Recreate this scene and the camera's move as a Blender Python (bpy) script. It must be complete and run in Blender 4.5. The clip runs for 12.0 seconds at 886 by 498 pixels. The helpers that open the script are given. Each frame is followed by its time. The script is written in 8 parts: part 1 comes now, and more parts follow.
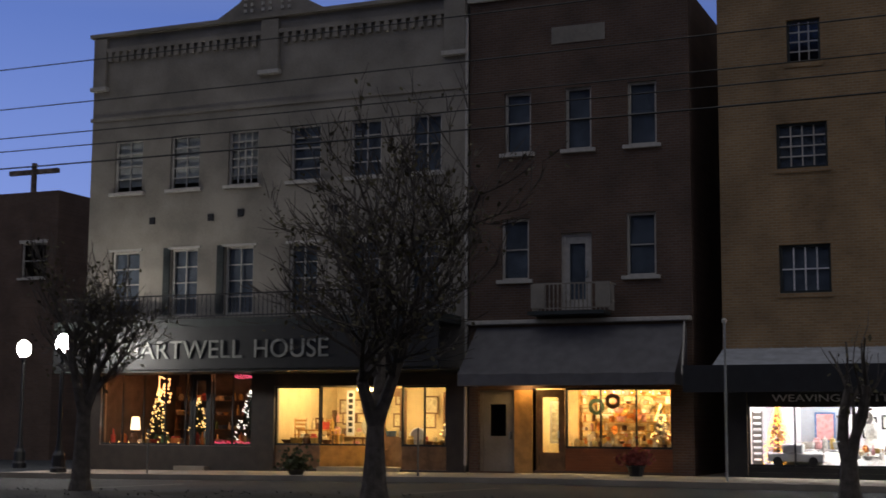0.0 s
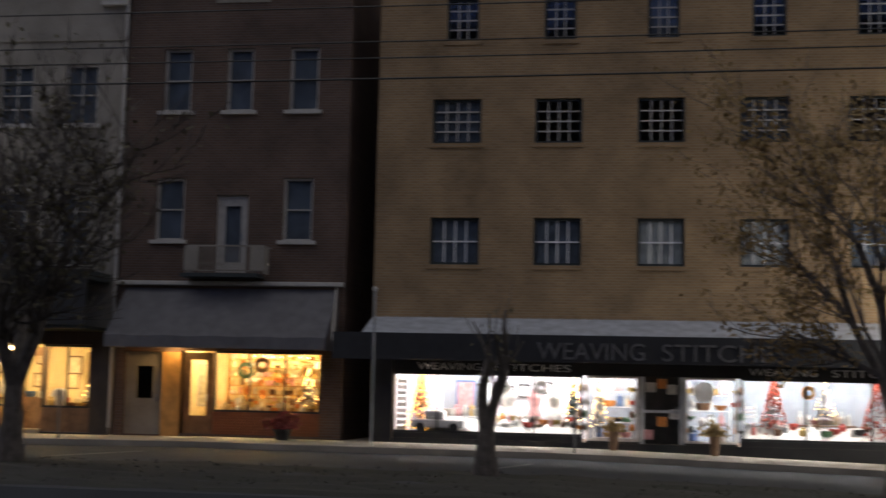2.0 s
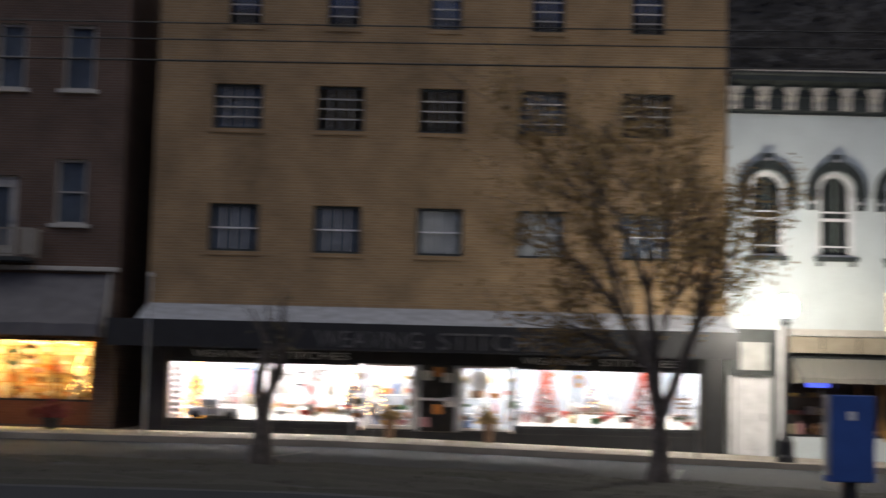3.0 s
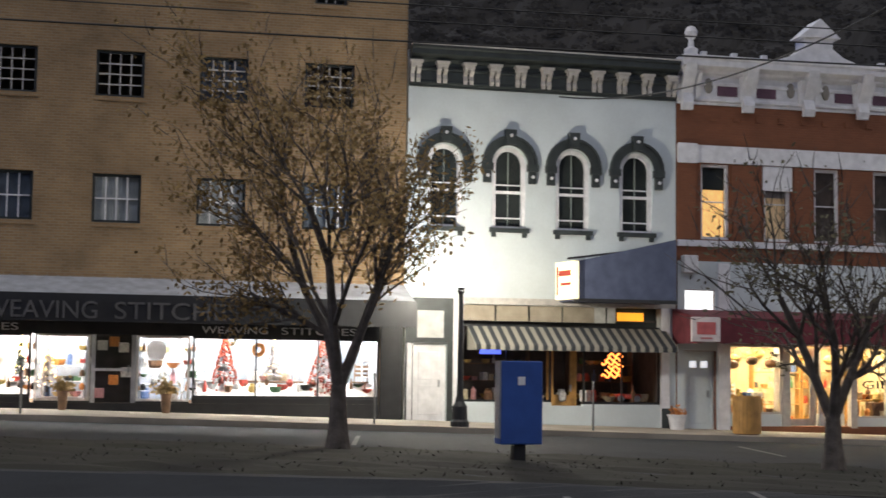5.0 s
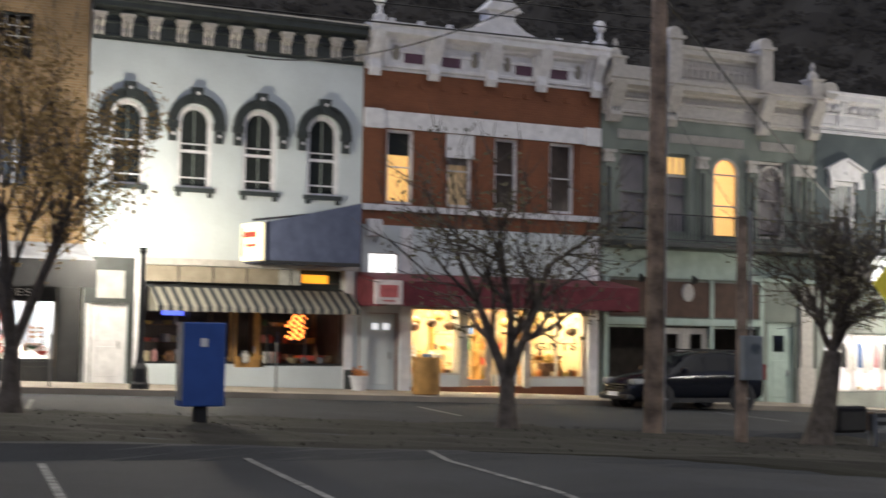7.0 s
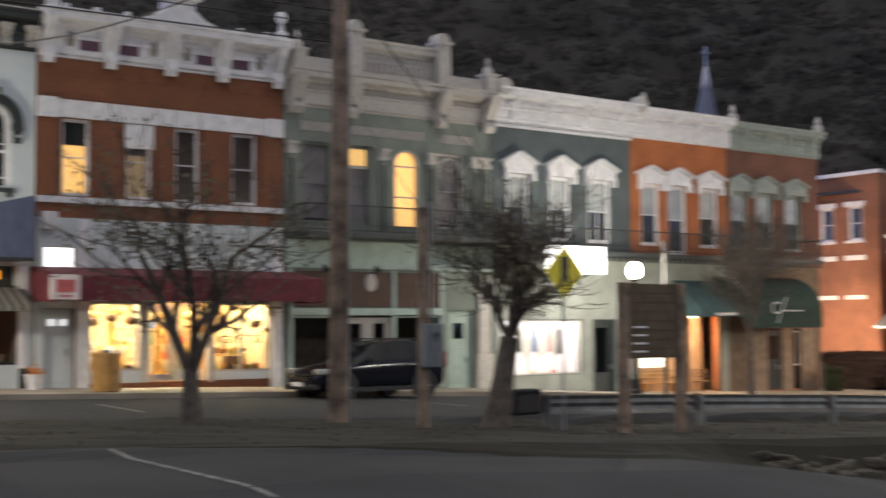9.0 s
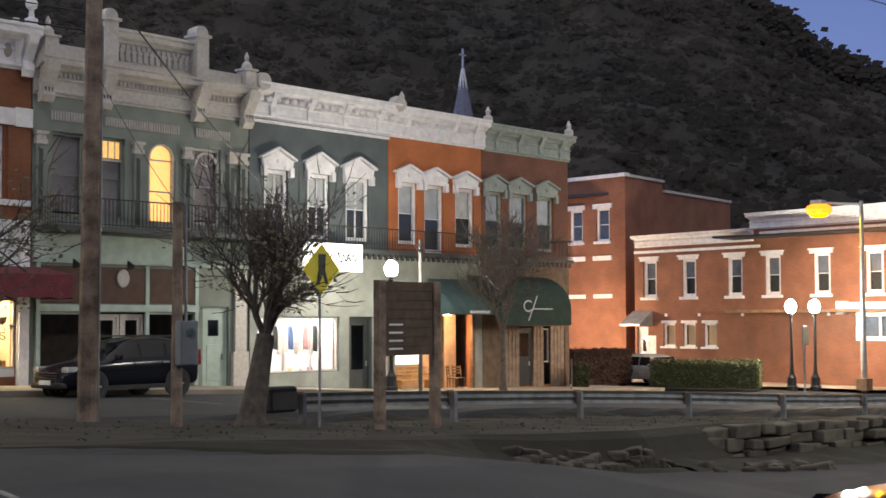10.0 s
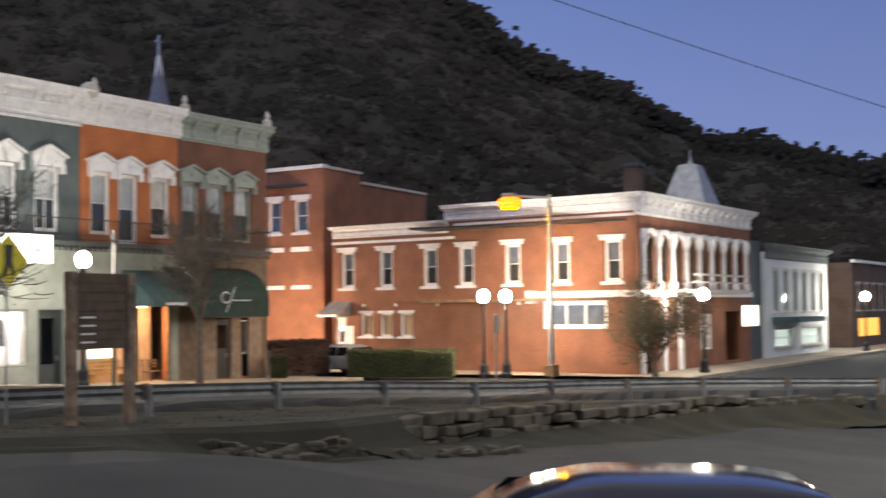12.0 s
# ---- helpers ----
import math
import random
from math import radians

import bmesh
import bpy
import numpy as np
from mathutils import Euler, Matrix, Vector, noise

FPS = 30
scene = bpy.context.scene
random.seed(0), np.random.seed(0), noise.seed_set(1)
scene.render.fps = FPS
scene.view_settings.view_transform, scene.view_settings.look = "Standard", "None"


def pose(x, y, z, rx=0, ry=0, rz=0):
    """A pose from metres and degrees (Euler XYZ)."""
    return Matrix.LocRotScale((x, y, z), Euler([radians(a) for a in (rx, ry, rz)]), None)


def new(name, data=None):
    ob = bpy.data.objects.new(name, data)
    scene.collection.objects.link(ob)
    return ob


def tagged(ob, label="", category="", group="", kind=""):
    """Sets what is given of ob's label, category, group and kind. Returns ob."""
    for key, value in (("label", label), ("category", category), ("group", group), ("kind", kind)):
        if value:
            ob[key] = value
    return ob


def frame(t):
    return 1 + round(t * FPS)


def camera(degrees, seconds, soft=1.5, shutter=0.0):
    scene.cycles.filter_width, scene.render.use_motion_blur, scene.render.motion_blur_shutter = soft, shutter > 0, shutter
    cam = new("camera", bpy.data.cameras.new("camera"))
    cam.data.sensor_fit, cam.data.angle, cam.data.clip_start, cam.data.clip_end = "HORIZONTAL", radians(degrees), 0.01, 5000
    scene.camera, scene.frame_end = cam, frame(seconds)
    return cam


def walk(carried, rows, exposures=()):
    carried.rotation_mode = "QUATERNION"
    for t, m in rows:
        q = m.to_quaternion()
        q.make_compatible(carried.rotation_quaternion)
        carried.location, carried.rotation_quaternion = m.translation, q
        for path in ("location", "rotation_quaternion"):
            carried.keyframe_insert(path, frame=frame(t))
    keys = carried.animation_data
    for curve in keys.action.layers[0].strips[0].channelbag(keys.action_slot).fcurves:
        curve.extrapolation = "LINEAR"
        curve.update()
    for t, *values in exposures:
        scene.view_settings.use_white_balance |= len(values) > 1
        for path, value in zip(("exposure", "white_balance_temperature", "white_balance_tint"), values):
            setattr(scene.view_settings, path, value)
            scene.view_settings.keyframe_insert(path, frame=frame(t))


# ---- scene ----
# The camera turns on one spot at the edge of a car park: seconds, turn to the right, tilt up, lean.
EYE = 1.25
TURNS = [(0, -22.82, 7.26, -0.35),
        (0.5, -20.37, 6.71, -1.6),
        (0.7, -17.3, 6.56, -1.76),
        (1, -14.41, 6.42, -1.82),
        (1.5, -12.2, 6.17, -1.65),
        (2, -8.78, 6.02, -1.32),
        (2.5, -5.34, 5.9, -1.2),
        (3, 0.21, 5.74, -1.38),
        (3.5, 8.5, 5.52, -1.12),
        (3.7, 10.78, 5.33, -0.85),
        (5.3, 14.65, 4.58, -0.7),
        (5.5, 17.13, 4.59, -0.55),
        (5.8, 21.75, 4.3, -0.7),
        (6, 23.13, 4.05, -0.67),
        (6.5, 24.27, 3.73, -0.84),
        (7, 25.97, 3.35, -0.95),
        (7.2, 27.64, 3.23, -0.96),
        (8.8, 37.12, 3.09, 0.3),
        (9, 38.8, 3.07, 0.32),
        (9.5, 45.94, 3.02, 0.7),
        (10, 48.65, 2.92, 0.16),
        (10.5, 49.03, 2.78, 0.03),
        (11, 50.05, 2.58, -0.02),
        (11.5, 55.4, 2.45, 0.43),
        (11.8, 59.3, 2.45, 0.6),
        (12, 60.88, 2.47, 0.64)]
cam = camera(34.9, 12.0, soft=1.5, shutter=0.75)
walk(cam, [(t, pose(0, 0, EYE, 90 + up, 0, -turn) @ pose(0, 0, 0, 0, 0, -lean)) for t, turn, up, lean in TURNS],
     exposures=[(0, -0.85, 6400, 10), (1.5, -0.64, 6400, 10), (2.5, -0.2, 6500, 10), (3.5, 0.08, 6500, 10), (5.5, 0.36, 6600, 8), (9.0, 0.5, 6900, 8), (12.0, 0.55, 7000, 8)])

# ---- world: the blue hour after sunset, brightest near the horizon ----
world = bpy.data.worlds.new("dusk")
scene.world = world
world.use_nodes = True
wn, wl = world.node_tree.nodes, world.node_tree.links
wn.clear()
w_out, w_bg, w_ramp = wn.new("ShaderNodeOutputWorld"), wn.new("ShaderNodeBackground"), wn.new("ShaderNodeValToRGB")
w_geo, w_sep = wn.new("ShaderNodeTexCoord"), wn.new("ShaderNodeSeparateXYZ")
wl.new(w_geo.outputs["Generated"], w_sep.inputs[0])
wl.new(w_sep.outputs["Z"], w_ramp.inputs[0])
w_side, w_mul = wn.new("ShaderNodeMapRange"), wn.new("ShaderNodeMixRGB")
w_side.inputs[1].default_value, w_side.inputs[2].default_value = -1, 1
w_side.inputs[3].default_value, w_side.inputs[4].default_value = 2.6, 0.62
wl.new(w_sep.outputs["X"], w_side.inputs[0])
w_mul.blend_type = "MULTIPLY"
w_mul.inputs[0].default_value = 1
wl.new(w_ramp.outputs[0], w_mul.inputs[1])
wl.new(w_side.outputs[0], w_mul.inputs[2])
wl.new(w_mul.outputs[0], w_bg.inputs[0])
wl.new(w_bg.outputs[0], w_out.inputs[0])
stops = w_ramp.color_ramp.elements
stops[0].position, stops[0].color = 0.0, (0.34, 0.42, 0.72, 1)
stops[1].position, stops[1].color = 1.0, (0.36, 0.35, 0.345, 1)
stop = stops.new(0.12)
stop.color = (0.2, 0.28, 0.62, 1)
stop = stops.new(0.28)
stop.color = (0.1, 0.165, 0.45, 1)
stop = stops.new(0.5)
stop.color = (0.3, 0.3, 0.32, 1)
w_bg.inputs[1].default_value = 0.95


# ---- materials ----
def nodes_of(name):
    m = bpy.data.materials.new(name)
    m.use_nodes = True
    n = m.node_tree.nodes
    return m, n, m.node_tree.links, n["Principled BSDF"]


def surface(name, colour, rough=0.8, vary=0.25, scale=3.0, grain=40.0, bump=0.2, metal=0.0, second=None):
    """A painted or natural surface: stains at one scale, grain at a finer one, and relief."""
    m, n, l, b = nodes_of(name)
    pos = n.new("ShaderNodeNewGeometry")
    big, fine = n.new("ShaderNodeTexNoise"), n.new("ShaderNodeTexNoise")
    for tex, s in ((big, scale), (fine, grain)):
        tex.inputs["Scale"].default_value = s
        tex.inputs["Detail"].default_value = 4
        l.new(pos.outputs["Position"], tex.inputs["Vector"])
    mix = n.new("ShaderNodeMixRGB")
    dark = second or [c * (1 - vary) for c in colour]
    mix.inputs[1].default_value, mix.inputs[2].default_value = (*dark, 1), (*[min(1, c * (1 + vary * 0.5)) for c in colour], 1)
    ramp = n.new("ShaderNodeMapRange")
    ramp.inputs[1].default_value, ramp.inputs[2].default_value = 0.32, 0.68
    add = n.new("ShaderNodeMath")
    add.operation = "MULTIPLY_ADD"
    add.inputs[1].default_value, add.inputs[2].default_value = 0.25, -0.125
    l.new(fine.outputs[0], add.inputs[0])
    tot = n.new("ShaderNodeMath")
    l.new(big.outputs[0], tot.inputs[0])
    l.new(add.outputs[0], tot.inputs[1])
    l.new(tot.outputs[0], ramp.inputs[0])
    l.new(ramp.outputs[0], mix.inputs[0])
    l.new(mix.outputs[0], b.inputs["Base Color"])
    bp = n.new("ShaderNodeBump")
    bp.inputs["Strength"].default_value, bp.inputs["Distance"].default_value = bump, 0.02
    l.new(fine.outputs[0], bp.inputs["Height"])
    l.new(bp.outputs[0], b.inputs["Normal"])
    b.inputs["Roughness"].default_value, b.inputs["Metallic"].default_value = rough, metal
    return m


def brickwork(name, colour, other, mortar, turn=0.0, weather=0.35, joint=0.012):
    """Courses of bricks on an upright wall whose plan direction is turned by so many degrees."""
    m, n, l, b = nodes_of(name)
    pos, rot, sep, com = n.new("ShaderNodeNewGeometry"), n.new("ShaderNodeVectorRotate"), n.new("ShaderNodeSeparateXYZ"), n.new("ShaderNodeCombineXYZ")
    rot.rotation_type = "Z_AXIS"
    rot.inputs["Angle"].default_value = radians(-turn)
    l.new(pos.outputs["Position"], rot.inputs["Vector"])
    l.new(rot.outputs[0], sep.inputs[0])
    l.new(sep.outputs[0], com.inputs[0])
    l.new(sep.outputs[2], com.inputs[1])
    br = n.new("ShaderNodeTexBrick")
    br.inputs["Scale"].default_value = 1.0
    br.inputs["Brick Width"].default_value, br.inputs["Row Height"].default_value = 0.22, 0.075
    br.inputs["Mortar Size"].default_value = joint
    br.inputs["Mortar Smooth"].default_value = 0.3
    br.inputs["Color1"].default_value, br.inputs["Color2"].default_value, br.inputs["Mortar"].default_value = (*colour, 1), (*other, 1), (*mortar, 1)
    l.new(com.outputs[0], br.inputs["Vector"])
    stain, fine = n.new("ShaderNodeTexNoise"), n.new("ShaderNodeTexNoise")
    stain.inputs["Scale"].default_value, stain.inputs["Detail"].default_value = 0.9, 6
    fine.inputs["Scale"].default_value = 25
    l.new(pos.outputs["Position"], stain.inputs["Vector"])
    l.new(pos.outputs["Position"], fine.inputs["Vector"])
    rng = n.new("ShaderNodeMapRange")
    rng.inputs[1].default_value, rng.inputs[2].default_value = 0.3, 0.7
    rng.inputs[3].default_value, rng.inputs[4].default_value = 1 - weather, 1.12
    l.new(stain.outputs[0], rng.inputs[0])
    mul = n.new("ShaderNodeMixRGB")
    mul.blend_type = "MULTIPLY"
    mul.inputs[0].default_value = 1
    l.new(br.outputs[0], mul.inputs[1])
    l.new(rng.outputs[0], mul.inputs[2])
    l.new(mul.outputs[0], b.inputs["Base Color"])
    hi = n.new("ShaderNodeMath")
    hi.operation = "MULTIPLY_ADD"
    hi.inputs[1].default_value = -1
    l.new(br.outputs["Fac"], hi.inputs[0])
    l.new(fine.outputs[0], hi.inputs[2])
    bp = n.new("ShaderNodeBump")
    bp.inputs["Strength"].default_value, bp.inputs["Distance"].default_value = 0.5, 0.012
    l.new(hi.outputs[0], bp.inputs["Height"])
    l.new(bp.outputs[0], b.inputs["Normal"])
    b.inputs["Roughness"].default_value = 0.85
    return m


def glowing(name, colour, strength):
    m, n, l, b = nodes_of(name)
    b.inputs["Base Color"].default_value = (*[min(c, 0.8) for c in colour], 1)
    b.inputs["Emission Color"].default_value, b.inputs["Emission Strength"].default_value = (*colour, 1), strength
    return m


def lamplit(name, colour, strength):
    """Curtain cloth lit from behind: brighter and dimmer in upright folds."""
    m, n, l, b = nodes_of(name)
    pos, mp, tex, rng = n.new("ShaderNodeNewGeometry"), n.new("ShaderNodeMapping"), n.new("ShaderNodeTexNoise"), n.new("ShaderNodeMapRange")
    mp.inputs["Scale"].default_value = (9, 9, 1.3)
    l.new(pos.outputs["Position"], mp.inputs[0])
    l.new(mp.outputs[0], tex.inputs["Vector"])
    l.new(tex.outputs[0], rng.inputs[0])
    rng.inputs[1].default_value, rng.inputs[2].default_value = 0.3, 0.7
    rng.inputs[3].default_value, rng.inputs[4].default_value = strength * 0.45, strength * 1.25
    b.inputs["Base Color"].default_value, b.inputs["Emission Color"].default_value = (*colour, 1), (*colour, 1)
    l.new(rng.outputs[0], b.inputs["Emission Strength"])
    return m


def pane_glass(name, tint=(0.92, 0.94, 0.95), gloss=0.04):
    m, n, l, b = nodes_of(name)
    n.remove(b)
    clear, shine, mix, lw = n.new("ShaderNodeBsdfTransparent"), n.new("ShaderNodeBsdfGlossy"), n.new("ShaderNodeMixShader"), n.new("ShaderNodeLayerWeight")
    clear.inputs[0].default_value = (*tint, 1)
    shine.inputs["Roughness"].default_value = gloss
    lw.inputs[0].default_value = 0.5
    power, amount = n.new("ShaderNodeMath"), n.new("ShaderNodeMath")
    power.operation, amount.operation = "POWER", "MULTIPLY_ADD"
    power.inputs[1].default_value, amount.inputs[1].default_value, amount.inputs[2].default_value = 4, 0.7, 0.025
    l.new(lw.outputs["Facing"], power.inputs[0])
    l.new(power.outputs[0], amount.inputs[0])
    l.new(amount.outputs[0], mix.inputs[0])
    l.new(clear.outputs[0], mix.inputs[1])
    l.new(shine.outputs[0], mix.inputs[2])
    l.new(mix.outputs[0], n["Material Output"].inputs[0])
    return m


def striped(name, a, c, period, axis=0):
    """Even stripes across one axis, for canvas awnings."""
    m, n, l, b = nodes_of(name)
    pos, sep, mod, cmp_, mix = n.new("ShaderNodeNewGeometry"), n.new("ShaderNodeSeparateXYZ"), n.new("ShaderNodeMath"), n.new("ShaderNodeMath"), n.new("ShaderNodeMixRGB")
    l.new(pos.outputs["Position"], sep.inputs[0])
    mod.operation, cmp_.operation = "PINGPONG", "GREATER_THAN"
    mod.inputs[1].default_value, cmp_.inputs[1].default_value = period / 2, period / 4
    l.new(sep.outputs[axis], mod.inputs[0])
    l.new(mod.outputs[0], cmp_.inputs[0])
    l.new(cmp_.outputs[0], mix.inputs[0])
    mix.inputs[1].default_value, mix.inputs[2].default_value = (*a, 1), (*c, 1)
    l.new(mix.outputs[0], b.inputs["Base Color"])
    b.inputs["Roughness"].default_value = 0.9
    return m


GREY_BRICK = surface("painted_grey_brick", (0.30, 0.27, 0.23), vary=0.3, scale=0.8, grain=14)
BROWN_BRICK = brickwork("brown_brick", (0.135, 0.08, 0.055), (0.105, 0.06, 0.042), (0.13, 0.105, 0.09))
TAN_BRICK = brickwork("tan_brick", (0.36, 0.23, 0.115), (0.29, 0.182, 0.088), (0.33, 0.255, 0.165))
RED_BRICK = brickwork("painted_red_brick", (0.22, 0.08, 0.036), (0.19, 0.066, 0.03), (0.19, 0.075, 0.038), weather=0.2)
HOTEL_BRICK = brickwork("hotel_red_brick", (0.26, 0.105, 0.058), (0.225, 0.09, 0.05), (0.24, 0.11, 0.07), turn=79, weather=0.25)
HOTEL_FRONT = brickwork("hotel_front_brick", (0.26, 0.105, 0.058), (0.225, 0.09, 0.05), (0.24, 0.11, 0.07), weather=0.25)
ORANGE_BRICK = brickwork("orange_brick", (0.46, 0.14, 0.042), (0.41, 0.12, 0.038), (0.38, 0.13, 0.05), weather=0.2)
SHADED_RUST = brickwork("shaded_rust_brick", (0.17, 0.068, 0.04), (0.14, 0.056, 0.034), (0.15, 0.07, 0.05), weather=0.3)
WHITE_WALL = surface("white_painted_brick", (0.60, 0.65, 0.66), vary=0.12, scale=0.7, grain=12)
WHITE = surface("white_trim_paint", (0.76, 0.75, 0.76), rough=0.55, vary=0.15, scale=4)
CREAM = surface("weathered_cream_trim", (0.5, 0.47, 0.43), rough=0.6, vary=0.16, scale=7)
DARK_TRIM = surface("dark_green_trim_paint", (0.032, 0.039, 0.038), rough=0.5, vary=0.3)
BLACK = surface("black_paint", (0.02, 0.02, 0.022), rough=0.5, vary=0.3)
PALE_SAGE = surface("pale_grey_sage_wall", (0.3, 0.32, 0.29), vary=0.25, scale=1.2, grain=16)
GREEN_WALL = surface("sage_green_painted_wall", (0.2, 0.225, 0.195), vary=0.2, scale=1.2, grain=16)
GREY_WALL = surface("slate_grey_painted_wall", (0.085, 0.105, 0.11), vary=0.2, scale=1.2, grain=16)
PALE_GREEN = surface("pale_green_panel_paint", (0.42, 0.52, 0.46), vary=0.15)
MAROON = surface("maroon_canvas", (0.155, 0.03, 0.04), rough=0.9, vary=0.25)
BLUE_CANVAS = surface("slate_blue_canvas", (0.088, 0.105, 0.17), rough=0.9, vary=0.2)
TEAL_CANVAS = surface("teal_canvas", (0.065, 0.12, 0.125), rough=0.9, vary=0.2)
SAGE_TRIM = surface("grey_green_trim_paint", (0.27, 0.31, 0.28), rough=0.6, vary=0.2, scale=5)
GREEN_CANVAS = surface("dark_green_canvas", (0.012, 0.038, 0.029), rough=0.85, vary=0.25)
GREY_CANVAS = surface("charcoal_metal_awning", (0.13, 0.125, 0.135), rough=0.6, vary=0.2)
STRIPE = striped("striped_canvas", (0.035, 0.04, 0.045), (0.3, 0.28, 0.23), 0.27)
ASPHALT = surface("asphalt", (0.0235, 0.0265, 0.0315), rough=0.85, vary=0.35, scale=0.5, grain=60, bump=0.5)
CONCRETE = surface("concrete_paving", (0.33, 0.285, 0.23), rough=0.85, vary=0.25, scale=0.8, grain=30)
GRASS = surface("winter_grass", (0.0165, 0.0165, 0.009), rough=0.95, vary=0.5, scale=0.9, grain=30, bump=0.4, second=(0.013, 0.011, 0.007))
PAINT_LINE = surface("road_marking_paint", (0.2, 0.2, 0.195), vary=0.7, scale=5, second=(0.08, 0.08, 0.08))
STONE = surface("rough_limestone", (0.082, 0.072, 0.057), rough=0.95, vary=0.4, scale=2, grain=14, bump=0.8)
BARK = surface("tree_bark", (0.11, 0.092, 0.078), rough=0.95, vary=0.4, scale=6, grain=30, bump=0.8)
# leaf colour raised towards gold for lamplight on the tan building's tree
LEAF = surface("dry_autumn_leaves", (0.27, 0.175, 0.06), rough=0.8, vary=0.5, scale=6)
WOOD_POLE = surface("weathered_pole_wood", (0.25, 0.185, 0.14), rough=0.95, vary=0.6, scale=3, grain=20, bump=0.6)
WOOD = surface("brown_wood", (0.19, 0.11, 0.06), rough=0.7, vary=0.35, scale=4, grain=30)
PINE = surface("yellow_pine", (0.5, 0.27, 0.08), rough=0.6, vary=0.3, scale=4, grain=30)
METAL = surface("galvanised_steel", (0.38, 0.39, 0.4), rough=0.45, vary=0.25, metal=0.7)
IRON = surface("black_cast_iron", (0.025, 0.025, 0.027), rough=0.5, vary=0.2, metal=0.3)
BLUE_PAINT = surface("blue_sheet_metal", (0.03, 0.09, 0.34), rough=0.5, vary=0.15)
RAIL_STEEL = surface("dull_rail_steel", (0.2, 0.21, 0.22), rough=0.55, vary=0.35, metal=0.4)
BOARD_WOOD = surface("dark_board_wood", (0.1, 0.068, 0.045), rough=0.8, vary=0.35, scale=4, grain=30)
YELLOW = surface("yellow_sign_sheeting", (0.85, 0.72, 0.02), rough=0.5, vary=0.05)
GLASS = pane_glass("window_glass")
SHOP_GLASS = pane_glass("shop_glass", (0.97, 0.97, 0.97), 0.02)
LAMP = glowing("lamp_globe", (1.0, 0.95, 0.86), 320)
SODIUM = glowing("sodium_bulb", (1.0, 0.42, 0.003), 420)
SODIUM_LENS = glowing("sodium_lens", (1.0, 0.25, 0.012), 1.6)
# dark withered leaves; the colour also covers crowns without lamplight
LEAF_DARK = surface("dark_withered_unlit_leaves", (0.11, 0.095, 0.05), rough=0.85, vary=0.5, scale=6)


# ---- helpers for building ----
def part(name, bm, mat, parent=None, label="", m=None, smooth=False):
    """One mesh object out of a bmesh, under its thing or part."""
    if m is not None:
        bm.transform(m)
    me = bpy.data.meshes.new(name)
    bm.to_mesh(me)
    bm.free()
    me.materials.append(mat)
    if smooth:
        for p in me.polygons:
            p.use_smooth = True
    ob = new(name, me)
    if parent is not None:
        ob.parent = parent
    if label:
        ob["label"] = label
    return ob


def thing(name, label, category, at=None, group="", kind=""):
    ob = new(name)
    if at is not None:
        ob.matrix_basis = at
    return tagged(ob, label, category, group, kind)


def box(bm, x0, x1, y0, y1, z0, z1):
    v = [bm.verts.new((x, y, z)) for x in (x0, x1) for y in (y0, y1) for z in (z0, z1)]
    for f in ((0, 1, 3, 2), (4, 6, 7, 5), (0, 4, 5, 1), (2, 3, 7, 6), (0, 2, 6, 4), (1, 5, 7, 3)):
        bm.faces.new([v[i] for i in f])
    return bm


def one(*a):
    return box(bmesh.new(), *a)


def boxes(rows):
    bm = bmesh.new()
    for r in rows:
        box(bm, *r)
    return bm


def each(name, rows, mat, parent, label="", m=None):
    """Like pieces side by side, each a part of its own."""
    for r in rows:
        part(name, one(*r), mat, parent, label, m)


def bevelled(w, *a):
    bm = one(*a)
    bmesh.ops.bevel(bm, geom=bm.edges[:], offset=w, segments=2, affect="EDGES", profile=0.5)
    return bm


def lathe(profile, n=14, bm=None, cx=0, cy=0):
    """A turned shape: (radius, height) from the bottom up, closed at both ends."""
    bm = bm or bmesh.new()
    rings = [[bm.verts.new((cx + r * math.cos(2 * math.pi * i / n), cy + r * math.sin(2 * math.pi * i / n), z)) for i in range(n)] for r, z in profile]
    for a, b in zip(rings, rings[1:]):
        for i in range(n):
            bm.faces.new((a[i], a[(i + 1) % n], b[(i + 1) % n], b[i]))
    bm.faces.new(rings[0][::-1])
    bm.faces.new(rings[-1])
    return bm


def tube(bm, a, b, ra, rb, n=6):
    a, b = Vector(a), Vector(b)
    d = (b - a).normalized()
    u = d.orthogonal().normalized()
    w = d.cross(u)
    rings = [[bm.verts.new(p + r * (math.cos(2 * math.pi * i / n) * u + math.sin(2 * math.pi * i / n) * w)) for i in range(n)] for p, r in ((a, ra), (b, rb))]
    for i in range(n):
        bm.faces.new((rings[0][i], rings[0][(i + 1) % n], rings[1][(i + 1) % n], rings[1][i]))
    bm.faces.new(rings[0][::-1])
    bm.faces.new(rings[1])
    return bm


def ribbon(pts, r):
    """One round cord through the points of an upright plane facing y."""
    bm = bmesh.new()
    pts = [Vector(p) for p in pts]
    rings = []
    for i, p in enumerate(pts):
        d = (pts[min(i + 1, len(pts) - 1)] - pts[max(i - 1, 0)]).normalized()
        w = d.cross(Vector((0, 1, 0))).normalized()
        rings.append([bm.verts.new(p + r * (math.cos(math.pi / 2 * k) * w + math.sin(math.pi / 2 * k) * Vector((0, 1, 0)))) for k in range(4)])
    for u, v in zip(rings, rings[1:]):
        for k in range(4):
            bm.faces.new((u[k], v[k], v[(k + 1) % 4], u[(k + 1) % 4]))
    bm.faces.new(rings[0][::-1])
    bm.faces.new(rings[-1])
    return bm


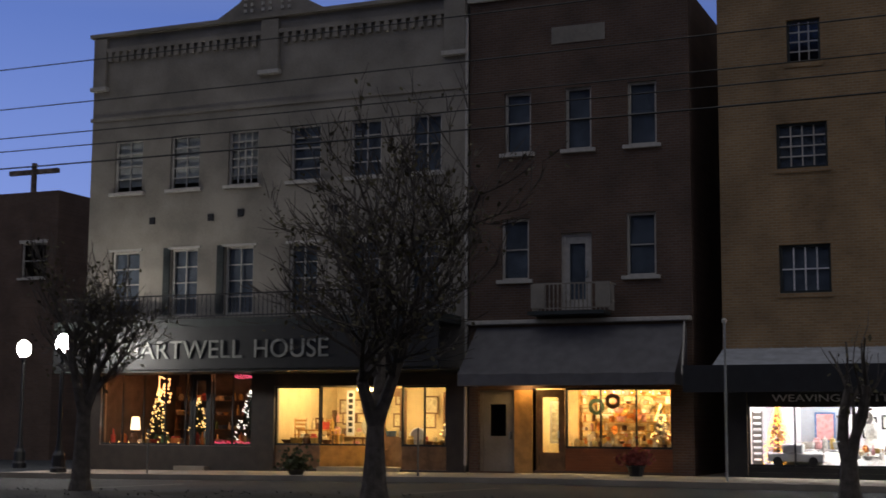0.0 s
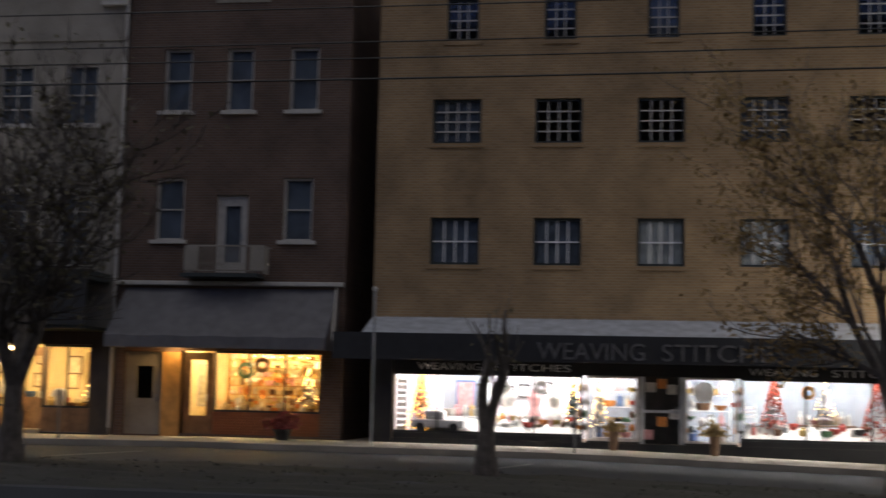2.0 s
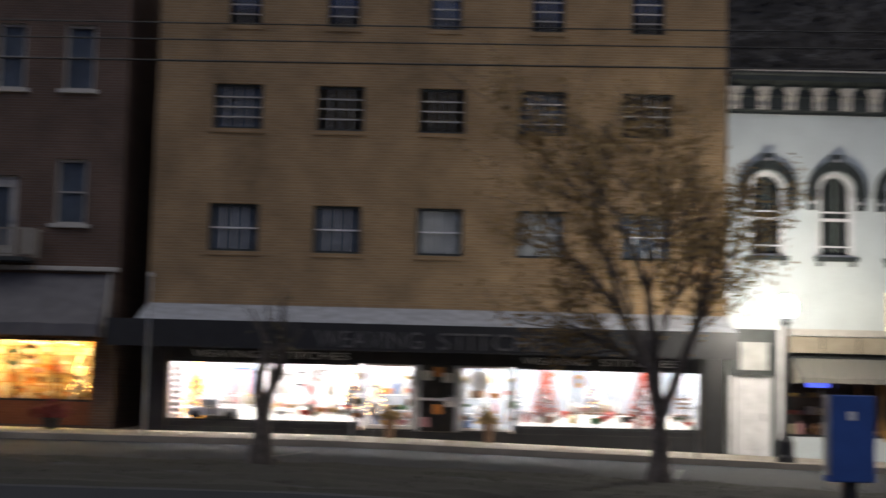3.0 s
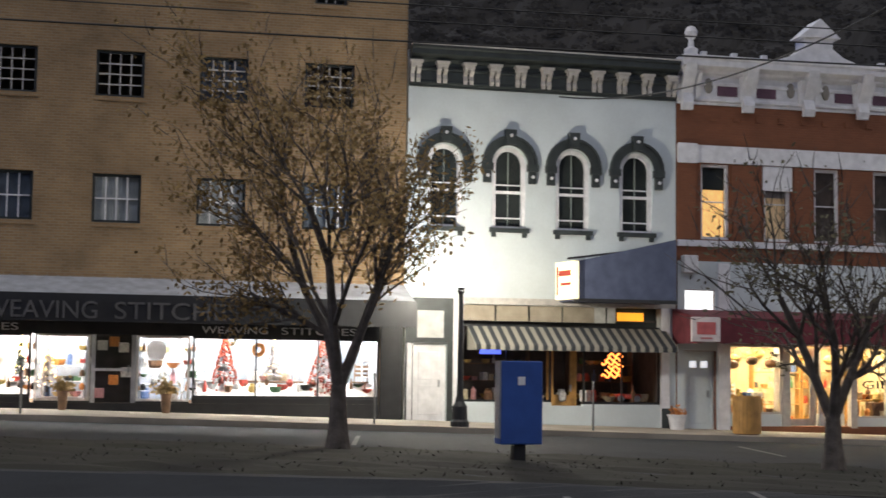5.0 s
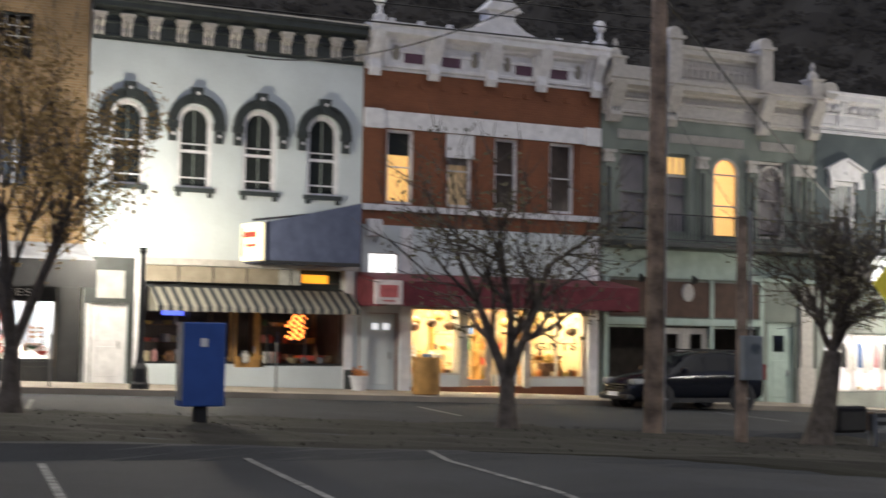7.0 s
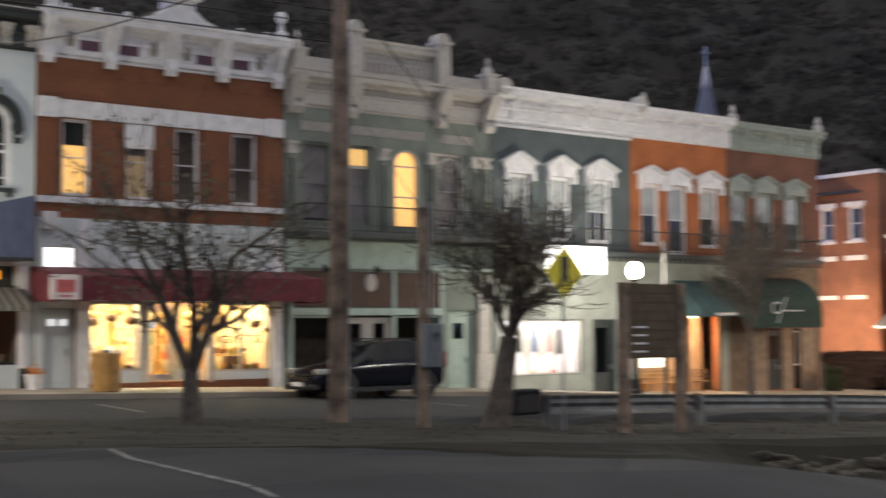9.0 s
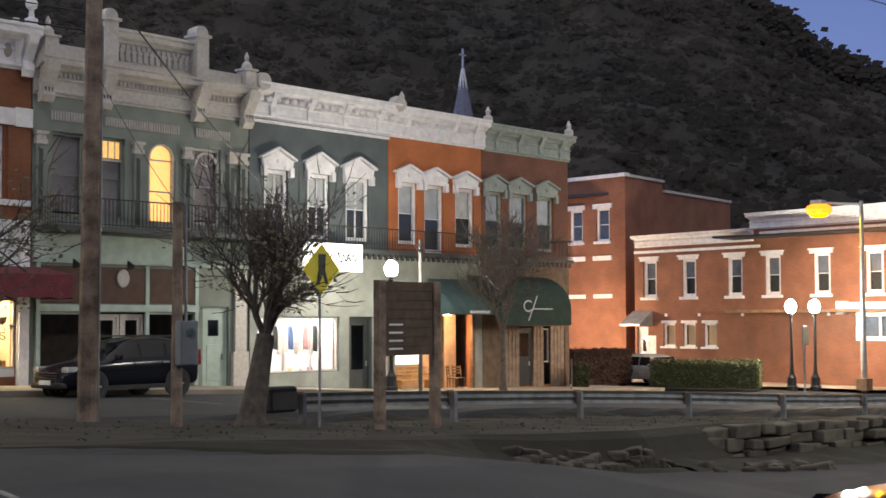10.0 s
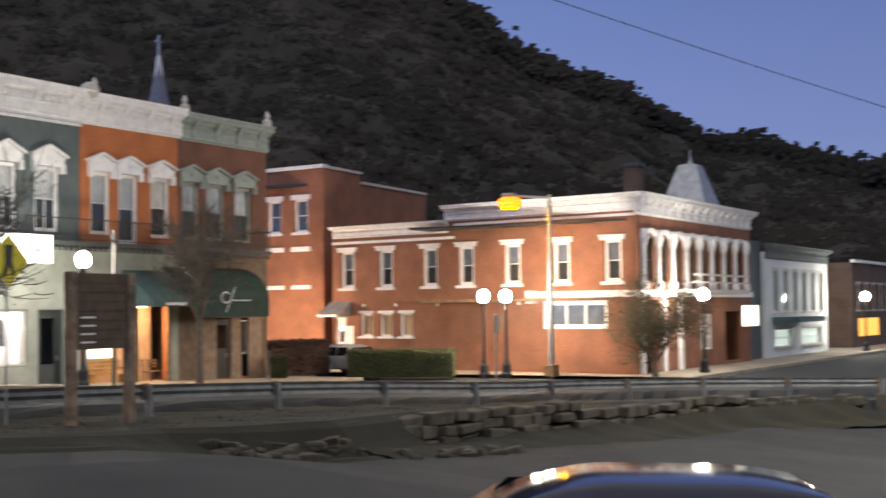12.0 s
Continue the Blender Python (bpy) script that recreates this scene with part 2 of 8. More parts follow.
def prism(bm, outline, y0, y1):
    """A plate of the given (x, z) outline between two depths."""
    a, b = [bm.verts.new((x, y0, z)) for x, z in outline], [bm.verts.new((x, y1, z)) for x, z in outline]
    k = len(outline)
    bm.faces.new(a)
    bm.faces.new(b[::-1])
    for i in range(k):
        bm.faces.new((a[i], b[i], b[(i + 1) % k], a[(i + 1) % k]))
    return bm


def profile_x(bm, outline, x0, x1):
    """A moulding: a (y, z) outline drawn along x."""
    a, b = [bm.verts.new((x0, y, z)) for y, z in outline], [bm.verts.new((x1, y, z)) for y, z in outline]
    k = len(outline)
    bm.faces.new(a[::-1])
    bm.faces.new(b)
    for i in range(k):
        bm.faces.new((a[i], a[(i + 1) % k], b[(i + 1) % k], b[i]))
    return bm


def pierced(x0, x1, z0, z1, holes, y0=0.0, y1=0.3):
    """A wall with thickness and rectangular openings through it."""
    bm = bmesh.new()
    xs = sorted({x0, x1, *[v for h in holes for v in h[:2] if x0 < v < x1]})
    zs = sorted({z0, z1, *[v for h in holes for v in h[2:4] if z0 < v < z1]})
    solid = lambda i, k: 0 <= i < len(xs) - 1 and 0 <= k < len(zs) - 1 and not any(
        h[0] - 1e-6 < xs[i] and xs[i + 1] < h[1] + 1e-6 and h[2] - 1e-6 < zs[k] and zs[k + 1] < h[3] + 1e-6 for h in holes)
    vs = {}

    def v(i, k, s):
        if (i, k, s) not in vs:
            vs[i, k, s] = bm.verts.new((xs[i], y1 if s else y0, zs[k]))
        return vs[i, k, s]
    for i in range(len(xs) - 1):
        for k in range(len(zs) - 1):
            if not solid(i, k):
                continue
            bm.faces.new((v(i, k, 0), v(i + 1, k, 0), v(i + 1, k + 1, 0), v(i, k + 1, 0)))
            bm.faces.new((v(i, k, 1), v(i, k + 1, 1), v(i + 1, k + 1, 1), v(i + 1, k, 1)))
            if not solid(i - 1, k):
                bm.faces.new((v(i, k, 0), v(i, k + 1, 0), v(i, k + 1, 1), v(i, k, 1)))
            if not solid(i + 1, k):
                bm.faces.new((v(i + 1, k, 0), v(i + 1, k, 1), v(i + 1, k + 1, 1), v(i + 1, k + 1, 0)))
            if not solid(i, k - 1):
                bm.faces.new((v(i, k, 0), v(i, k, 1), v(i + 1, k, 1), v(i + 1, k, 0)))
            if not solid(i, k + 1):
                bm.faces.new((v(i, k + 1, 0), v(i + 1, k + 1, 0), v(i + 1, k + 1, 1), v(i, k + 1, 1)))
    return bm


def writing(text, size, depth, mat, parent, m, width=None, name="lettering"):
    """Raised letters, upright, their baseline at the pose m, stretched to the width given."""
    cu = bpy.data.curves.new(name, "FONT")
    cu.body, cu.size, cu.extrude = text, size, depth
    tmp = bpy.data.objects.new(name, cu)
    me = bpy.data.meshes.new_from_object(tmp)
    bpy.data.objects.remove(tmp)
    xs = [v.co.x for v in me.vertices]
    k = width / (max(xs) - min(xs)) if width else 1
    me.transform(m @ pose(0, 0, 0, 90) @ Matrix.Diagonal((k, 1, 1, 1)))
    me.materials.append(mat)
    ob = new(name, me)
    ob.parent = parent
    return ob


def knots(table, x):
    if x <= table[0][0]:
        return table[0][1]
    for (a, p), (b, q) in zip(table, table[1:]):
        if x <= b:
            return p + (q - p) * (x - a) / (b - a)
    return table[-1][1]


# ---- ground ----
PAVE = [(-200, -0.15), (-28, -0.12), (-12, 0.03), (-2, 0.0), (8, -0.26), (24, -0.68), (32, -0.98), (40, -1.4), (52, -1.72), (60, -1.75), (300, -1.75)]
LOT = [(-200, -0.45), (0, -0.42), (10, -0.46), (17, -0.9), (23, -1.75), (40, -2.6), (300, -3.0)]
NEAR = [(-200, 26.5), (4, 26.5), (16, 23.5), (30, 22.6), (38, 21.6), (44, 20.6), (49, 18.0), (53, 13.0), (56, 6.0), (60, -10), (300, -60)]
RAIL = [(19.9, 21.7), (21, 21.6), (30, 21.4), (38, 20.5), (44, 19.4), (48.5, 17.0), (52, 12.8), (54, 7.0)]


def verge_depth(x):
    return knots([(-200, 8.0), (12, 8.0), (15, 7.6), (18, 6.9), (20, 6.2), (25, 6.4), (28, 5.6), (30, 5.0), (300, 5.0)], x)


def pave_z(x):
    return knots(PAVE, x)


def lot_z(x, y):
    """The car park, which dips towards the lower east side."""
    dip = min(1, max(0, (x - 2) / 5)) * min(1, max(0, (13 - y) / 7))
    return knots(LOT, x) - 0.66 * dip


def ground_z(x, y):
    """Road, verge and car park: the verge falls to the lower car park."""
    edge = knots(NEAR, x)
    road = pave_z(x) - 0.15
    if y >= edge:
        return road
    verge = pave_z(x) - knots([(13, 0.12), (22, 0.4)], x)
    if y > edge - 0.25:
        return road + (verge - road) * (edge - y) / 0.25
    low = edge - verge_depth(x)
    lot = lot_z(x, y)
    if y >= low:
        return verge
    return lot if y < low - 0.5 else lot + (verge - lot) * (y - low + 0.5) / 0.5


def sheet(name, xs, ys, z, mat, keep=lambda x, y: True):
    bm = bmesh.new()
    g = [[bm.verts.new((x, y, z(x, y))) for y in ys] for x in xs]
    for i in range(len(xs) - 1):
        for k in range(len(ys) - 1):
            if keep((xs[i] + xs[i + 1]) / 2, (ys[k] + ys[k + 1]) / 2):
                bm.faces.new((g[i][k], g[i + 1][k], g[i + 1][k + 1], g[i][k + 1]))
    return part(name, bm, mat)


fine_x = [-2000, -600, -200, -100] + [-70 + i for i in range(150)] + [90, 110, 150, 300, 800, 2000]
fine_y = [-2000, -500, -100, -40, -20, -10] + [-6 + 0.25 * i for i in range(164)] + [36, 40, 50, 70, 100, 200, 500, 2000]
ground = tagged(sheet("ground", fine_x, fine_y, ground_z, ASPHALT), "dark worn asphalt of street and car park", "ground", kind="structure")

# grass verge on the same slope, a little above the sheet
verge_bm = bmesh.new()
prev = None
for i in range(0, 160):
    x = -70 + i * 0.75
    if x > 44:
        break
    e = knots(NEAR, x)
    deep = verge_depth(x) - 0.15
    row = []
    for k in range(13):
        y = e - 0.1 - deep * k / 12 + 0.25 * noise.noise((x * 0.7, k * 3.1, 0)) * (k in (0, 12))
        edge = 0.06 if k in (0, 12) else 0.0
        row.append(verge_bm.verts.new((x, y, max(ground_z(x, y), ground_z(x, e - 1) - 0.02 if 0 < k < 11 else -9) + 0.03 - edge + 0.07 * noise.noise((x * 0.9, k * 0.8, 3)) * (0 < k < 12))))
    if prev:
        for k in range(12):
            verge_bm.faces.new((prev[k], prev[k + 1], row[k + 1], row[k]))
    prev = row
tagged(part("verge", verge_bm, GRASS), "patchy brown winter grass strip beside the road", "grass", kind="structure")
tuft = random.Random(5)
blades = bmesh.new()
for i in range(2600):
    x = tuft.uniform(-24, 40)
    e = knots(NEAR, x)
    y = e - tuft.uniform(0.25, verge_depth(x) - 0.3)
    p = Vector((x, y, ground_z(x, y) + 0.02))
    a, h = tuft.uniform(0, 6.3), tuft.uniform(0.02, 0.06)
    d = Vector((math.cos(a), math.sin(a), 0)) * 0.018
    blades.faces.new([blades.verts.new(p - d), blades.verts.new(p + d), blades.verts.new(p + Vector((tuft.gauss(0, 0.05), tuft.gauss(0, 0.05), h)))])
tagged(part("grass_tufts", blades, GRASS), "thin dry grass blades and leaves on the verge", "grass", kind="stuff")


def pavement(name, x0, x1, y0, y1, label):
    bm = bmesh.new()
    n = max(2, int((x1 - x0) / 1.5))
    xs = [x0 + (x1 - x0) * i / n for i in range(n + 1)]
    rows = [[bm.verts.new((x, y, pave_z(x) + dz)) for y, dz in ((y0, -0.2), (y0 + 0.01, -0.01), (y0 + 0.03, 0), (y0 + 0.18, 0), (y1, 0.0))] for x in xs]
    for a, b in zip(rows, rows[1:]):
        for k in range(4):
            bm.faces.new((a[k], b[k], b[k + 1], a[k + 1]))
    return tagged(part(name, bm, CONCRETE), label, "pavement", kind="structure")


pavement("pavement", -28.6, 53.5, 34.0, 52.0, "pale concrete pavement with a kerb")
pavement("pavement_far", 57.5, 130, 20.2, 60.0, "pale concrete pavement round the corner building")


# ---- parts of buildings; local y = 0 is the face of the wall, x and z as in the world ----
ROW = 38.0


def building(name, label, x, category="building"):
    root = thing(name, label, category, pose(x, ROW, pave_z(x)))
    return root, Matrix.Translation((-x, 0, -pave_z(x)))


def shell(root, m, x0, x1, top, holes, mat, side, depth=13.0, storey=None, foot=-2.2):
    part("front_wall", pierced(x0, x1, foot, top, holes), mat, root, m=m)
    for a, b in ((x0 + 0.006, x0 + 0.25), (x1 - 0.25, x1 - 0.006)):
        part("side_wall", one(a, b, 0.3, depth, foot, top - 0.25), side, root, m=m)
    part("back_wall", one(x0 + 0.25, x1 - 0.25, depth - 0.3, depth, foot, top - 0.4), side, root, m=m)
    part("roof", one(x0 + 0.25, x1 - 0.25, 0.3, depth - 0.3, top - 0.7, top - 0.55), BLACK, root, m=m)
    for z in storey or ():
        part("storey_floor", one(x0 + 0.25, x1 - 0.25, 0.3, depth - 0.3, z, z + 0.2), WOOD, root, m=m)


def window(root, m, x0, x1, z0, z1, mat, cols=1, rows=2, fw=0.07, y=0.1, sill=None, head=None, lit=None, blind=None, glazed=True, bar=0.035, name="window", fmat=None):
    """A window: frame and glazing bars, one pane a light, and where it has them a sill, a lintel, a blind."""
    fr = bmesh.new()
    for r in ((x0, x0 + fw, z0, z1), (x1 - fw, x1, z0, z1), (x0 + fw, x1 - fw, z0, z0 + fw), (x0 + fw, x1 - fw, z1 - fw, z1)):
        box(fr, r[0], r[1], y, y + 0.09, r[2], r[3])
    w = part(name, fr, fmat or mat, root, m=m)
    ax, bx, az, bz = x0 + fw, x1 - fw, z0 + fw, z1 - fw
    for i in range(1, cols):
        x = ax + (bx - ax) * i / cols
        part("glazing_bar", one(x - bar / 2, x + bar / 2, y + 0.02, y + 0.07, az, bz), mat, w, m=m)
    for k in range(1, rows):
        z = az + (bz - az) * k / rows
        part("glazing_bar", one(ax, bx, y + 0.016, y + 0.074, z - bar / 2, z + bar / 2), mat, w, m=m)
    if glazed:
        p = part("pane", one(ax, bx, y + 0.04, y + 0.046, az, bz), GLASS, w, m=m)
        p.visible_shadow = False
    if sill:
        part("sill", one(x0 - 0.12, x1 + 0.12, -0.12, y, z0 - sill, z0 + 0.003), mat, w, m=m)
    if head:
        part("lintel", one(x0 - 0.1, x1 + 0.1, -0.05, y, z1 - 0.003, z1 + head), mat, w, m=m)
    if blind:
        frac, bmat = blind
        part("blind", one(ax, bx, y + 0.12, y + 0.135, bz - (bz - az) * frac, bz), bmat, w, m=m)
    if lit:
        part("curtain", one(ax - 0.05, bx + 0.05, y + 0.25, y + 0.27, az - 0.05, bz + 0.02), lit, w, m=m)
    return w


def door(root, m, x0, x1, z0, z1, mat, y=0.12, light=None, fw=0.09, panels=(), handle=METAL):
    d = part("door", boxes([(x0, x0 + fw, y, y + 0.1, z0, z1), (x1 - fw, x1, y, y + 0.1, z0, z1), (x0 + fw, x1 - fw, y, y + 0.1, z1 - fw, z1)]), mat, root, m=m)
    ax, bx, bz = x0 + fw, x1 - fw, z1 - fw
    if light:
        lz0, lz1, s = light
        part("leaf", pierced(ax, bx, z0, bz, [(ax + s, bx - s, lz0, lz1)], y + 0.03, y + 0.075), mat, d, m=m)
        p = part("pane", one(ax + s, bx - s, y + 0.05, y + 0.056, lz0, lz1), GLASS, d, m=m)
        p.visible_shadow = False
    else:
        part("leaf", one(ax, bx, y + 0.03, y + 0.075, z0, bz), mat, d, m=m)
    for a, b, c, e in panels:
        part("door_panel", bevelled(0.012, ax + (bx - ax) * a, ax + (bx - ax) * b, y + 0.012, y + 0.034, z0 + (bz - z0) * c, z0 + (bz - z0) * e), mat, d, m=m)
    part("handle", bevelled(0.008, bx - 0.12, bx - 0.07, y - 0.03, y + 0.032, z0 + 0.92, z0 + 1.12), handle, d, m=m)
    return d


def cornice(root, m, x0, x1, z0, z1, out, mat, bracket=None, bmat=None, n=0, dent=0, name="cornice"):
    """A moulded cornice with scrolled brackets and dentils."""
    h = z1 - z0
    c = part(name, profile_x(bmesh.new(), [(0, z0), (-0.05, z0), (-0.05, z0 + 0.05 * h), (-0.13, z0 + 0.08 * h), (-0.13, z0 + 0.13 * h), (-0.1, z0 + 0.16 * h), (-0.1, z0 + 0.4 * h), (-0.15, z0 + 0.42 * h), (-0.15, z0 + 0.47 * h), (-0.1, z0 + 0.5 * h), (-0.1, z0 + 0.62 * h),
                                           (-out * 0.5, z0 + 0.66 * h), (-out * 0.55, z0 + 0.71 * h), (-out * 0.9, z0 + 0.76 * h), (-out, z0 + 0.78 * h),
                                           (-out, z0 + 0.9 * h), (-out - 0.06, z0 + 0.94 * h), (-out - 0.06, z1), (0, z1)], x0, x1), mat, root, m=m)
    for i in range(n):
        x = x0 + (x1 - x0) * (i + 0.5) / n
        bm = profile_x(bmesh.new(), [(-0.098, z0 + 0.08 * h), (-0.16, z0 + 0.06 * h), (-0.2, z0 + 0.2 * h), (-0.15, z0 + 0.38 * h), (-out * 0.72, z0 + 0.6 * h), (-out * 0.85, z0 + 0.74 * h), (-0.098, z0 + 0.74 * h)], x - bracket / 2, x + bracket / 2)
        box(bm, x - bracket * 0.75, x + bracket * 0.75, -out * 0.92, -0.1, z0 + 0.7 * h, z0 + 0.77 * h)
        part("bracket", bm, bmat or mat, c, m=m)
    if dent:
        k = int((x1 - x0) / dent)
        each("dentil", [(x0 + (x1 - x0) * (i + 0.25) / k, x0 + (x1 - x0) * (i + 0.7) / k, -0.16, -0.098, z0 + 0.5 * h, z0 + 0.62 * h) for i in range(k)], bmat or mat, c, m=m)
    return c


def railing(root, m, x0, x1, y, z0, z1, mat, step=0.13, ends=None, bar=0.012, name="railing"):
    """An iron balcony rail: top and bottom bars and upright balusters; ends run back to the wall."""
    r = part(name, boxes([(x0, x1, y - 0.02, y + 0.02, z1 - 0.04, z1), (x0, x1, y - 0.015, y + 0.015, z0 + 0.06, z0 + 0.09)]), mat, root, m=m)
    n = max(2, int((x1 - x0) / step))
    first = part("baluster", lathe([(bar, z0), (bar, z0 + 0.2), (bar * 1.7, z0 + 0.26), (bar, z0 + 0.32), (bar, z1 - 0.04)], 5), mat, r, m=m @ Matrix.Translation((x0, y, 0)))
    places = [(x0 + (x1 - x0) * i / n, y) for i in range(1, n + 1)]
    if ends is not None:
        for x in (x0, x1):
            part("end_rail", one(x - 0.015, x + 0.015, y + 0.02, ends, z1 - 0.04, z1), mat, r, m=m)
            places += [(x, y + k * step) for k in range(1, int((ends - y) / step))]
    for px, py in places:
        ob = new("baluster", first.data)
        ob.parent = r
        ob.matrix_basis = Matrix.Translation((px - x0, py - y, 0))
    return r


def awning(root, m, x0, x1, out, z_hi, z_lo, drop, mat, name="awning", scallop=0, y=0.0):
    """A canvas awning: a sloping sheet, closed ends and a hanging valance."""
    bm = bmesh.new()
    prof = [(y, z_hi), (y - out, z_lo), (y - out, z_lo - drop), (y - out + 0.02, z_lo - drop), (y - out + 0.02, z_lo - 0.02), (y, z_hi - 0.03)]
    n = max(4, int((x1 - x0) / 0.4))
    rows = []
    for i in range(n + 1):
        sag = 0.015 * math.sin(i * 1.9)
        rows.append([bm.verts.new((x0 + (x1 - x0) * i / n, py, pz + (sag if k in (1, 4) else 0) + (scallop * (i % 2) if k in (2, 3) else 0))) for k, (py, pz) in enumerate(prof)])
    for a, b in zip(rows, rows[1:]):
        for k in range(6):
            bm.faces.new((a[k], a[(k + 1) % 6], b[(k + 1) % 6], b[k]))
    for x in (x0 + 0.01, x1 - 0.01):
        a = [bm.verts.new((x, *q)) for q in ((y, z_hi - 0.01), (y - out + 0.01, z_lo - 0.01), (y - out + 0.01, z_lo - drop), (y, z_lo - drop))]
        bm.faces.new(a)
    return part(name, bm, mat, root, m=m)


def room(root, m, x0, x1, z0, z1, depth, wall, lamp, lamps=3, y=0.32):
    """A lit shop behind its glass: floor, back wall, sides, ceiling and ceiling lights."""
    for nm, b in (("shop_floor", (x0, x1, y, depth, z0 - 0.1, z0)), ("shop_back_wall", (x0, x1, depth, depth + 0.1, z0, z1)), ("shop_ceiling", (x0, x1, y, depth, z1, z1 + 0.06)),
                  ("shop_side_wall", (x0 - 0.08, x0, y, depth, z0, z1)), ("shop_side_wall", (x1, x1 + 0.08, y, depth, z0, z1))):
        part(nm, one(*b), WOOD if nm == "shop_floor" else wall, root, m=m)
    for i in range(lamps):
        x = x0 + (x1 - x0) * (i + 0.5) / lamps
        for dy in (0.12, 1.7):
            part("ceiling_light", one(x - 0.5, x + 0.5, y + dy, y + dy + 0.14, z1 - 0.06, z1 - 0.01), lamp, root, "glowing ceiling light", m=m)


def shopfront(root, m, x0, x1, z0, z1, mat, bays, y=0.05, stall=0.5, smat=None, name="shop_window"):
    """A shop window: stall riser, slim mullions, one pane a bay."""
    w = part(name, boxes([(x0, x1, y, y + 0.1, z0, z0 + 0.06), (x0, x1, y, y + 0.1, z1 - 0.06, z1), (x0, x0 + 0.05, y, y + 0.1, z0 + 0.06, z1 - 0.06), (x1 - 0.05, x1, y, y + 0.1, z0 + 0.06, z1 - 0.06)]), mat, root, m=m)
    for i in range(bays):
        a, b = x0 + (x1 - x0) * i / bays, x0 + (x1 - x0) * (i + 1) / bays
        p = part("pane", one(a + 0.03, b - 0.03, y + 0.05, y + 0.058, z0 + 0.06, z1 - 0.06), SHOP_GLASS, w, m=m)
        p.visible_shadow = False
        if i:
            part("mullion", one(a - 0.02, a + 0.02, y + 0.01, y + 0.09, z0 + 0.06, z1 - 0.06), mat, w, m=m)
    if stall:
        part("stall_riser", one(x0, x1, y - 0.02, y + 0.2, z0 - stall, z0 - 0.003), smat or mat, w, m=m)
    return w


WARM_LIGHT = glowing("warm_tube", (1.0, 0.72, 0.31), 190)
WARM_DIM = glowing("warm_bulb", (1.0, 0.36, 0.12), 60)
COOL_LIGHT = glowing("cool_tube", (1.0, 0.97, 0.93), 190)
YELLOW_LIGHT = glowing("yellow_tube", (1.0, 0.88, 0.6), 140)
DIM_LIGHT = glowing("dim_tube", (0.9, 0.85, 0.8), 1.2)
CURTAIN_GLOW = lamplit("lamplit_curtain", (1.0, 0.58, 0.2), 0.85)
CURTAIN_DIM = lamplit("dimly_lamplit_curtain", (0.9, 0.62, 0.35), 0.12)
CREAM_WALL = surface("cream_shop_wall", (0.62, 0.5, 0.3), vary=0.12)
PEACH = surface("peach_porch_wall", (0.55, 0.36, 0.22), vary=0.15)
PALE_WALL = surface("white_shop_wall", (0.66, 0.66, 0.7), vary=0.1)
GREY_SHOP = surface("blue_grey_shop_wall", (0.3, 0.33, 0.37), vary=0.15)
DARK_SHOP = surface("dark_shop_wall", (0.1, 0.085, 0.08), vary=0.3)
# blue-grey of blinds, and of dusk sky mirrored in the brown house's panes
DUSK_BLIND = surface("blue_grey_blind_and_sheen", (0.13, 0.15, 0.19), vary=0.3, scale=2)
# near-black sheets behind panes stand in for the dark of unlit rooms
NIGHT_SHEET = surface("black_green_sheet", (0.022, 0.026, 0.026), vary=0.3, scale=2)
ROSE_BLIND = surface("dusty_rose_blind", (0.3, 0.26, 0.26), vary=0.2, scale=2)
BROWN_BLIND = surface("brown_curtain", (0.11, 0.075, 0.06), vary=0.35, scale=3)
LACE = surface("pale_blind", (0.5, 0.5, 0.48), vary=0.2)
GOLD = surface("silver_letters", (0.36, 0.36, 0.33), rough=0.4, vary=0.3)

# ---- grey painted three-storey house with a balcony and sign canopy ----
root, M = building("corner_house", "grey painted brick three-storey building with a balcony over its shops", -22)
up3 = [(-27.76, -26.66), (-25.59, -24.48), (-23.42, -22.32), (-21.17, -20.1), (-19.09, -18.03), (-17.07, -16.05)]
up2 = [(-27.73, -26.65), (-25.44, -24.45), (-23.44, -22.41), (-21.15, -20.15), (-19.05, -18.05), (-17.07, -16.1)]
H_SHOPS = [(-27.95, -22.35, 0.68, 3.0), (-21.55, -15.85, 0.05, 2.5)]
shell(root, M, -28.7, -15.25, 14.15, [(a, b, 8.84, 10.62) for a, b in up3] + [(a, b, 4.75, 6.9) for a, b in up2] + H_SHOPS, GREY_BRICK, GREY_BRICK, storey=(4.35, 7.9))
for k, (a, b) in enumerate(up3):
    window(root, M, a, b, 8.84, 10.62, CREAM, cols=(2, 2, 4, 1, 2, 2)[k], rows=(4, 5, 6, 5, 4, 2)[k], sill=0.1, blind=(0.9, LACE) if k in (0, 1, 2) else (1.0, DUSK_BLIND))
for k, (a, b) in enumerate(up2):
    window(root, M, a, b, 4.75, 6.9, CREAM, cols=2, rows=4, head=0.07, blind=(1.0, DUSK_BLIND))
    if k in (1, 2):
        part("shutter", boxes([(a - 0.28, a - 0.03, -0.05, -0.004, 4.8, 6.95)] + [(a - 0.26, a - 0.05, -0.062, -0.048, 4.9 + 0.13 * i, 4.98 + 0.13 * i) for i in range(15)]), DARK_TRIM, root, m=M)
for a, b in ((-28.66, -28.15), (-22.25, -21.62), (-15.95, -15.27)):
    part("pilaster", bevelled(0.02, a, b, -0.14, 0.002, 12.45, 14.1), GREY_BRICK, root, m=M)
    part("corbel", one(a - 0.06, b + 0.06, -0.2, 0.003, 12.32, 12.45), CREAM, root, m=M)
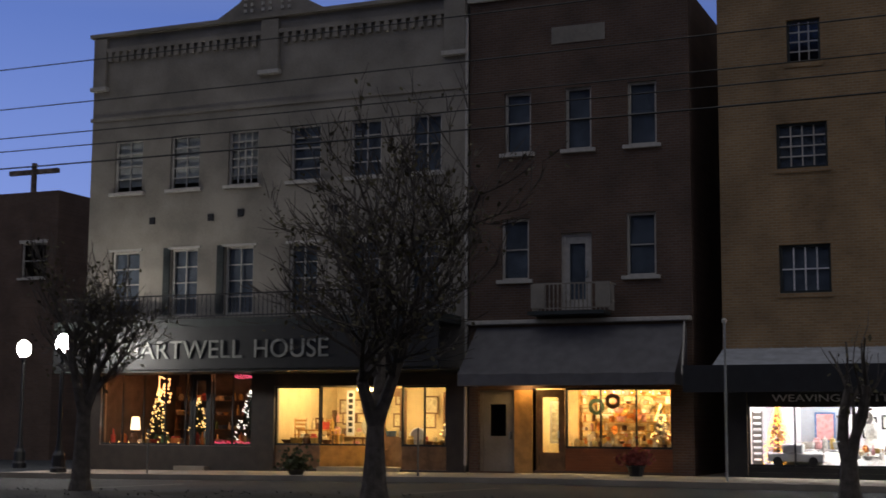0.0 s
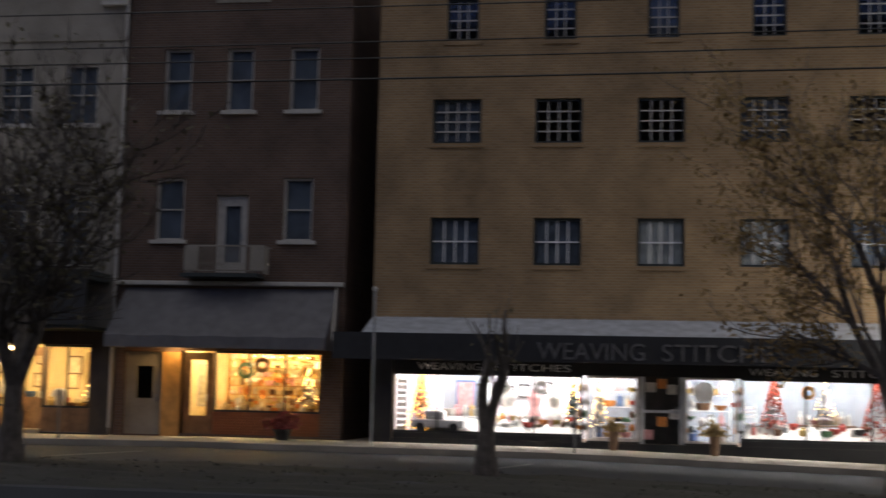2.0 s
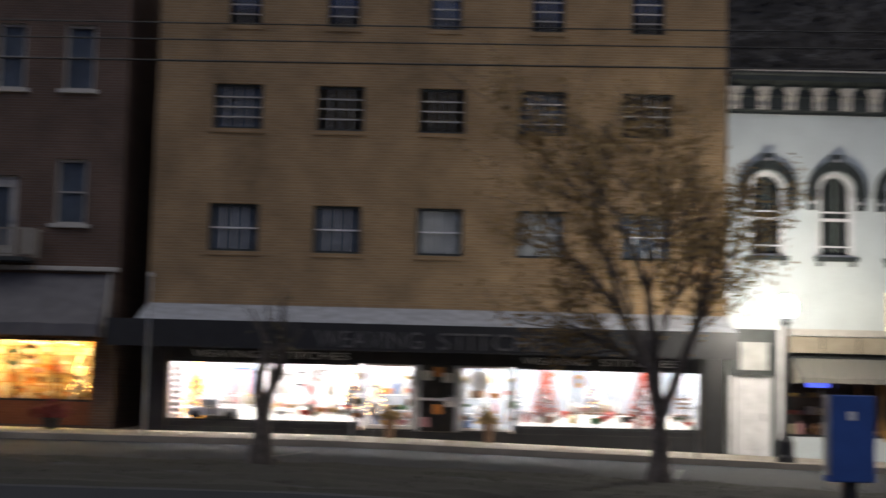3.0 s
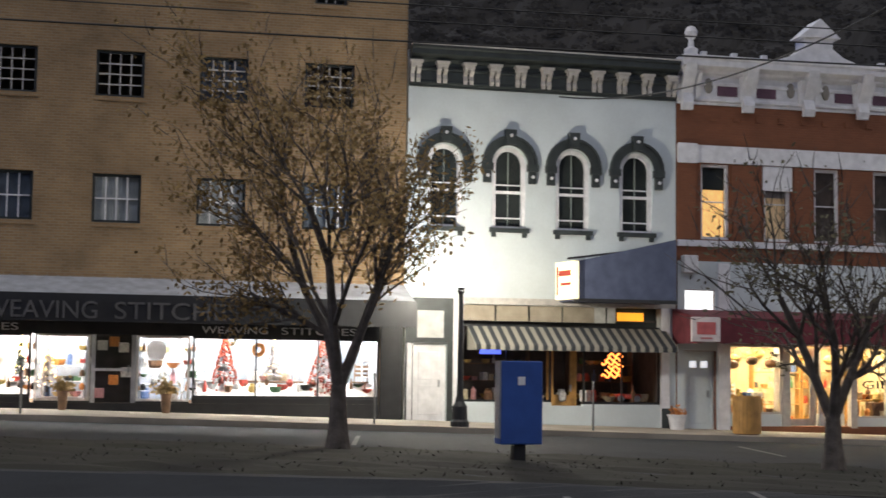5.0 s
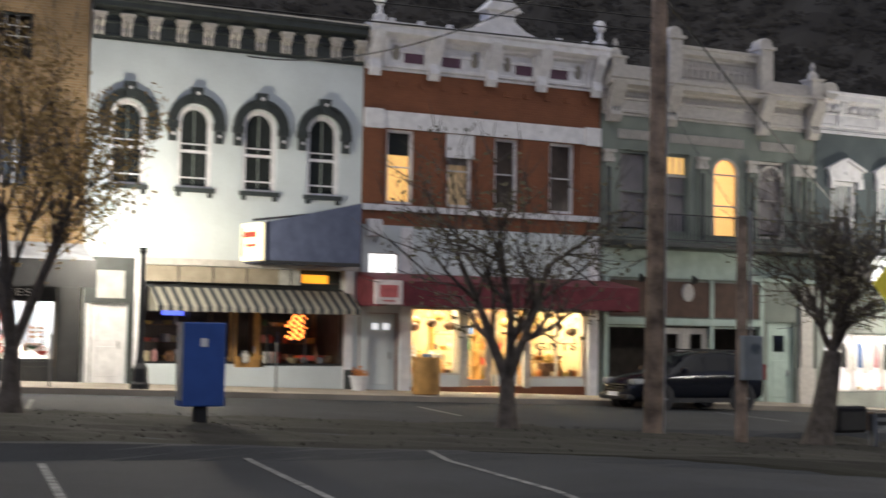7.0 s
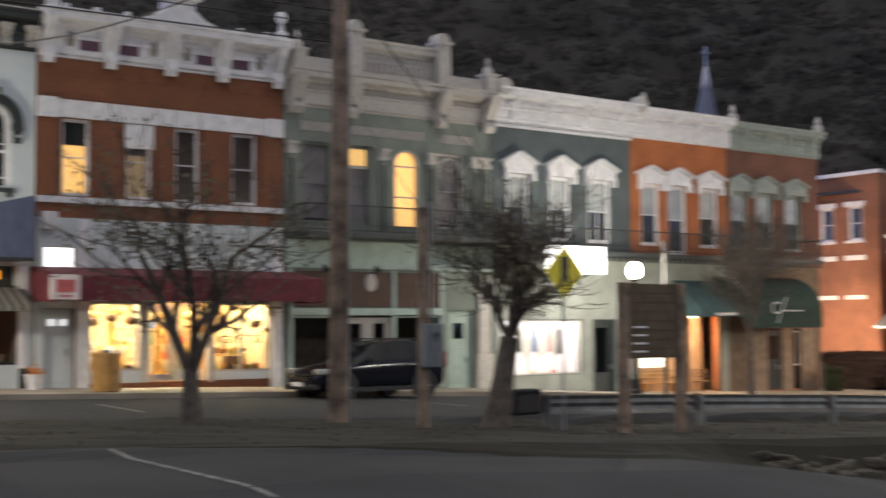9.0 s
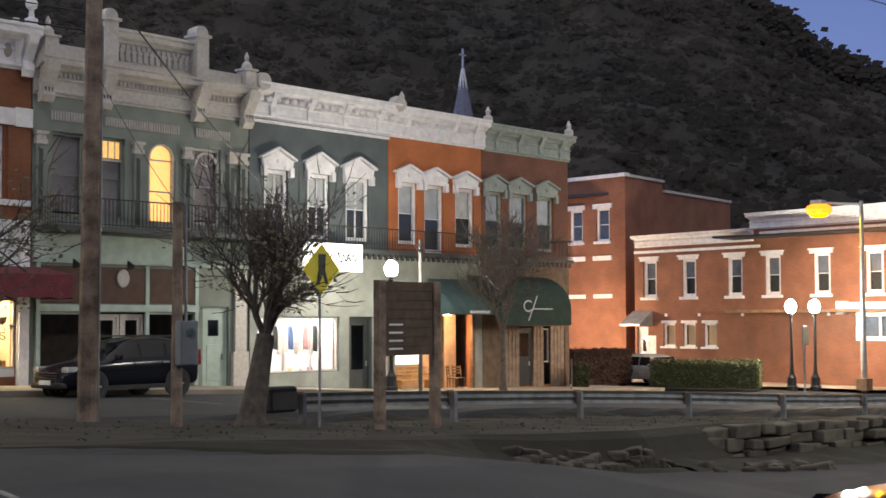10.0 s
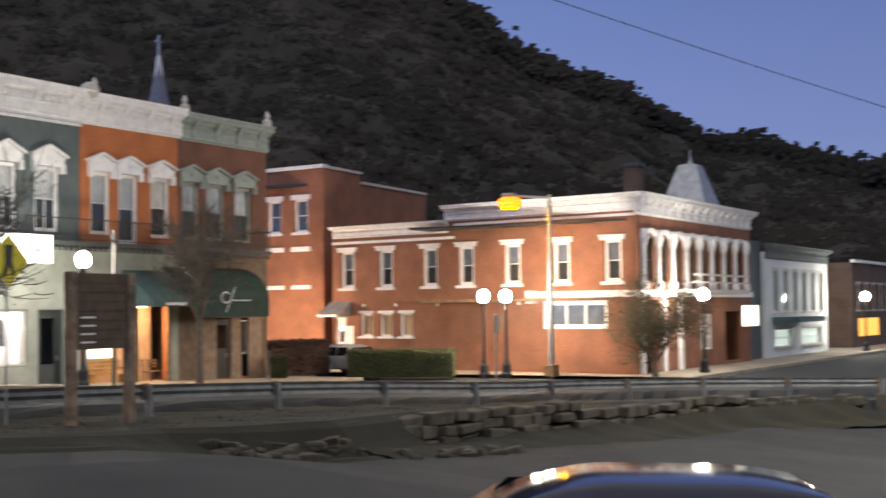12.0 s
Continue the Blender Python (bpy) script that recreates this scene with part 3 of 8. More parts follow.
part("coping", one(-28.8, -15.2, -0.18, 0.45, 14.15, 14.27), GREY_BRICK, root, m=M)
each("corbel", [(-28.1 + i * 0.29, -27.95 + i * 0.29, -0.11, 0.002, 13.3, 13.62) for i in range(42) if not -22.4 < -28.1 + i * 0.29 < -21.5] + [(-28.15, -22.25, -0.12, 0.001, 13.62, 13.75), (-21.62, -15.95, -0.12, 0.001, 13.62, 13.75)], GREY_BRICK, root, m=M)
gb = prism(bmesh.new(), [(-23.95, 14.27), (-20.0, 14.27), (-20.9, 14.75), (-21.6, 15.5), (-22.35, 15.5), (-23.1, 14.75)], -0.1, 0.25)
part("gable", gb, GREY_BRICK, root, m=M)
each("boss", [(x - 0.05, x + 0.05, -0.14, -0.09, z - 0.05, z + 0.05) for x in (-22.85, -22.6, -22.2, -21.95, -21.5, -21.25) for z in (14.45, 14.65, 14.85, 15.05)], CREAM, root, m=M)
part("downpipe", tube(bmesh.new(), (-15.22, -0.08, 0.2), (-15.22, -0.08, 13.4), 0.05, 0.05, 8), CREAM, root, "pale downpipe", m=M)
part("string_course", one(-28.75, -15.25, -0.06, 0.001, 11.3, 11.42), GREY_BRICK, root, m=M)
each("anchor_plate", [(x - 0.1, x + 0.1, -0.05, 0.001, z, z + 0.22) for x, z in ((-26.2, 7.75), (-24.0, 7.75), (-22.9, 7.85), (-19.6, 7.8), (-17.6, 7.8))], IRON, root, m=M)
deck = part("balcony_deck", one(-28.6, -15.4, -1.7, -0.003, 4.25, 4.5), DARK_TRIM, root, m=M)
railing(root, M, -28.5, -15.5, -1.62, 4.5, 5.25, IRON, step=0.15, ends=0.0)
part("sign_fascia", one(-28.6, -15.4, -1.7, -1.62, 2.98, 4.25), BLACK, root, "dark fascia board under the balcony", m=M)
part("canopy_soffit", one(-28.6, -15.4, -1.62, -0.003, 2.9, 2.98), DARK_TRIM, root, m=M)
writing("HARTWELL", 0.78, 0.02, GOLD, root, M @ Matrix.Translation((-25.92, -1.73, 3.3)), 4.16, "sign_word")
writing("HOUSE", 0.78, 0.02, GOLD, root, M @ Matrix.Translation((-21.35, -1.73, 3.3)), 2.45, "sign_word")
part("dark_shop_surround", pierced(-28.68, -15.27, -0.4, 2.88, [(-27.96, -22.34, 0.67, 2.95), (-21.56, -15.84, 0.04, 2.51)], -0.03, -0.003), surface("black_brown_paint", (0.045, 0.035, 0.03), rough=0.6), root, "dark painted ground-floor front", m=M)
shopfront(root, M, -27.95, -24.75, 0.68, 3.0, BLACK, 4, stall=None)
door(root, M, -24.65, -23.9, 0.0, 2.9, BLACK, light=(0.5, 2.7, 0.1))
part("doorstep", one(-24.9, -23.8, -0.35, 0.1, -0.25, 0.05), CONCRETE, root, m=M)
shopfront(root, M, -23.8, -22.35, 0.68, 3.0, BLACK, 2, stall=None)
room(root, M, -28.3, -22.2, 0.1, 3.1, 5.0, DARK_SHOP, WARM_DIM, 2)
# the antique shop: two bays that step back to a recessed door
shopfront(root, M, -21.55, -20.0, 0.72, 2.5, BLACK, 1, stall=0.7, smat=WOOD)
w = part("splayed_window", boxes([(0, 0.05, 0, 0.06, 0, 1.8), (1.55, 1.6, 0, 0.06, 0, 1.8), (0.05, 1.55, 0, 0.06, 0, 0.05), (0.05, 1.55, 0, 0.06, 1.75, 1.8)]), BLACK, root, m=M @ pose(-20.0, 0.1, 0.72, 0, 0, 32))
part("stall_riser", one(0, 1.6, 0, 0.1, -0.65, -0.003), PINE, w, m=M @ pose(-20.0, 0.1, 0.72, 0, 0, 32))
shopfront(root, M, -17.3, -15.85, 0.72, 2.5, BLACK, 2, stall=0.7, smat=WOOD)
door(root, M, -18.5, -17.6, 0.05, 2.45, WOOD, y=1.0, light=(1.0, 2.2, 0.12))
part("entry_lamp", bevelled(0.02, -18.9, -18.5, 0.3, 0.6, 2.36, 2.44), glowing("entry_lamp_glow", (1.0, 0.62, 0.26), 40), root, "warm lamp over the shop entry", m=M)
part("entry_step", one(-20.0, -17.3, -0.12, 0.9, -0.1, 0.1), CONCRETE, root, m=M)
room(root, M, -21.7, -15.6, 0.1, 2.85, 4.5, CREAM_WALL, WARM_LIGHT, 3)

# ---- narrow brown brick house ----
root, M = building("brown_brick_house", "narrow dark brown brick three-storey building with white window sills", -12)
b3w, b2w = [(-14.06, -13.24), (-12.2, -11.42), (-10.36, -9.52)], [(-14.15, -13.31), (-10.43, -9.58)]
shell(root, M, -15.15, -8.6, 13.85, [(a, b, 9.2, 11.02) for a, b in b3w] + [(a, b, 5.5, 7.28) for a, b in b2w] + [(-12.36, -11.44, 4.6, 6.8), (-14.85, -13.75, 0.05, 2.35), (-13.2, -9.2, 0.1, 2.4)], BROWN_BRICK, BROWN_BRICK, storey=(3.2, 7.9))
# full-height blue-grey sheets stand in for sky reflected in this house's glass
for a, b in b3w:
    window(root, M, a, b, 9.2, 11.02, CREAM, sill=0.1, blind=(1.0, DUSK_BLIND))
for a, b in b2w:
    window(root, M, a, b, 5.5, 7.28, CREAM, sill=0.1, blind=(1.0, DUSK_BLIND))
part("coping", one(-15.2, -8.55, -0.1, 0.4, 13.85, 13.98), CREAM, root, m=M)
part("name_stone", one(-12.6, -11.0, -0.03, 0.001, 12.35, 12.85), GREY_BRICK, root, m=M)
door(root, M, -12.36, -11.44, 4.6, 6.8, CREAM, light=(4.9, 6.5, 0.14))
part("balcony_floor", one(-13.1, -10.9, -0.75, 0.001, 4.42, 4.52), DARK_TRIM, root, m=M)
railing(root, M, -12.95, -10.75, -0.7, 4.52, 5.3, GREY_BRICK, step=0.12, ends=0.0, bar=0.018)
each("railing_panel", [(-13.0, -12.6, -0.735, -0.72, 4.6, 5.28), (-11.1, -10.7, -0.735, -0.72, 4.6, 5.28)], GREY_BRICK, root, "pale pierced railing panel", m=M)
part("door_curtain", one(-12.2, -11.6, 0.25, 0.26, 4.7, 6.6), DUSK_BLIND, root, m=M)
part("ledge", bevelled(0.02, -15.15, -8.6, -0.2, 0.002, 4.22, 4.34), CREAM, root, m=M)
awning(root, M, -14.9, -8.75, 1.5, 4.15, 2.75, 0.32, GREY_CANVAS)
part("awning_post", tube(bmesh.new(), (-8.8, -0.1, 4.2), (-8.55, -1.5, 2.7), 0.025, 0.025), CREAM, root, m=M)
door(root, M, -14.85, -13.75, 0.05, 2.35, GREY_BRICK, light=(1.05, 1.95, 0.22))
# lamp added out of sight above the valance, to warm pier and pavement
part("soffit_lamp", bevelled(0.02, -13.5, -13.2, -0.5, -0.2, 2.52, 2.6), glowing("soffit_lamp_glow", (1.0, 0.6, 0.22), 60), root, "warm lamp over the shop door", m=M)
# pine yellow puts the warm shop light into this brick pier's colour
part("brick_pier", one(-13.75, -13.2, -0.03, 0.32, -0.1, 2.35), PINE, root, "pale brick pier beside the shop door", m=M)
door(root, M, -13.15, -12.3, 0.08, 2.35, WOOD, light=(0.6, 2.15, 0.1))
shopfront(root, M, -12.25, -9.2, 0.72, 2.4, BLACK, 3, stall=0.75, smat=RED_BRICK)
room(root, M, -13.5, -9.0, 0.1, 2.7, 3.6, CREAM_WALL, WARM_LIGHT, 3)

# ---- wide tan brick building with the long lit shop ----
root, M = building("tan_brick_building", "wide tan brick building with steel windows over a long lit shopfront", 0)
cols5 = [(-6.24, -4.88), (-3.4, -2.1), (-0.6, 0.66), (2.12, 3.42), (4.96, 6.34)]
up = [(a, b, 8.24, 9.49) for a, b in cols5] + [(a, b, 4.88, 6.18) for a, b in cols5] + [(a, b, 11.13, 12.35) for a, b in ((-5.9, -5.0), (-3.18, -2.3), (-0.35, 0.5), (2.45, 3.35), (5.2, 6.1))]
shops = [(-7.16, -4.72), (-4.62, -2.0), (-1.9, -0.5), (0.68, 2.06), (2.14, 7.17)]
shell(root, M, -7.78, 7.82, 14.6, up + [(-7.16, 7.17, 0.15, 2.35)], TAN_BRICK, TAN_BRICK, storey=(2.9, 6.9))
for k, (a, b, c, d) in enumerate(up):
    # dark frame colour carries the shadow round the recessed window openings
    window(root, M, a, b, c, d, CREAM if c > 8 else WHITE, cols=4 if c < 11 else 3, rows=4 if c > 8 else 2, fw=0.07, bar=0.035, fmat=DARK_TRIM, sill=None, blind=(1.0, LACE if k % 5 in (2, 3) else DUSK_BLIND) if 4 < c < 8 else (1.0, DUSK_BLIND) if k % 3 == 0 else None)
    part("sill", one(a - 0.06, b + 0.06, -0.05, 0.1, c - 0.12, c - 0.003), TAN_BRICK, root, m=M)
part("canopy", one(-7.75, 7.8, -1.6, -0.002, 2.82, 2.9), BLACK, root, m=M)
part("canopy_flashing", profile_x(bmesh.new(), [(-1.6, 2.9), (-1.62, 2.9), (-0.1, 3.42), (0.0, 3.42), (0, 3.36), (-0.1, 3.36), (-1.6, 2.88)], -7.75, 7.8), surface("grey_painted_tin", (0.42, 0.44, 0.48), rough=0.6), root, "corrugated metal canopy top", m=M)
each("canopy_rib", [(-7.7 + 0.3 * i, -7.66 + 0.3 * i, -0.13, -0.09, 3.38, 3.44) for i in range(52)], METAL, root, m=M)
part("canopy_fascia", one(-8.5, 7.82, -1.68, -1.6, 2.22, 2.92), BLACK, root, "black sign fascia", m=M)
BRONZE = surface("dull_bronze_letters", (0.12, 0.115, 0.115), rough=0.4)
writing("WEAVING", 0.62, 0.02, BRONZE, root, M @ Matrix.Translation((-3.1, -1.71, 2.3)), 2.75, "sign_word")
writing("STITCHES", 0.62, 0.02, BRONZE, root, M @ Matrix.Translation((0.05, -1.71, 2.3)), 3.1, "sign_word")
for x in (-6.5, 2.35):
    writing("WEAVING", 0.27, 0.012, WHITE, root, M @ Matrix.Translation((x, -0.03, 2.01)), 1.75, "window_word")
    writing("STITCHES", 0.27, 0.012, WHITE, root, M @ Matrix.Translation((x + 2.1, -0.03, 2.01)), 2.05, "window_word")
part("header_board", one(-7.16, 7.17, -0.012, 0.1, 1.93, 2.35), BLACK, root, m=M)
for a, b in shops:
    shopfront(root, M, a, b, 0.3 if abs(a + b) > 4 else 0.2, 1.93, CREAM if abs(a + b) < 4 else BLACK, 3 if b - a > 4 else 1 if b - a < 2 else 2, stall=0.5, smat=BLACK)
for a, b in ((-7.77, -7.17), (7.18, 7.81)):
    part("black_pier", one(a, b, -0.04, -0.003, -0.6, 2.8), BLACK, root, "black painted pier", m=M)
part("black_plinth", one(-7.16, 7.17, -0.02, -0.003, -0.6, 0.15), BLACK, root, m=M)
ALLOY = surface("pale_alloy_frame", (0.55, 0.56, 0.58), rough=0.4)
d = door(root, M, -0.48, 0.66, 0.02, 2.16, ALLOY, light=(0.1, 2.0, 0.03), fw=0.08)
part("door_rail", one(-0.4, 0.58, 0.1, 0.2, 0.98, 1.05), ALLOY, d, m=M)
room(root, M, -7.3, -0.6, 0.15, 2.4, 3.6, PALE_WALL, COOL_LIGHT, 4)
room(root, M, 0.75, 7.3, 0.15, 2.4, 3.6, GREY_SHOP, COOL_LIGHT, 4)
part("vestibule_back", one(-0.6, 0.75, 1.6, 1.7, 0.0, 2.4), DARK_SHOP, root, m=M)
part("display_backing", one(-6.0, -4.9, 1.5, 1.55, 0.15, 2.2), GREY_SHOP, root, m=M)
part("display_backing", one(3.1, 5.9, 1.7, 1.75, 0.15, 2.2), GREY_SHOP, root, m=M)
part("display_backing", one(-2.0, -0.6, 2.2, 2.25, 0.15, 2.2), GREY_SHOP, root, m=M)

# ---- white house with four arched windows ----
root, M = building("white_house", "white painted building with four arched windows and dark cornice", 12)
arch = [(8.44, 9.42), (10.31, 11.29), (12.18, 13.18), (14.1, 15.1)]
shell(root, M, 7.86, 15.82, 10.05, [(a, b, 5.1, 7.42) for a, b in arch] + [(8.1, 9.05, -0.28, 1.85), (9.5, 15.35, 0.15, 2.95)], WHITE_WALL, WHITE_WALL, storey=(3.2,))


def arched_window(root, m, x0, x1, z0, z1):
    """A round-headed sash with pale frame, and a dark hood mould on carved stops."""
    xc, r = (x0 + x1) / 2, (x1 - x0) / 2
    zs = z1 - r
    ring = [(math.cos(math.pi * i / 14), math.sin(math.pi * i / 14)) for i in range(15)]
    arc = lambda q, dz=0: [(xc + q * c, zs + q * s + dz) for c, s in ring]
    sp = bmesh.new()
    for side in (1, -1):
        pts = [(xc + side * r * abs(c), zs + r * s) for c, s in ring[:8]]
        prism(sp, pts + [(xc, z1 + 0.002), (xc + side * r, z1 + 0.002)] if side > 0 else (pts + [(xc, z1 + 0.002), (xc - r, z1 + 0.002)])[::-1], 0.0, 0.3)
    part("spandrel", sp, WHITE_WALL, root, m=m)
    fr = bmesh.new()
    prism_band(fr, arc(r - 0.004), arc(r - 0.115), 0.06, 0.2)
    for a, b in ((x0, x0 + 0.111), (x1 - 0.111, x1)):
        box(fr, a + 0.004, b, 0.06, 0.2, z0, zs)
    box(fr, x0 + 0.115, x1 - 0.115, 0.06, 0.2, z0, z0 + 0.07)
    w = part("arched_window", fr, WHITE, root, "white round-headed sash window", m=m)
    zm = z0 + (z1 - z0) * 0.45
    each("glazing_bar", [(x0 + 0.115, x1 - 0.115, 0.1, 0.17, zm - 0.05, zm + 0.03), (x0 + 0.115, x1 - 0.115, 0.12, 0.16, z0 + 0.28, z0 + 0.32), (x0 + 0.115, x1 - 0.115, 0.12, 0.16, zm + 0.18, zm + 0.215), ], WHITE, w, m=m)
    part("glazing_bar", one(xc - 0.012, xc + 0.012, 0.12, 0.16, z0 + 0.07, z1 - 0.12), SAGE_TRIM, w, m=m)
    p = part("pane", prism(bmesh.new(), [(x0 + 0.111, z0 + 0.06), (x1 - 0.111, z0 + 0.06)] + arc(r - 0.11), 0.14, 0.146), GLASS, w, m=m)
    p.visible_shadow = False
    # black-green sheet puts the unlit room's dark behind the arched pane
    part("blind", prism(bmesh.new(), [(x0 + 0.01, z0 + 0.01), (x1 - 0.01, z0 + 0.01)] + arc(r - 0.01), 0.24, 0.25), NIGHT_SHEET, w, "black blind", m=m)
    part("sill", boxes([(x0 - 0.08, x1 + 0.08, -0.13, 0.06, z0 - 0.12, z0 + 0.002), (x0 - 0.02, x0 + 0.1, -0.09, 0.001, z0 - 0.25, z0 - 0.12), (x1 - 0.1, x1 + 0.02, -0.09, 0.001, z0 - 0.25, z0 - 0.12)]), DARK_TRIM, w, "dark sill on blocks", m=m)
    hd = bmesh.new()
    prism_band(hd, arc(r + 0.26), arc(r + 0.04), -0.12, 0.002)
    prism_band(hd, arc(r + 0.31), arc(r + 0.24), -0.17, 0.001)
    prism(hd, [(xc - 0.14, z1 + 0.05), (xc + 0.14, z1 + 0.05), (xc + 0.16, z1 + 0.47), (xc - 0.16, z1 + 0.47)], -0.2, 0.002)
    for side in (-1, 1):
        a = xc + side * (r + 0.17)
        box(hd, a - 0.16, a + 0.16, -0.16, 0.002, zs - 0.2, zs + 0.0)
        box(hd, a - 0.11, a + 0.11, -0.12, 0.002, zs - 0.55, zs - 0.2)
    h = part("hood_mould", hd, DARK_TRIM, w, "dark painted hood mould with keystone", m=m)
    part("boss", lathe([(0.05, 0), (0.05, 0.03), (0.02, 0.05)], 10), WHITE, w, m=m @ Matrix.Translation((xc, -0.2, z1 + 0.3)) @ pose(0, 0, 0, 90))
    for side in (-1, 1):
        a = xc + side * (r + 0.17)
        part("boss", lathe([(0.05, 0), (0.05, 0.03), (0.02, 0.05)], 10), WHITE, w, m=m @ Matrix.Translation((a, -0.14, zs - 0.36)) @ pose(0, 0, 0, 90))


def prism_band(bm, outer, inner, y0, y1):
    """A curved band between two outlines of equal count."""
    ring = [[bm.verts.new((x, y, z)) for x, z in pts] for pts, y in ((outer, y0), (inner, y0), (inner, y1), (outer, y1))]
    for i in range(len(outer) - 1):
        for k in range(4):
            bm.faces.new((ring[k][i], ring[k][i + 1], ring[(k + 1) % 4][i + 1], ring[(k + 1) % 4][i]))
    for i in (0, -1):
        bm.faces.new([ring[k][i] for k in range(4)])
    return bm


for a, b in arch:
    arched_window(root, M, a, b, 5.1, 7.42)
c = cornice(root, M, 7.87, 15.8, 9.0, 10.1, 0.42, DARK_TRIM)
part("cornice_edge", one(7.87, 15.8, -0.5, -0.3, 10.1, 10.14), CREAM, c, "pale metal edge of the roof", m=M)
for i in range(11):
    x = 8.02 + 0.761 * i
    bm = boxes([(x - 0.19, x + 0.19, -0.36, -0.1, 9.62, 9.69), (x - 0.15, x + 0.15, -0.32, -0.1, 9.52, 9.62)])
    for side in (-1, 1):
        profile_x(bm, [(-0.1, 9.1), (-0.15, 9.1), (-0.2, 9.2), (-0.16, 9.33), (-0.29, 9.45), (-0.29, 9.52), (-0.1, 9.52)], x + side * 0.085 - 0.055, x + side * 0.085 + 0.055)
    part("bracket", bm, CREAM, c, "pale two-legged bracket", m=M)
part("storefront_frieze", one(9.45, 15.8, -0.06, -0.002, 2.96, 3.14), CREAM, root, m=M)
each("transom_panel", [(9.5 + 0.98 * i, 10.42 + 0.98 * i, 0.03, 0.08, 2.5, 2.94) for i in range(4)], surface("beige_boarding", (0.34, 0.29, 0.22), vary=0.2), root, "beige boarded transom panels", m=M)
each("storefront_post", [(9.22, 9.5, -0.08, 0.1, -0.4, 3.2), (15.35, 15.6, -0.08, 0.1, -0.55, 2.95)], WHITE, root, m=M)
part("storefront_base", one(15.36, 15.8, -0.1, -0.081, -0.6, 0.1), DARK_TRIM, root, m=M)
awning(root, M, 9.62, 15.5, 0.95, 2.35, 1.82, 0.14, STRIPE, "striped_awning")
shopfront(root, M, 9.5, 12.1, 0.25, 2.4, BLACK, 2, stall=0.55, smat=WHITE_WALL)
door(root, M, 12.12, 13.0, -0.38, 2.3, PINE, y=0.5, light=(0.45, 1.9, 0.1))
shopfront(root, M, 13.05, 15.35, 0.2, 2.4, BLACK, 2, stall=0.6, smat=WHITE_WALL)
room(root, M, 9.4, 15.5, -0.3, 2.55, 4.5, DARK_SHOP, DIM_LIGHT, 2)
# dark board added to block the shop's ceiling lights above the awning
part("transom_backing", one(9.5, 15.35, 0.36, 0.4, 2.4, 2.96), DARK_TRIM, root, m=M)
part("door_surround", pierced(7.88, 9.22, -0.5, 3.1, [(8.09, 9.06, -0.6, 1.86), (8.2, 8.95, 2.0, 2.75)], -0.04, -0.003), DARK_TRIM, root, "dark green door surround", m=M)
transom = part("transom_light", one(14.15, 14.95, 0.3, 0.33, 2.58, 2.82), glowing("amber_lamp", (1.0, 0.4, 0.03), 0.9), root, "amber light behind the transom", m=M)
for a, b in ((12.9, 13.7), (13.75, 14.0)):
    part("transom_pane", one(a, b, 0.04, 0.06, 2.5, 2.94), LACE, root, m=M)
door(root, M, 8.1, 9.05, -0.28, 1.85, WHITE, panels=((0.12, 0.88, 0.55, 0.93), (0.12, 0.88, 0.08, 0.48)))
part("fanlight", one(8.2, 8.95, -0.045, -0.003, 2.0, 2.75), LACE, root, "pale curtained fanlight", m=M)
part("side_panel", one(7.92, 8.06, -0.07, -0.041, -0.3, 1.85), WHITE, root, m=M)
# the blue boxed canopy that stands out at the east end
part("boxed_canopy", prism(bmesh.new(), [(12.3, 3.06), (15.3, 3.06), (15.3, 4.83), (12.3, 4.12)], -1.3, -0.003), BLUE_CANVAS, root, "slate blue boxed canopy with a rising top", m=M)
part("canopy_hem", one(12.3, 15.3, -1.36, -1.301, 3.02, 3.12), BLACK, root, m=M)
tube(bm := bmesh.new(), (12.1, -1.35, 4.2), (15.7, -0.1, 4.75), 0.03, 0.03)
part("canopy_rod", bm, IRON, root, m=M)
sg = part("hanging_sign", bevelled(0.02, -0.5, 0.5, -0.09, 0.09, -0.52, 0.52), glowing("lit_sign_face", (1.0, 0.82, 0.55), 0.9), root, "lit projecting sign with red lettering bars", m=M @ pose(12.22, -0.95, 3.62, 0, 0, -78))
each("sign_bar", [(-0.3, 0.36, -0.1, -0.091, 0.12, 0.28), (-0.2, 0.36, -0.1, -0.091, -0.14, -0.06), (-0.42, -0.34, -0.1, -0.091, -0.4, 0.4)], surface("sign_red", (0.5, 0.06, 0.03)), sg, m=M @ pose(12.22, -0.95, 3.62, 0, 0, -78))

# ---- red brick house with the white cornice ----
root, M = building("red_brick_house", "red brick two-storey building with white galvanised cornice and maroon awning", 20)
rw = [(16.6, 17.5), (18.6, 19.46), (20.22, 21.05), (22.17, 23.08)]
shell(root, M, 15.84, 24.0, 10.0, [(a, b, 5.0, 7.22) for a, b in rw] + [(16.1, 17.05, -0.5, 1.75), (17.5, 23.55, -0.4, 1.95), (16.1, 17.0, 2.4, 3.5)], RED_BRICK, RED_BRICK, storey=(4.1,))
for k, (a, b) in enumerate(rw):
    window(root, M, a, b, 5.0, 7.22, WHITE, fw=0.09, lit=(CURTAIN_GLOW, CURTAIN_DIM, None, None)[k], blind=((0.32, NIGHT_SHEET), (0.4, ROSE_BLIND), (1.0, BROWN_BLIND), (1.0, BROWN_BLIND))[k])
for a, b in ((18.55, 19.5),):
    part("window_panel", one(a, b, -0.02, 0.09, 6.5, 7.22), WHITE, root, m=M)
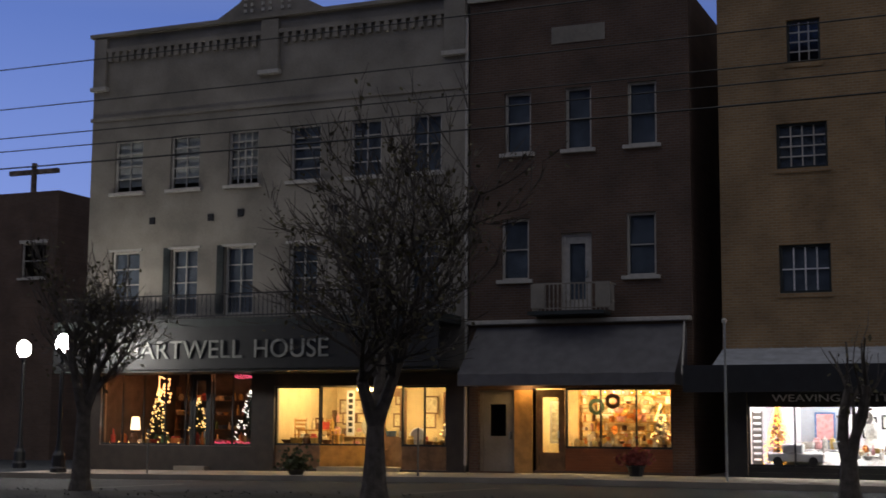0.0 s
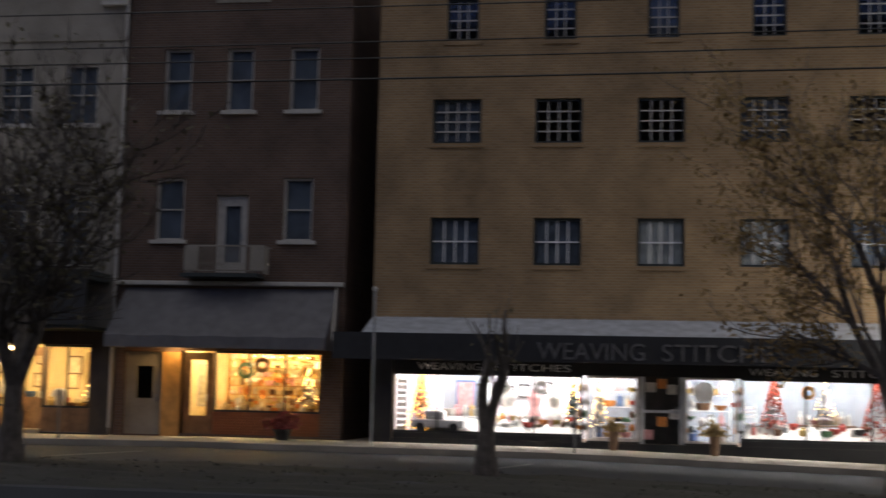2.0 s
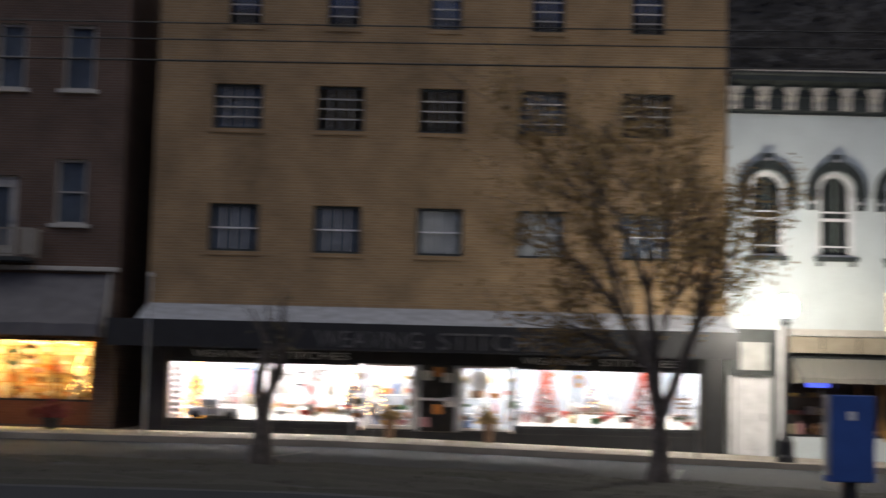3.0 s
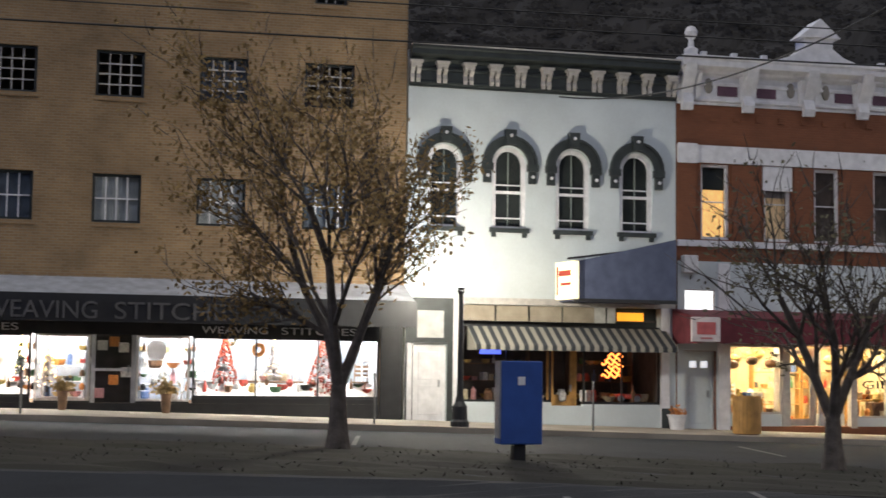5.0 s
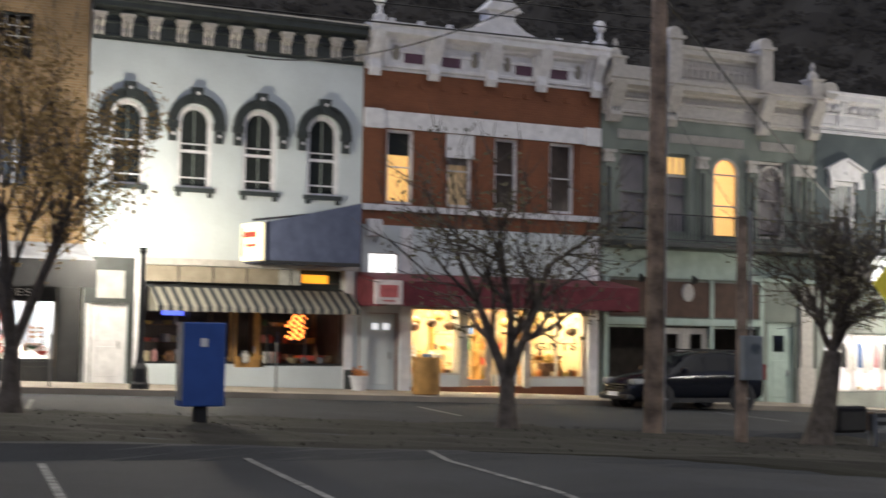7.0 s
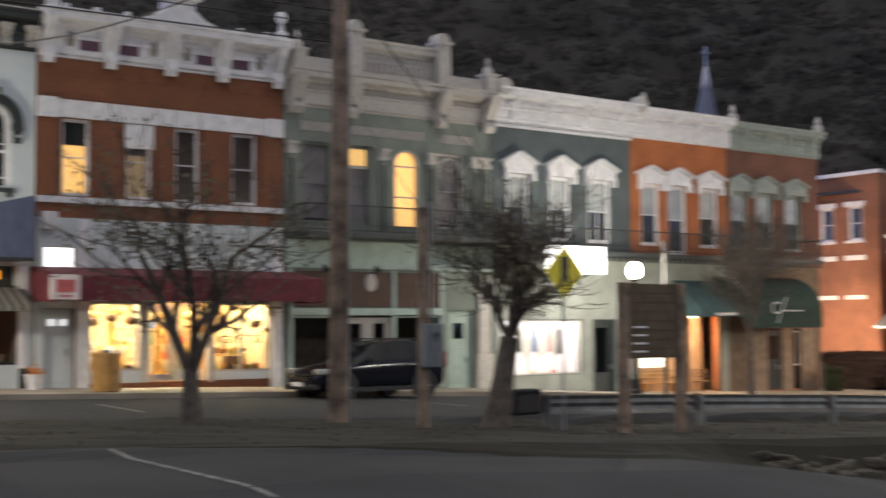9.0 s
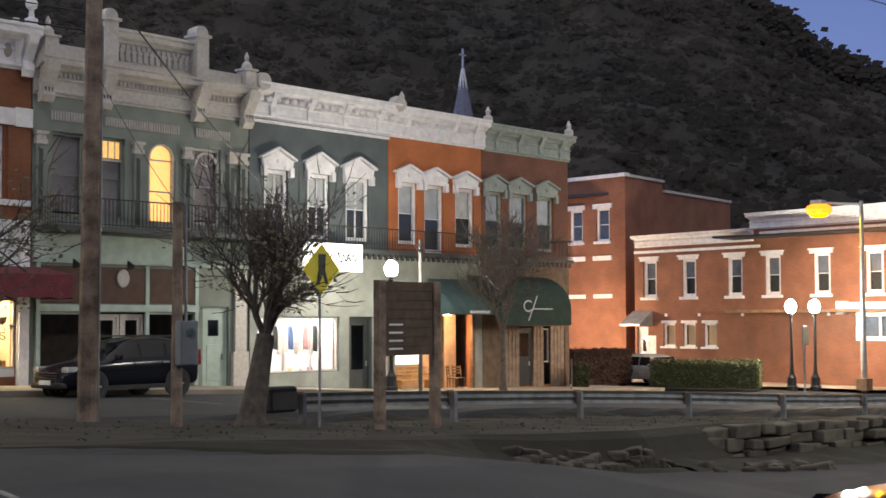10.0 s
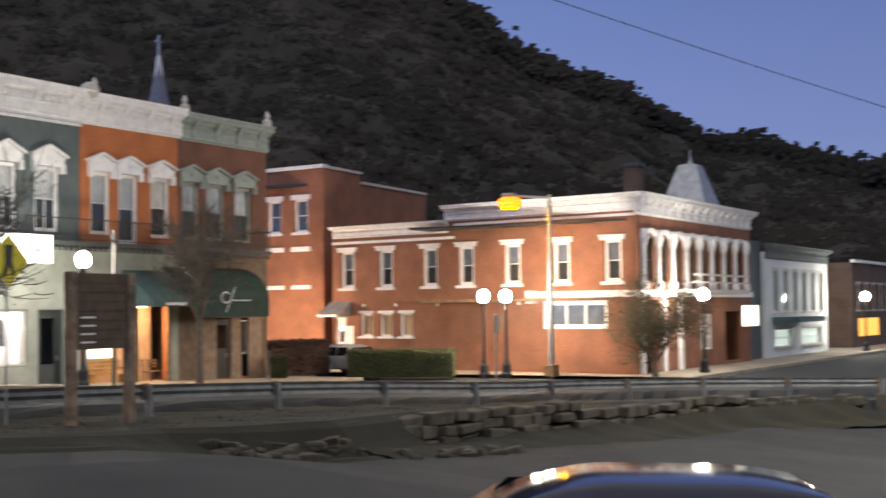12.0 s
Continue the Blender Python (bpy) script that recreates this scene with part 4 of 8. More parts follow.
part("stone_band", boxes([(15.86, 23.98, -0.07, 0.001, 7.24, 7.75), (15.86, 16.45, -0.14, -0.069, 7.2, 7.78), (23.4, 23.98, -0.14, -0.069, 7.2, 7.78)]), WHITE, root, m=M)
part("sill_band", one(15.86, 23.98, -0.08, 0.001, 4.78, 4.96), WHITE, root, m=M)
for a, b in ((15.86, 16.42), (17.55, 18.5), (19.55, 20.15), (21.12, 22.1), (23.2, 23.98)):
    part("brick_pier", one(a, b, -0.06, 0.001, 4.98, 7.2), RED_BRICK, root, m=M)
each("brick_boss", [(16.9 + 0.72 * i, 17.08 + 0.72 * i, -0.06, 0.001, 8.5, 8.66) for i in range(10)], RED_BRICK, root, m=M)
c = cornice(root, M, 15.84, 24.05, 8.95, 10.3, 0.55, WHITE)
for i in range(5):
    x = (16.1, 18.02, 19.97, 21.74, 23.75)[i]
    bm = profile_x(bmesh.new(), [(-0.1, 8.75), (-0.22, 8.75), (-0.3, 8.95), (-0.18, 9.25), (-0.5, 9.75), (-0.62, 10.05), (-0.1, 10.05)], x - 0.17, x + 0.17)
    part("bracket", bm, WHITE, c, m=M)
for x in (16.42, 17.83, 18.2, 19.72, 20.22, 21.5, 21.97, 23.42):
    part("bracket", profile_x(bmesh.new(), [(-0.099, 9.1), (-0.18, 9.1), (-0.24, 9.4), (-0.45, 9.8), (-0.099, 9.8)], x - 0.06, x + 0.06), WHITE, c, m=M)
# grey discs put the shade of oval recesses into colour
for x in (16.8, 19.42, 20.56, 23.1):
    part("oval_shade", lathe([(0.17, 0), (0.17, 0.03), (0.12, 0.06)], 16), GREY_BRICK, c, "grey oval boss", m=M @ Matrix.Translation((x, -0.1, 9.5)) @ pose(0, 0, 0, 90) @ Matrix.Diagonal((0.75, 1.35, 1, 1)))
each("frieze_panel", [(a, a + 0.62, -0.13, -0.099, 9.22, 9.55) for a in (17.08, 18.32, 20.86, 22.1)], surface("plum_frieze_panel", (0.12, 0.06, 0.09)), c, m=M)
gb = prism(bmesh.new(), [(18.75, 10.3), (21.55, 10.3), (20.95, 10.5), (20.6, 10.75), (20.6, 11.05), (19.7, 11.05), (19.7, 10.75), (19.35, 10.5)], -0.5, 0.1)
prism(gb, [(19.5, 11.05), (20.8, 11.05), (20.15, 11.62)], -0.62, 0.15)
part("pediment", gb, WHITE, root, m=M)
each("crest", [(16.4 + 0.95 * i, 16.56 + 0.95 * i, -0.55, -0.4, 10.3, 10.42) for i in range(8) if not 18.6 < 16.4 + 0.95 * i < 21.4], WHITE, root, m=M)
for x in (16.15, 23.75):
    part("finial", lathe([(0.2, 10.2), (0.2, 10.5), (0.09, 10.56), (0.07, 10.78), (0.16, 10.86), (0.19, 11.0), (0.13, 11.14), (0.03, 11.18)], 12), WHITE, root, m=M @ Matrix.Translation((x, -0.35, 0)))
part("lower_front", pierced(15.86, 23.98, -1.0, 4.35, [(16.08, 17.07, -1.1, 1.76), (17.48, 23.57, -1.1, 1.97), (16.08, 17.02, 2.4, 3.52)], -0.05, -0.003), WHITE_WALL, root, "white painted lower front", m=M)
each("white_pilaster", [(17.1, 17.45, -0.12, -0.051, -0.6, 4.3), (23.6, 23.95, -0.12, -0.051, -0.8, 4.3)], WHITE, root, m=M)
part("lit_transom", one(16.1, 17.0, 0.05, 0.08, 2.42, 3.5), glowing("lit_transom_glass", (0.95, 0.97, 1.0), 1.1), root, "bright lit transom over the side door", m=M)
part("lamp_box", bevelled(0.03, 15.95, 16.4, -0.3, -0.051, 4.0, 4.5), WHITE, root, m=M)
awning(root, M, 15.7, 24.35, 1.8, 2.95, 2.66, 0.72, MAROON, scallop=0.05)
for x in (17.6, 23.0):
    part("stay_rod", tube(bmesh.new(), (x - 0.9, -0.02, 3.95), (x, -1.7, 2.6), 0.03, 0.03), IRON, root, m=M)
sg = part("awning_sign", bevelled(0.02, 15.45, 16.3, -2.02, -1.93, 1.98, 2.66), surface("white_sign_board", (0.7, 0.62, 0.6)), root, "white sign with a red emblem", m=M)
each("sign_emblem", [(15.6, 16.15, -2.035, -2.021, 2.18, 2.52), (15.7, 16.05, -2.035, -2.021, 2.06, 2.1)], surface("faded_red", (0.5, 0.12, 0.12)), sg, m=M)
door(root, M, 16.1, 17.05, -0.5, 1.75, WHITE_WALL, panels=((0.1, 0.9, 0.08, 0.7),))
each("door_light", [(16.3, 16.5, 0.128, 0.16, 1.28, 1.46), (16.65, 16.85, 0.128, 0.16, 1.28, 1.46)], glowing("door_pane_glow", (0.9, 0.92, 1.0), 0.6), root, m=M)
shopfront(root, M, 17.5, 19.15, -0.05, 1.95, CREAM, 1, stall=0.5, smat=WHITE_WALL)
door(root, M, 19.4, 20.5, -0.42, 1.9, CREAM, y=0.5, light=(-0.2, 1.7, 0.1))
each("door_post", [(19.15, 19.4, -0.02, 0.55, -0.4, 1.95), (21.35, 21.55, -0.02, 0.2, -0.45, 1.95)], CREAM, root, m=M)
shopfront(root, M, 20.55, 21.35, -0.05, 1.95, CREAM, 1, stall=0.5, smat=WHITE_WALL, y=0.4)
shopfront(root, M, 21.55, 23.55, -0.15, 1.95, CREAM, 2, stall=0.55, smat=WHITE_WALL)
room(root, M, 17.3, 23.7, -0.4, 2.3, 4.5, CREAM_WALL, YELLOW_LIGHT, 4)

# ---- sage green house ----
root, M = building("green_house", "sage green two-storey building with ornate cream metal cornice and balcony", 28)
gw = [(24.75, 25.95), (26.55, 27.5), (28.43, 29.54), (30.33, 31.5)]
shell(root, M, 24.06, 32.75, 9.3, [(a, b, 4.55, 7.2) for a, b in gw] + [(24.4, 30.45, -1.0, 1.55), (30.75, 31.9, -1.0, 1.75)], GREEN_WALL, GREEN_WALL, storey=(3.6,))
for k, (a, b) in enumerate(gw):
    if k == 2:
        continue
    window(root, M, a, b, 4.55, 7.2, GREEN_WALL if k < 2 else CREAM, fw=0.1, rows=2, blind=(0.97, ROSE_BLIND) if k != 1 else None)
each("transom_bar", [(26.64 + 0.26 * i, 26.67 + 0.26 * i, 0.1, 0.14, 6.5, 7.12) for i in range(1, 3)] + [(26.62, 27.43, 0.1, 0.15, 6.44, 6.52)], CREAM, root, m=M)
part("transom_light", one(26.62, 27.43, 0.2, 0.22, 6.55, 7.1), CURTAIN_GLOW, root, "amber lit transom", m=M)
part("door_blind", one(26.62, 27.43, 0.2, 0.22, 4.6, 6.5), ROSE_BLIND, root, m=M)
arc = [(28.985 + 0.5 * math.cos(math.pi * i / 12), 6.7 + 0.5 * math.sin(math.pi * i / 12)) for i in range(13)]
w = part("arched_window", prism_band(bmesh.new(), [(28.985 + 0.56 * math.cos(math.pi * i / 12), 6.66 + 0.56 * math.sin(math.pi * i / 12)) for i in range(13)], [(28.985 + 0.47 * math.cos(math.pi * i / 12), 6.66 + 0.47 * math.sin(math.pi * i / 12)) for i in range(13)], 0.02, 0.12), CREAM, root, m=M)
part("curtain", prism(bmesh.new(), [(28.5, 4.6), (29.47, 4.6)] + arc, 0.2, 0.22), CURTAIN_GLOW, w, "lamplit curtain behind an arched sash", m=M)
each("glazing_bar", [(28.5, 29.47, 0.08, 0.12, 5.55, 5.6), (28.5, 29.47, 0.08, 0.12, 6.6, 6.65), (28.44, 28.52, 0.04, 0.12, 4.55, 6.66), (29.45, 29.53, 0.04, 0.12, 4.55, 6.66)], CREAM, w, m=M)
sp = bmesh.new()
for s in (1, -1):
    pts = [(28.985 + s * 0.555 * math.cos(math.pi * i / 12), 6.645 + 0.555 * math.sin(math.pi * i / 12)) for i in range(7)] + [(28.985, 7.21), (28.985 + s * 0.56, 7.21)]
    prism(sp, pts if s > 0 else pts[::-1], 0.003, 0.3)
part("spandrel", sp, GREEN_WALL, root, m=M)
fan = bmesh.new()
prism_band(fan, [(30.915 + 0.52 * math.cos(math.pi * i / 12), 6.55 + 0.52 * math.sin(math.pi * i / 12)) for i in range(13)], [(30.915 + 0.44 * math.cos(math.pi * i / 12), 6.55 + 0.44 * math.sin(math.pi * i / 12)) for i in range(13)], 0.05, 0.1)
for i in range(1, 6):
    tube(fan, (30.915, 0.07, 6.55), (30.915 + 0.46 * math.cos(math.pi * i / 6), 0.07, 6.55 + 0.46 * math.sin(math.pi * i / 6)), 0.018, 0.018, 4)
part("fanlight", fan, CREAM, root, "cream fan-shaped glazing bars", m=M)
for x in (24.3, 26.25, 27.95, 30.0, 31.95, 32.45):
    p = part("pilaster", one(x - 0.14, x + 0.14, -0.1, 0.001, 4.1, 7.1), GREEN_WALL, root, m=M)
    part("capital", boxes([(x - 0.2, x + 0.2, -0.17, 0.002, 6.75, 6.9), (x - 0.16, x + 0.16, -0.14, 0.002, 6.9, 7.05), (x - 0.22, x + 0.22, -0.2, 0.002, 7.05, 7.15)]), CREAM, p, m=M)
    part("pilaster_panel", one(x - 0.07, x + 0.07, -0.115, -0.098, 4.4, 6.6), DARK_TRIM, p, m=M)
each("reed", [(a + 0.1 * i, a + 0.05 + 0.1 * i, -0.06, 0.001, 7.55, 7.85) for a, n in ((24.7, 13), (26.7, 30), (30.4, 15)) for i in range(n)], CREAM, root, m=M)
cornice(root, M, 24.06, 32.75, 8.3, 9.5, 0.5, CREAM, dent=0.16)
cornice(root, M, 26.55, 30.4, 9.5, 10.75, 0.3, CREAM, dent=0.2, name="raised_cornice")
part("balustrade_panel", boxes([(24.3, 26.5, -0.28, -0.1, 9.5, 9.9), (30.4, 32.6, -0.28, -0.1, 9.5, 9.9)] + [(26.9 + 0.24 * i, 27.02 + 0.24 * i, -0.18, -0.099, 9.75, 10.15) for i in range(14)]), CREAM, root, m=M)
for x in (24.4, 26.55, 30.35, 32.5):
    bm = profile_x(bmesh.new(), [(-0.05, 8.05), (-0.25, 8.05), (-0.38, 8.25), (-0.3, 8.5), (-0.6, 9.0), (-0.7, 9.3), (-0.05, 9.3)], x - 0.22, x + 0.22)
    br = part("bracket", bm, CREAM, root, m=M)
    each("bracket_groove", [(x - 0.12 + 0.12 * i, x - 0.085 + 0.12 * i, -0.34, -0.2, 8.32, 8.5) for i in range(3)], DARK_TRIM, br, m=M)
for x in (26.6, 30.3):
    part("pier_cap", boxes([(x - 0.25, x + 0.25, -0.5, 0.1, 9.5, 10.9), (x - 0.32, x + 0.32, -0.58, 0.15, 10.9, 11.0)]), CREAM, root, m=M)
    part("scroll_crest", lathe([(0.26, -0.25), (0.28, 0), (0.26, 0.25)], 14), CREAM, root, m=M @ Matrix.Translation((x, -0.2, 11.05)) @ pose(0, 0, 0, 90))
for x in (24.4, 32.45):
    part("finial", boxes([(x - 0.24, x + 0.24, -0.5, 0.0, 9.5, 10.05), (x - 0.3, x + 0.3, -0.55, 0.05, 10.05, 10.12)]), CREAM, root, m=M)
    part("finial_top", lathe([(0.2, 10.12), (0.17, 10.3), (0.06, 10.42), (0.09, 10.55), (0.02, 10.72)], 8), CREAM, root, m=M @ Matrix.Translation((x, -0.25, 0)))
part("balcony_deck", one(24.2, 32.7, -1.2, -0.003, 4.05, 4.2), DARK_TRIM, root, m=M)
railing(root, M, 24.25, 32.6, -1.15, 4.2, 5.1, IRON, step=0.14, ends=0.0)
part("fascia", one(24.1, 32.7, -0.1, -0.003, 3.1, 4.0), PALE_GREEN, root, m=M)
for i in range(3):
    a = 24.35 + 2.05 * i
    p = part("upper_panel", one(a, a + 1.92, -0.07, -0.003, 1.85, 3.0), surface("brown_panel", (0.09, 0.05, 0.035)), root, m=M)
    part("gooseneck_lamp", tube(bmesh.new(), (a + 1.0, -0.35, 3.2), (a + 1.0, -0.5, 3.0), 0.03, 0.14, 8), IRON, root, m=M)
each("frame_post", [(24.2 + 2.05 * i, 24.34 + 2.05 * i, -0.1, -0.002, -0.9, 3.08) for i in range(4)] + [(24.2, 30.5, -0.12, -0.001, 1.58, 1.8)], PALE_GREEN, root, m=M)
part("oval_plaque", lathe([(0.3, 0), (0.3, 0.03), (0.25, 0.05)], 18), CREAM, root, "pale oval plaque", m=M @ Matrix.Translation((27.4, -0.071, 2.65)) @ pose(0, 0, 0, 90) @ Matrix.Diagonal((0.8, 1, 1, 1)))
shopfront(root, M, 24.4, 26.4, -0.35, 1.55, PALE_GREEN, 1, stall=0.6, smat=GREEN_WALL)
door(root, M, 26.5, 27.4, -0.95, 1.5, CREAM, light=(0.2, 1.3, 0.12))
door(root, M, 27.45, 28.35, -0.95, 1.5, CREAM, light=(0.2, 1.3, 0.12))
shopfront(root, M, 28.45, 30.45, -0.35, 1.55, PALE_GREEN, 1, stall=0.6, smat=GREEN_WALL)
door(root, M, 30.75, 31.9, -1.0, 1.75, PALE_GREEN, light=(0.75, 1.3, 0.25), panels=((0.2, 0.8, 0.08, 0.55),))
each("white_pilaster", [(32.0, 32.7, -0.15, -0.002, -1.05, 0.2), (32.1, 32.6, -0.12, -0.002, 0.2, 3.0)], CREAM, root, m=M)
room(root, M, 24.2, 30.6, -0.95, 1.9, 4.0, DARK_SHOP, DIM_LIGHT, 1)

# ---- slate grey house ----
root, M = building("slate_grey_house", "slate grey two-storey building with white window hoods", 36)
sw = [(33.5, 34.65), (35.62, 36.75), (37.6, 38.85)]
shell(root, M, 32.8, 39.9, 9.5, [(a, b, 4.3, 6.72) for a, b in sw] + [(33.2, 37.2, -0.6, 1.4), (37.75, 39.0, -1.4, 1.4)], GREY_WALL, GREY_WALL, storey=(3.4,))


def hooded(root, m, a, b, z0, z1, mat, head=0.7, cols=2, glazed=True):
    w = window(root, m, a, b, z0, z1, mat, cols=cols, fw=0.14, rows=2, glazed=glazed, blind=(0.5, LACE))
    # near-black sheet colours the lower sash as an unlit room
    part("lower_dark_sheet", one(a + 0.14, b - 0.14, 0.26, 0.27, z0 + 0.1, (z0 + z1) / 2), NIGHT_SHEET, w, "dark lower pane backing", m=m)
    xc = (a + b) / 2
    hd = prism(bmesh.new(), [(a - 0.12, z1), (b + 0.12, z1), (b + 0.18, z1 + 0.32), (xc, z1 + head), (a - 0.18, z1 + 0.32)], -0.12, 0.002)
    prism(hd, [(a - 0.28, z1 + 0.34), (xc, z1 + head + 0.02), (b + 0.28, z1 + 0.34), (b + 0.28, z1 + 0.42), (xc, z1 + head + 0.12), (a - 0.28, z1 + 0.42)], -0.22, 0.001)
    box(hd, a - 0.16, a + 0.02, -0.18, 0.001, z1 - 0.25, z1 + 0.1)
    box(hd, b - 0.02, b + 0.16, -0.18, 0.001, z1 - 0.25, z1 + 0.1)
    part("window_hood", hd, mat, w, m=m)
    part("hood_rosette", lathe([(0.09, 0), (0.09, 0.03), (0.04, 0.05)], 10), mat, w, m=m @ Matrix.Translation((xc, -0.12, z1 + 0.3)) @ pose(0, 0, 0, 90))
    return w


for a, b in sw:
    hooded(root, M, a, b, 4.3, 6.72, WHITE)
c = cornice(root, M, 32.85, 40.2, 8.5, 9.75, 0.5, WHITE, 0.24, WHITE, 4)
for i in range(18):
    x = 33.1 + 0.4 * i
    part("scallop", lathe([(0.12, 0), (0.12, 0.14), (0.05, 0.2)], 12), WHITE, c, m=M @ Matrix.Translation((x, -0.16, 9.22)) @ pose(0, 0, 0, 90))
part("cornice_line", one(32.82, 39.9, -0.12, 0.0, 8.36, 8.46), WHITE, root, m=M)
for x in (33.05, 40.1):
    part("end_scroll", lathe([(0.3, -0.2), (0.33, 0), (0.3, 0.2)], 14), CREAM, root, m=M @ Matrix.Translation((x, -0.35, 9.75)) @ pose(0, 0, 0, 90))
part("balcony_deck", one(32.9, 50.45, -1.3, -0.003, 3.75, 3.9), DARK_TRIM, root, m=M)
railing(root, M, 32.95, 50.4, -1.25, 3.9, 4.75, IRON, step=0.14, ends=0.0)
each("deck_fringe", [(33.0 + 0.3 * i, 33.16 + 0.3 * i, -1.29, -1.25, 3.55, 3.75) for i in range(58)], IRON, root, "dark iron fringe under the balcony", m=M)
part("lower_front", pierced(32.82, 39.88, -1.6, 3.74, [(33.18, 37.22, -0.62, 1.42), (37.73, 39.02, -1.7, 1.42)], -0.05, -0.003), PALE_SAGE, root, "grey-green painted lower front", m=M)
sg = part("fascia_sign", bevelled(0.02, 34.1, 37.05, -1.44, -1.36, 3.05, 4.06), glowing("lit_white_sign", (0.96, 1.0, 0.98), 0.95), root, "bright white lit sign with script strokes", m=M)
part("dark_sign", bevelled(0.02, 32.35, 34.05, -1.4, -1.32, 3.15, 3.8), BLACK, root, "dark hanging sign board under the balcony", m=M)
for p, q in ((34.4, 35.5), (35.75, 36.8)):
    pts = [(p + (q - p) * i / 30, -1.452, 3.55 + 0.14 * math.sin(i * 0.9) * (1.6 if i < 7 else 1)) for i in range(31)]
    part("script_stroke", ribbon(pts, 0.034), BLACK, sg, m=M)
shopfront(root, M, 33.2, 37.2, -0.6, 1.4, CREAM, 3, stall=0.75, smat=DARK_TRIM)
door(root, M, 37.75, 39.0, -1.4, 1.4, DARK_TRIM, light=(-0.6, 1.1, 0.2))
room(root, M, 33.0, 37.5, -0.9, 1.75, 3.5, PALE_WALL, glowing("soft_white_tube", (1.0, 0.96, 0.9), 85), 3)
part("white_pier", one(39.1, 39.7, -0.12, -0.051, -1.4, 1.4), WHITE, root, m=M)

# ---- orange and rust brick house ----
root, M = building("orange_brick_house", "orange painted brick two-storey building with white hooded windows and balcony", 46)
ow = [(40.5, 41.6), (42.05, 43.2), (43.95, 45.15), (45.9, 47.05), (47.5, 48.8), (49.45, 50.7)]
shell(root, M, 39.95, 51.75, 9.4, [(a, b, 4.0 if i == 1 else 4.3, 6.75) for i, (a, b) in enumerate(ow)] + [(40.3, 45.0, -1.6, 1.6), (46.9, 51.4, -1.6, 1.0)], ORANGE_BRICK, SHADED_RUST, storey=(3.0,))
# rust brick colour is lowered for the shade on this half
part("shaded_rust_facing", pierced(45.62, 51.76, 3.9, 9.41, [(a - 0.001, b + 0.001, 4.299, 6.751) for a, b in ow[3:]], -0.02, -0.003), SHADED_RUST, root, "unpainted rust brick half of the front", m=M)
for i, (a, b) in enumerate(ow):
    hooded(root, M, a, b, 4.0 if i == 1 else 4.3, 6.75, WHITE if i < 3 else SAGE_TRIM, 0.62, cols=1, glazed=i != 2)
c = cornice(root, M, 40.2, 45.8, 8.5, 9.7, 0.45, WHITE, 0.24, WHITE, 4)
for x in (41.6, 43.0, 44.4):
    part("swag", ribbon([(x - 0.4 + 0.1 * k, -0.17, 9.2 - 0.16 * math.sin(math.pi * k / 8)) for k in range(9)], 0.06), WHITE, c, m=M)
c = cornice(root, M, 45.8, 51.85, 8.45, 9.6, 0.45, SAGE_TRIM, 0.24, SAGE_TRIM, 4)
for x in (40.4, 45.75, 51.5):
    part("finial", lathe([(0.2, 9.6), (0.2, 9.85), (0.08, 9.95), (0.12, 10.1), (0.02, 10.3)], 8), CREAM, root, m=M @ Matrix.Translation((x, -0.3, 0)))
part("lower_front", pierced(39.97, 45.6, -1.8, 3.74, [(40.28, 45.02, -1.9, 1.62)], -0.05, -0.003), PALE_SAGE, root, m=M)
awning(root, M, 42.2, 45.6, 1.6, 3.0, 1.75, 0.25, TEAL_CANVAS, "teal_awning")
aw = bmesh.new()
n = 10
prof = [(0.0 - 1.75 * math.sin(math.pi / 2 * i / n) , 1.7 + 1.45 * math.cos(math.pi / 2 * i / n)) for i in range(n + 1)] + [(-1.75, 1.05), (-1.72, 1.05), (-1.7, 1.68), (0, 3.1)]
profile_x(aw, prof, 44.6, 49.6)
part("barrel_awning", aw, GREEN_CANVAS, root, "dark green barrel awning with a script mark", m=M)
part("script_mark", ribbon([(46.55 + 0.3 * math.cos(a), -1.78, 1.86 + 0.22 * math.sin(a)) for a in [0.7 + 0.3 * i for i in range(17)]], 0.032), WHITE, root, m=M)
part("script_mark", ribbon([(47.15, -1.785, 2.3), (46.85, -1.785, 1.75), (46.55, -1.785, 1.25)], 0.03), WHITE, root, m=M)
part("script_mark", ribbon([(46.9 + 0.1 * i, -1.78, 1.74 + 0.025 * math.sin(2.2 * i)) for i in range(14)], 0.024), WHITE, root, m=M)
part("awning_stay", tube(bmesh.new(), (44.5, -1.0, 3.2), (45.05, -1.6, 2.35), 0.04, 0.04), WHITE, root, "white awning arm", m=M)
each("valance_mark", [(43.0 + 0.14 * i, 43.09 + 0.14 * i, -1.612, -1.602, 1.55, 1.66) for i in range(9)], WHITE, root, m=M)
part("porch_back_wall", one(40.3, 45.0, 0.9, 1.0, -1.6, 1.6), PEACH, root, m=M)
part("porch_window", one(40.6, 42.6, 0.84, 0.88, -0.5, 0.6), glowing("porch_window_glow", (1.0, 0.95, 0.8), 1.2), root, "bright window at the back of the porch", m=M)
part("porch_light", bevelled(0.02, 43.3, 43.9, 0.2, 0.5, 1.5, 1.58), glowing("porch_lamp", (1.0, 0.72, 0.46), 190), root, "warm porch ceiling light", m=M)
part("timber_front", pierced(45.62, 51.74, -1.8, 3.74, [(46.88, 51.42, -1.9, 1.02)], -0.06, -0.021), surface("brown_timber_front", (0.16, 0.11, 0.075), vary=0.35), root, "brown timber ground-floor front", m=M)
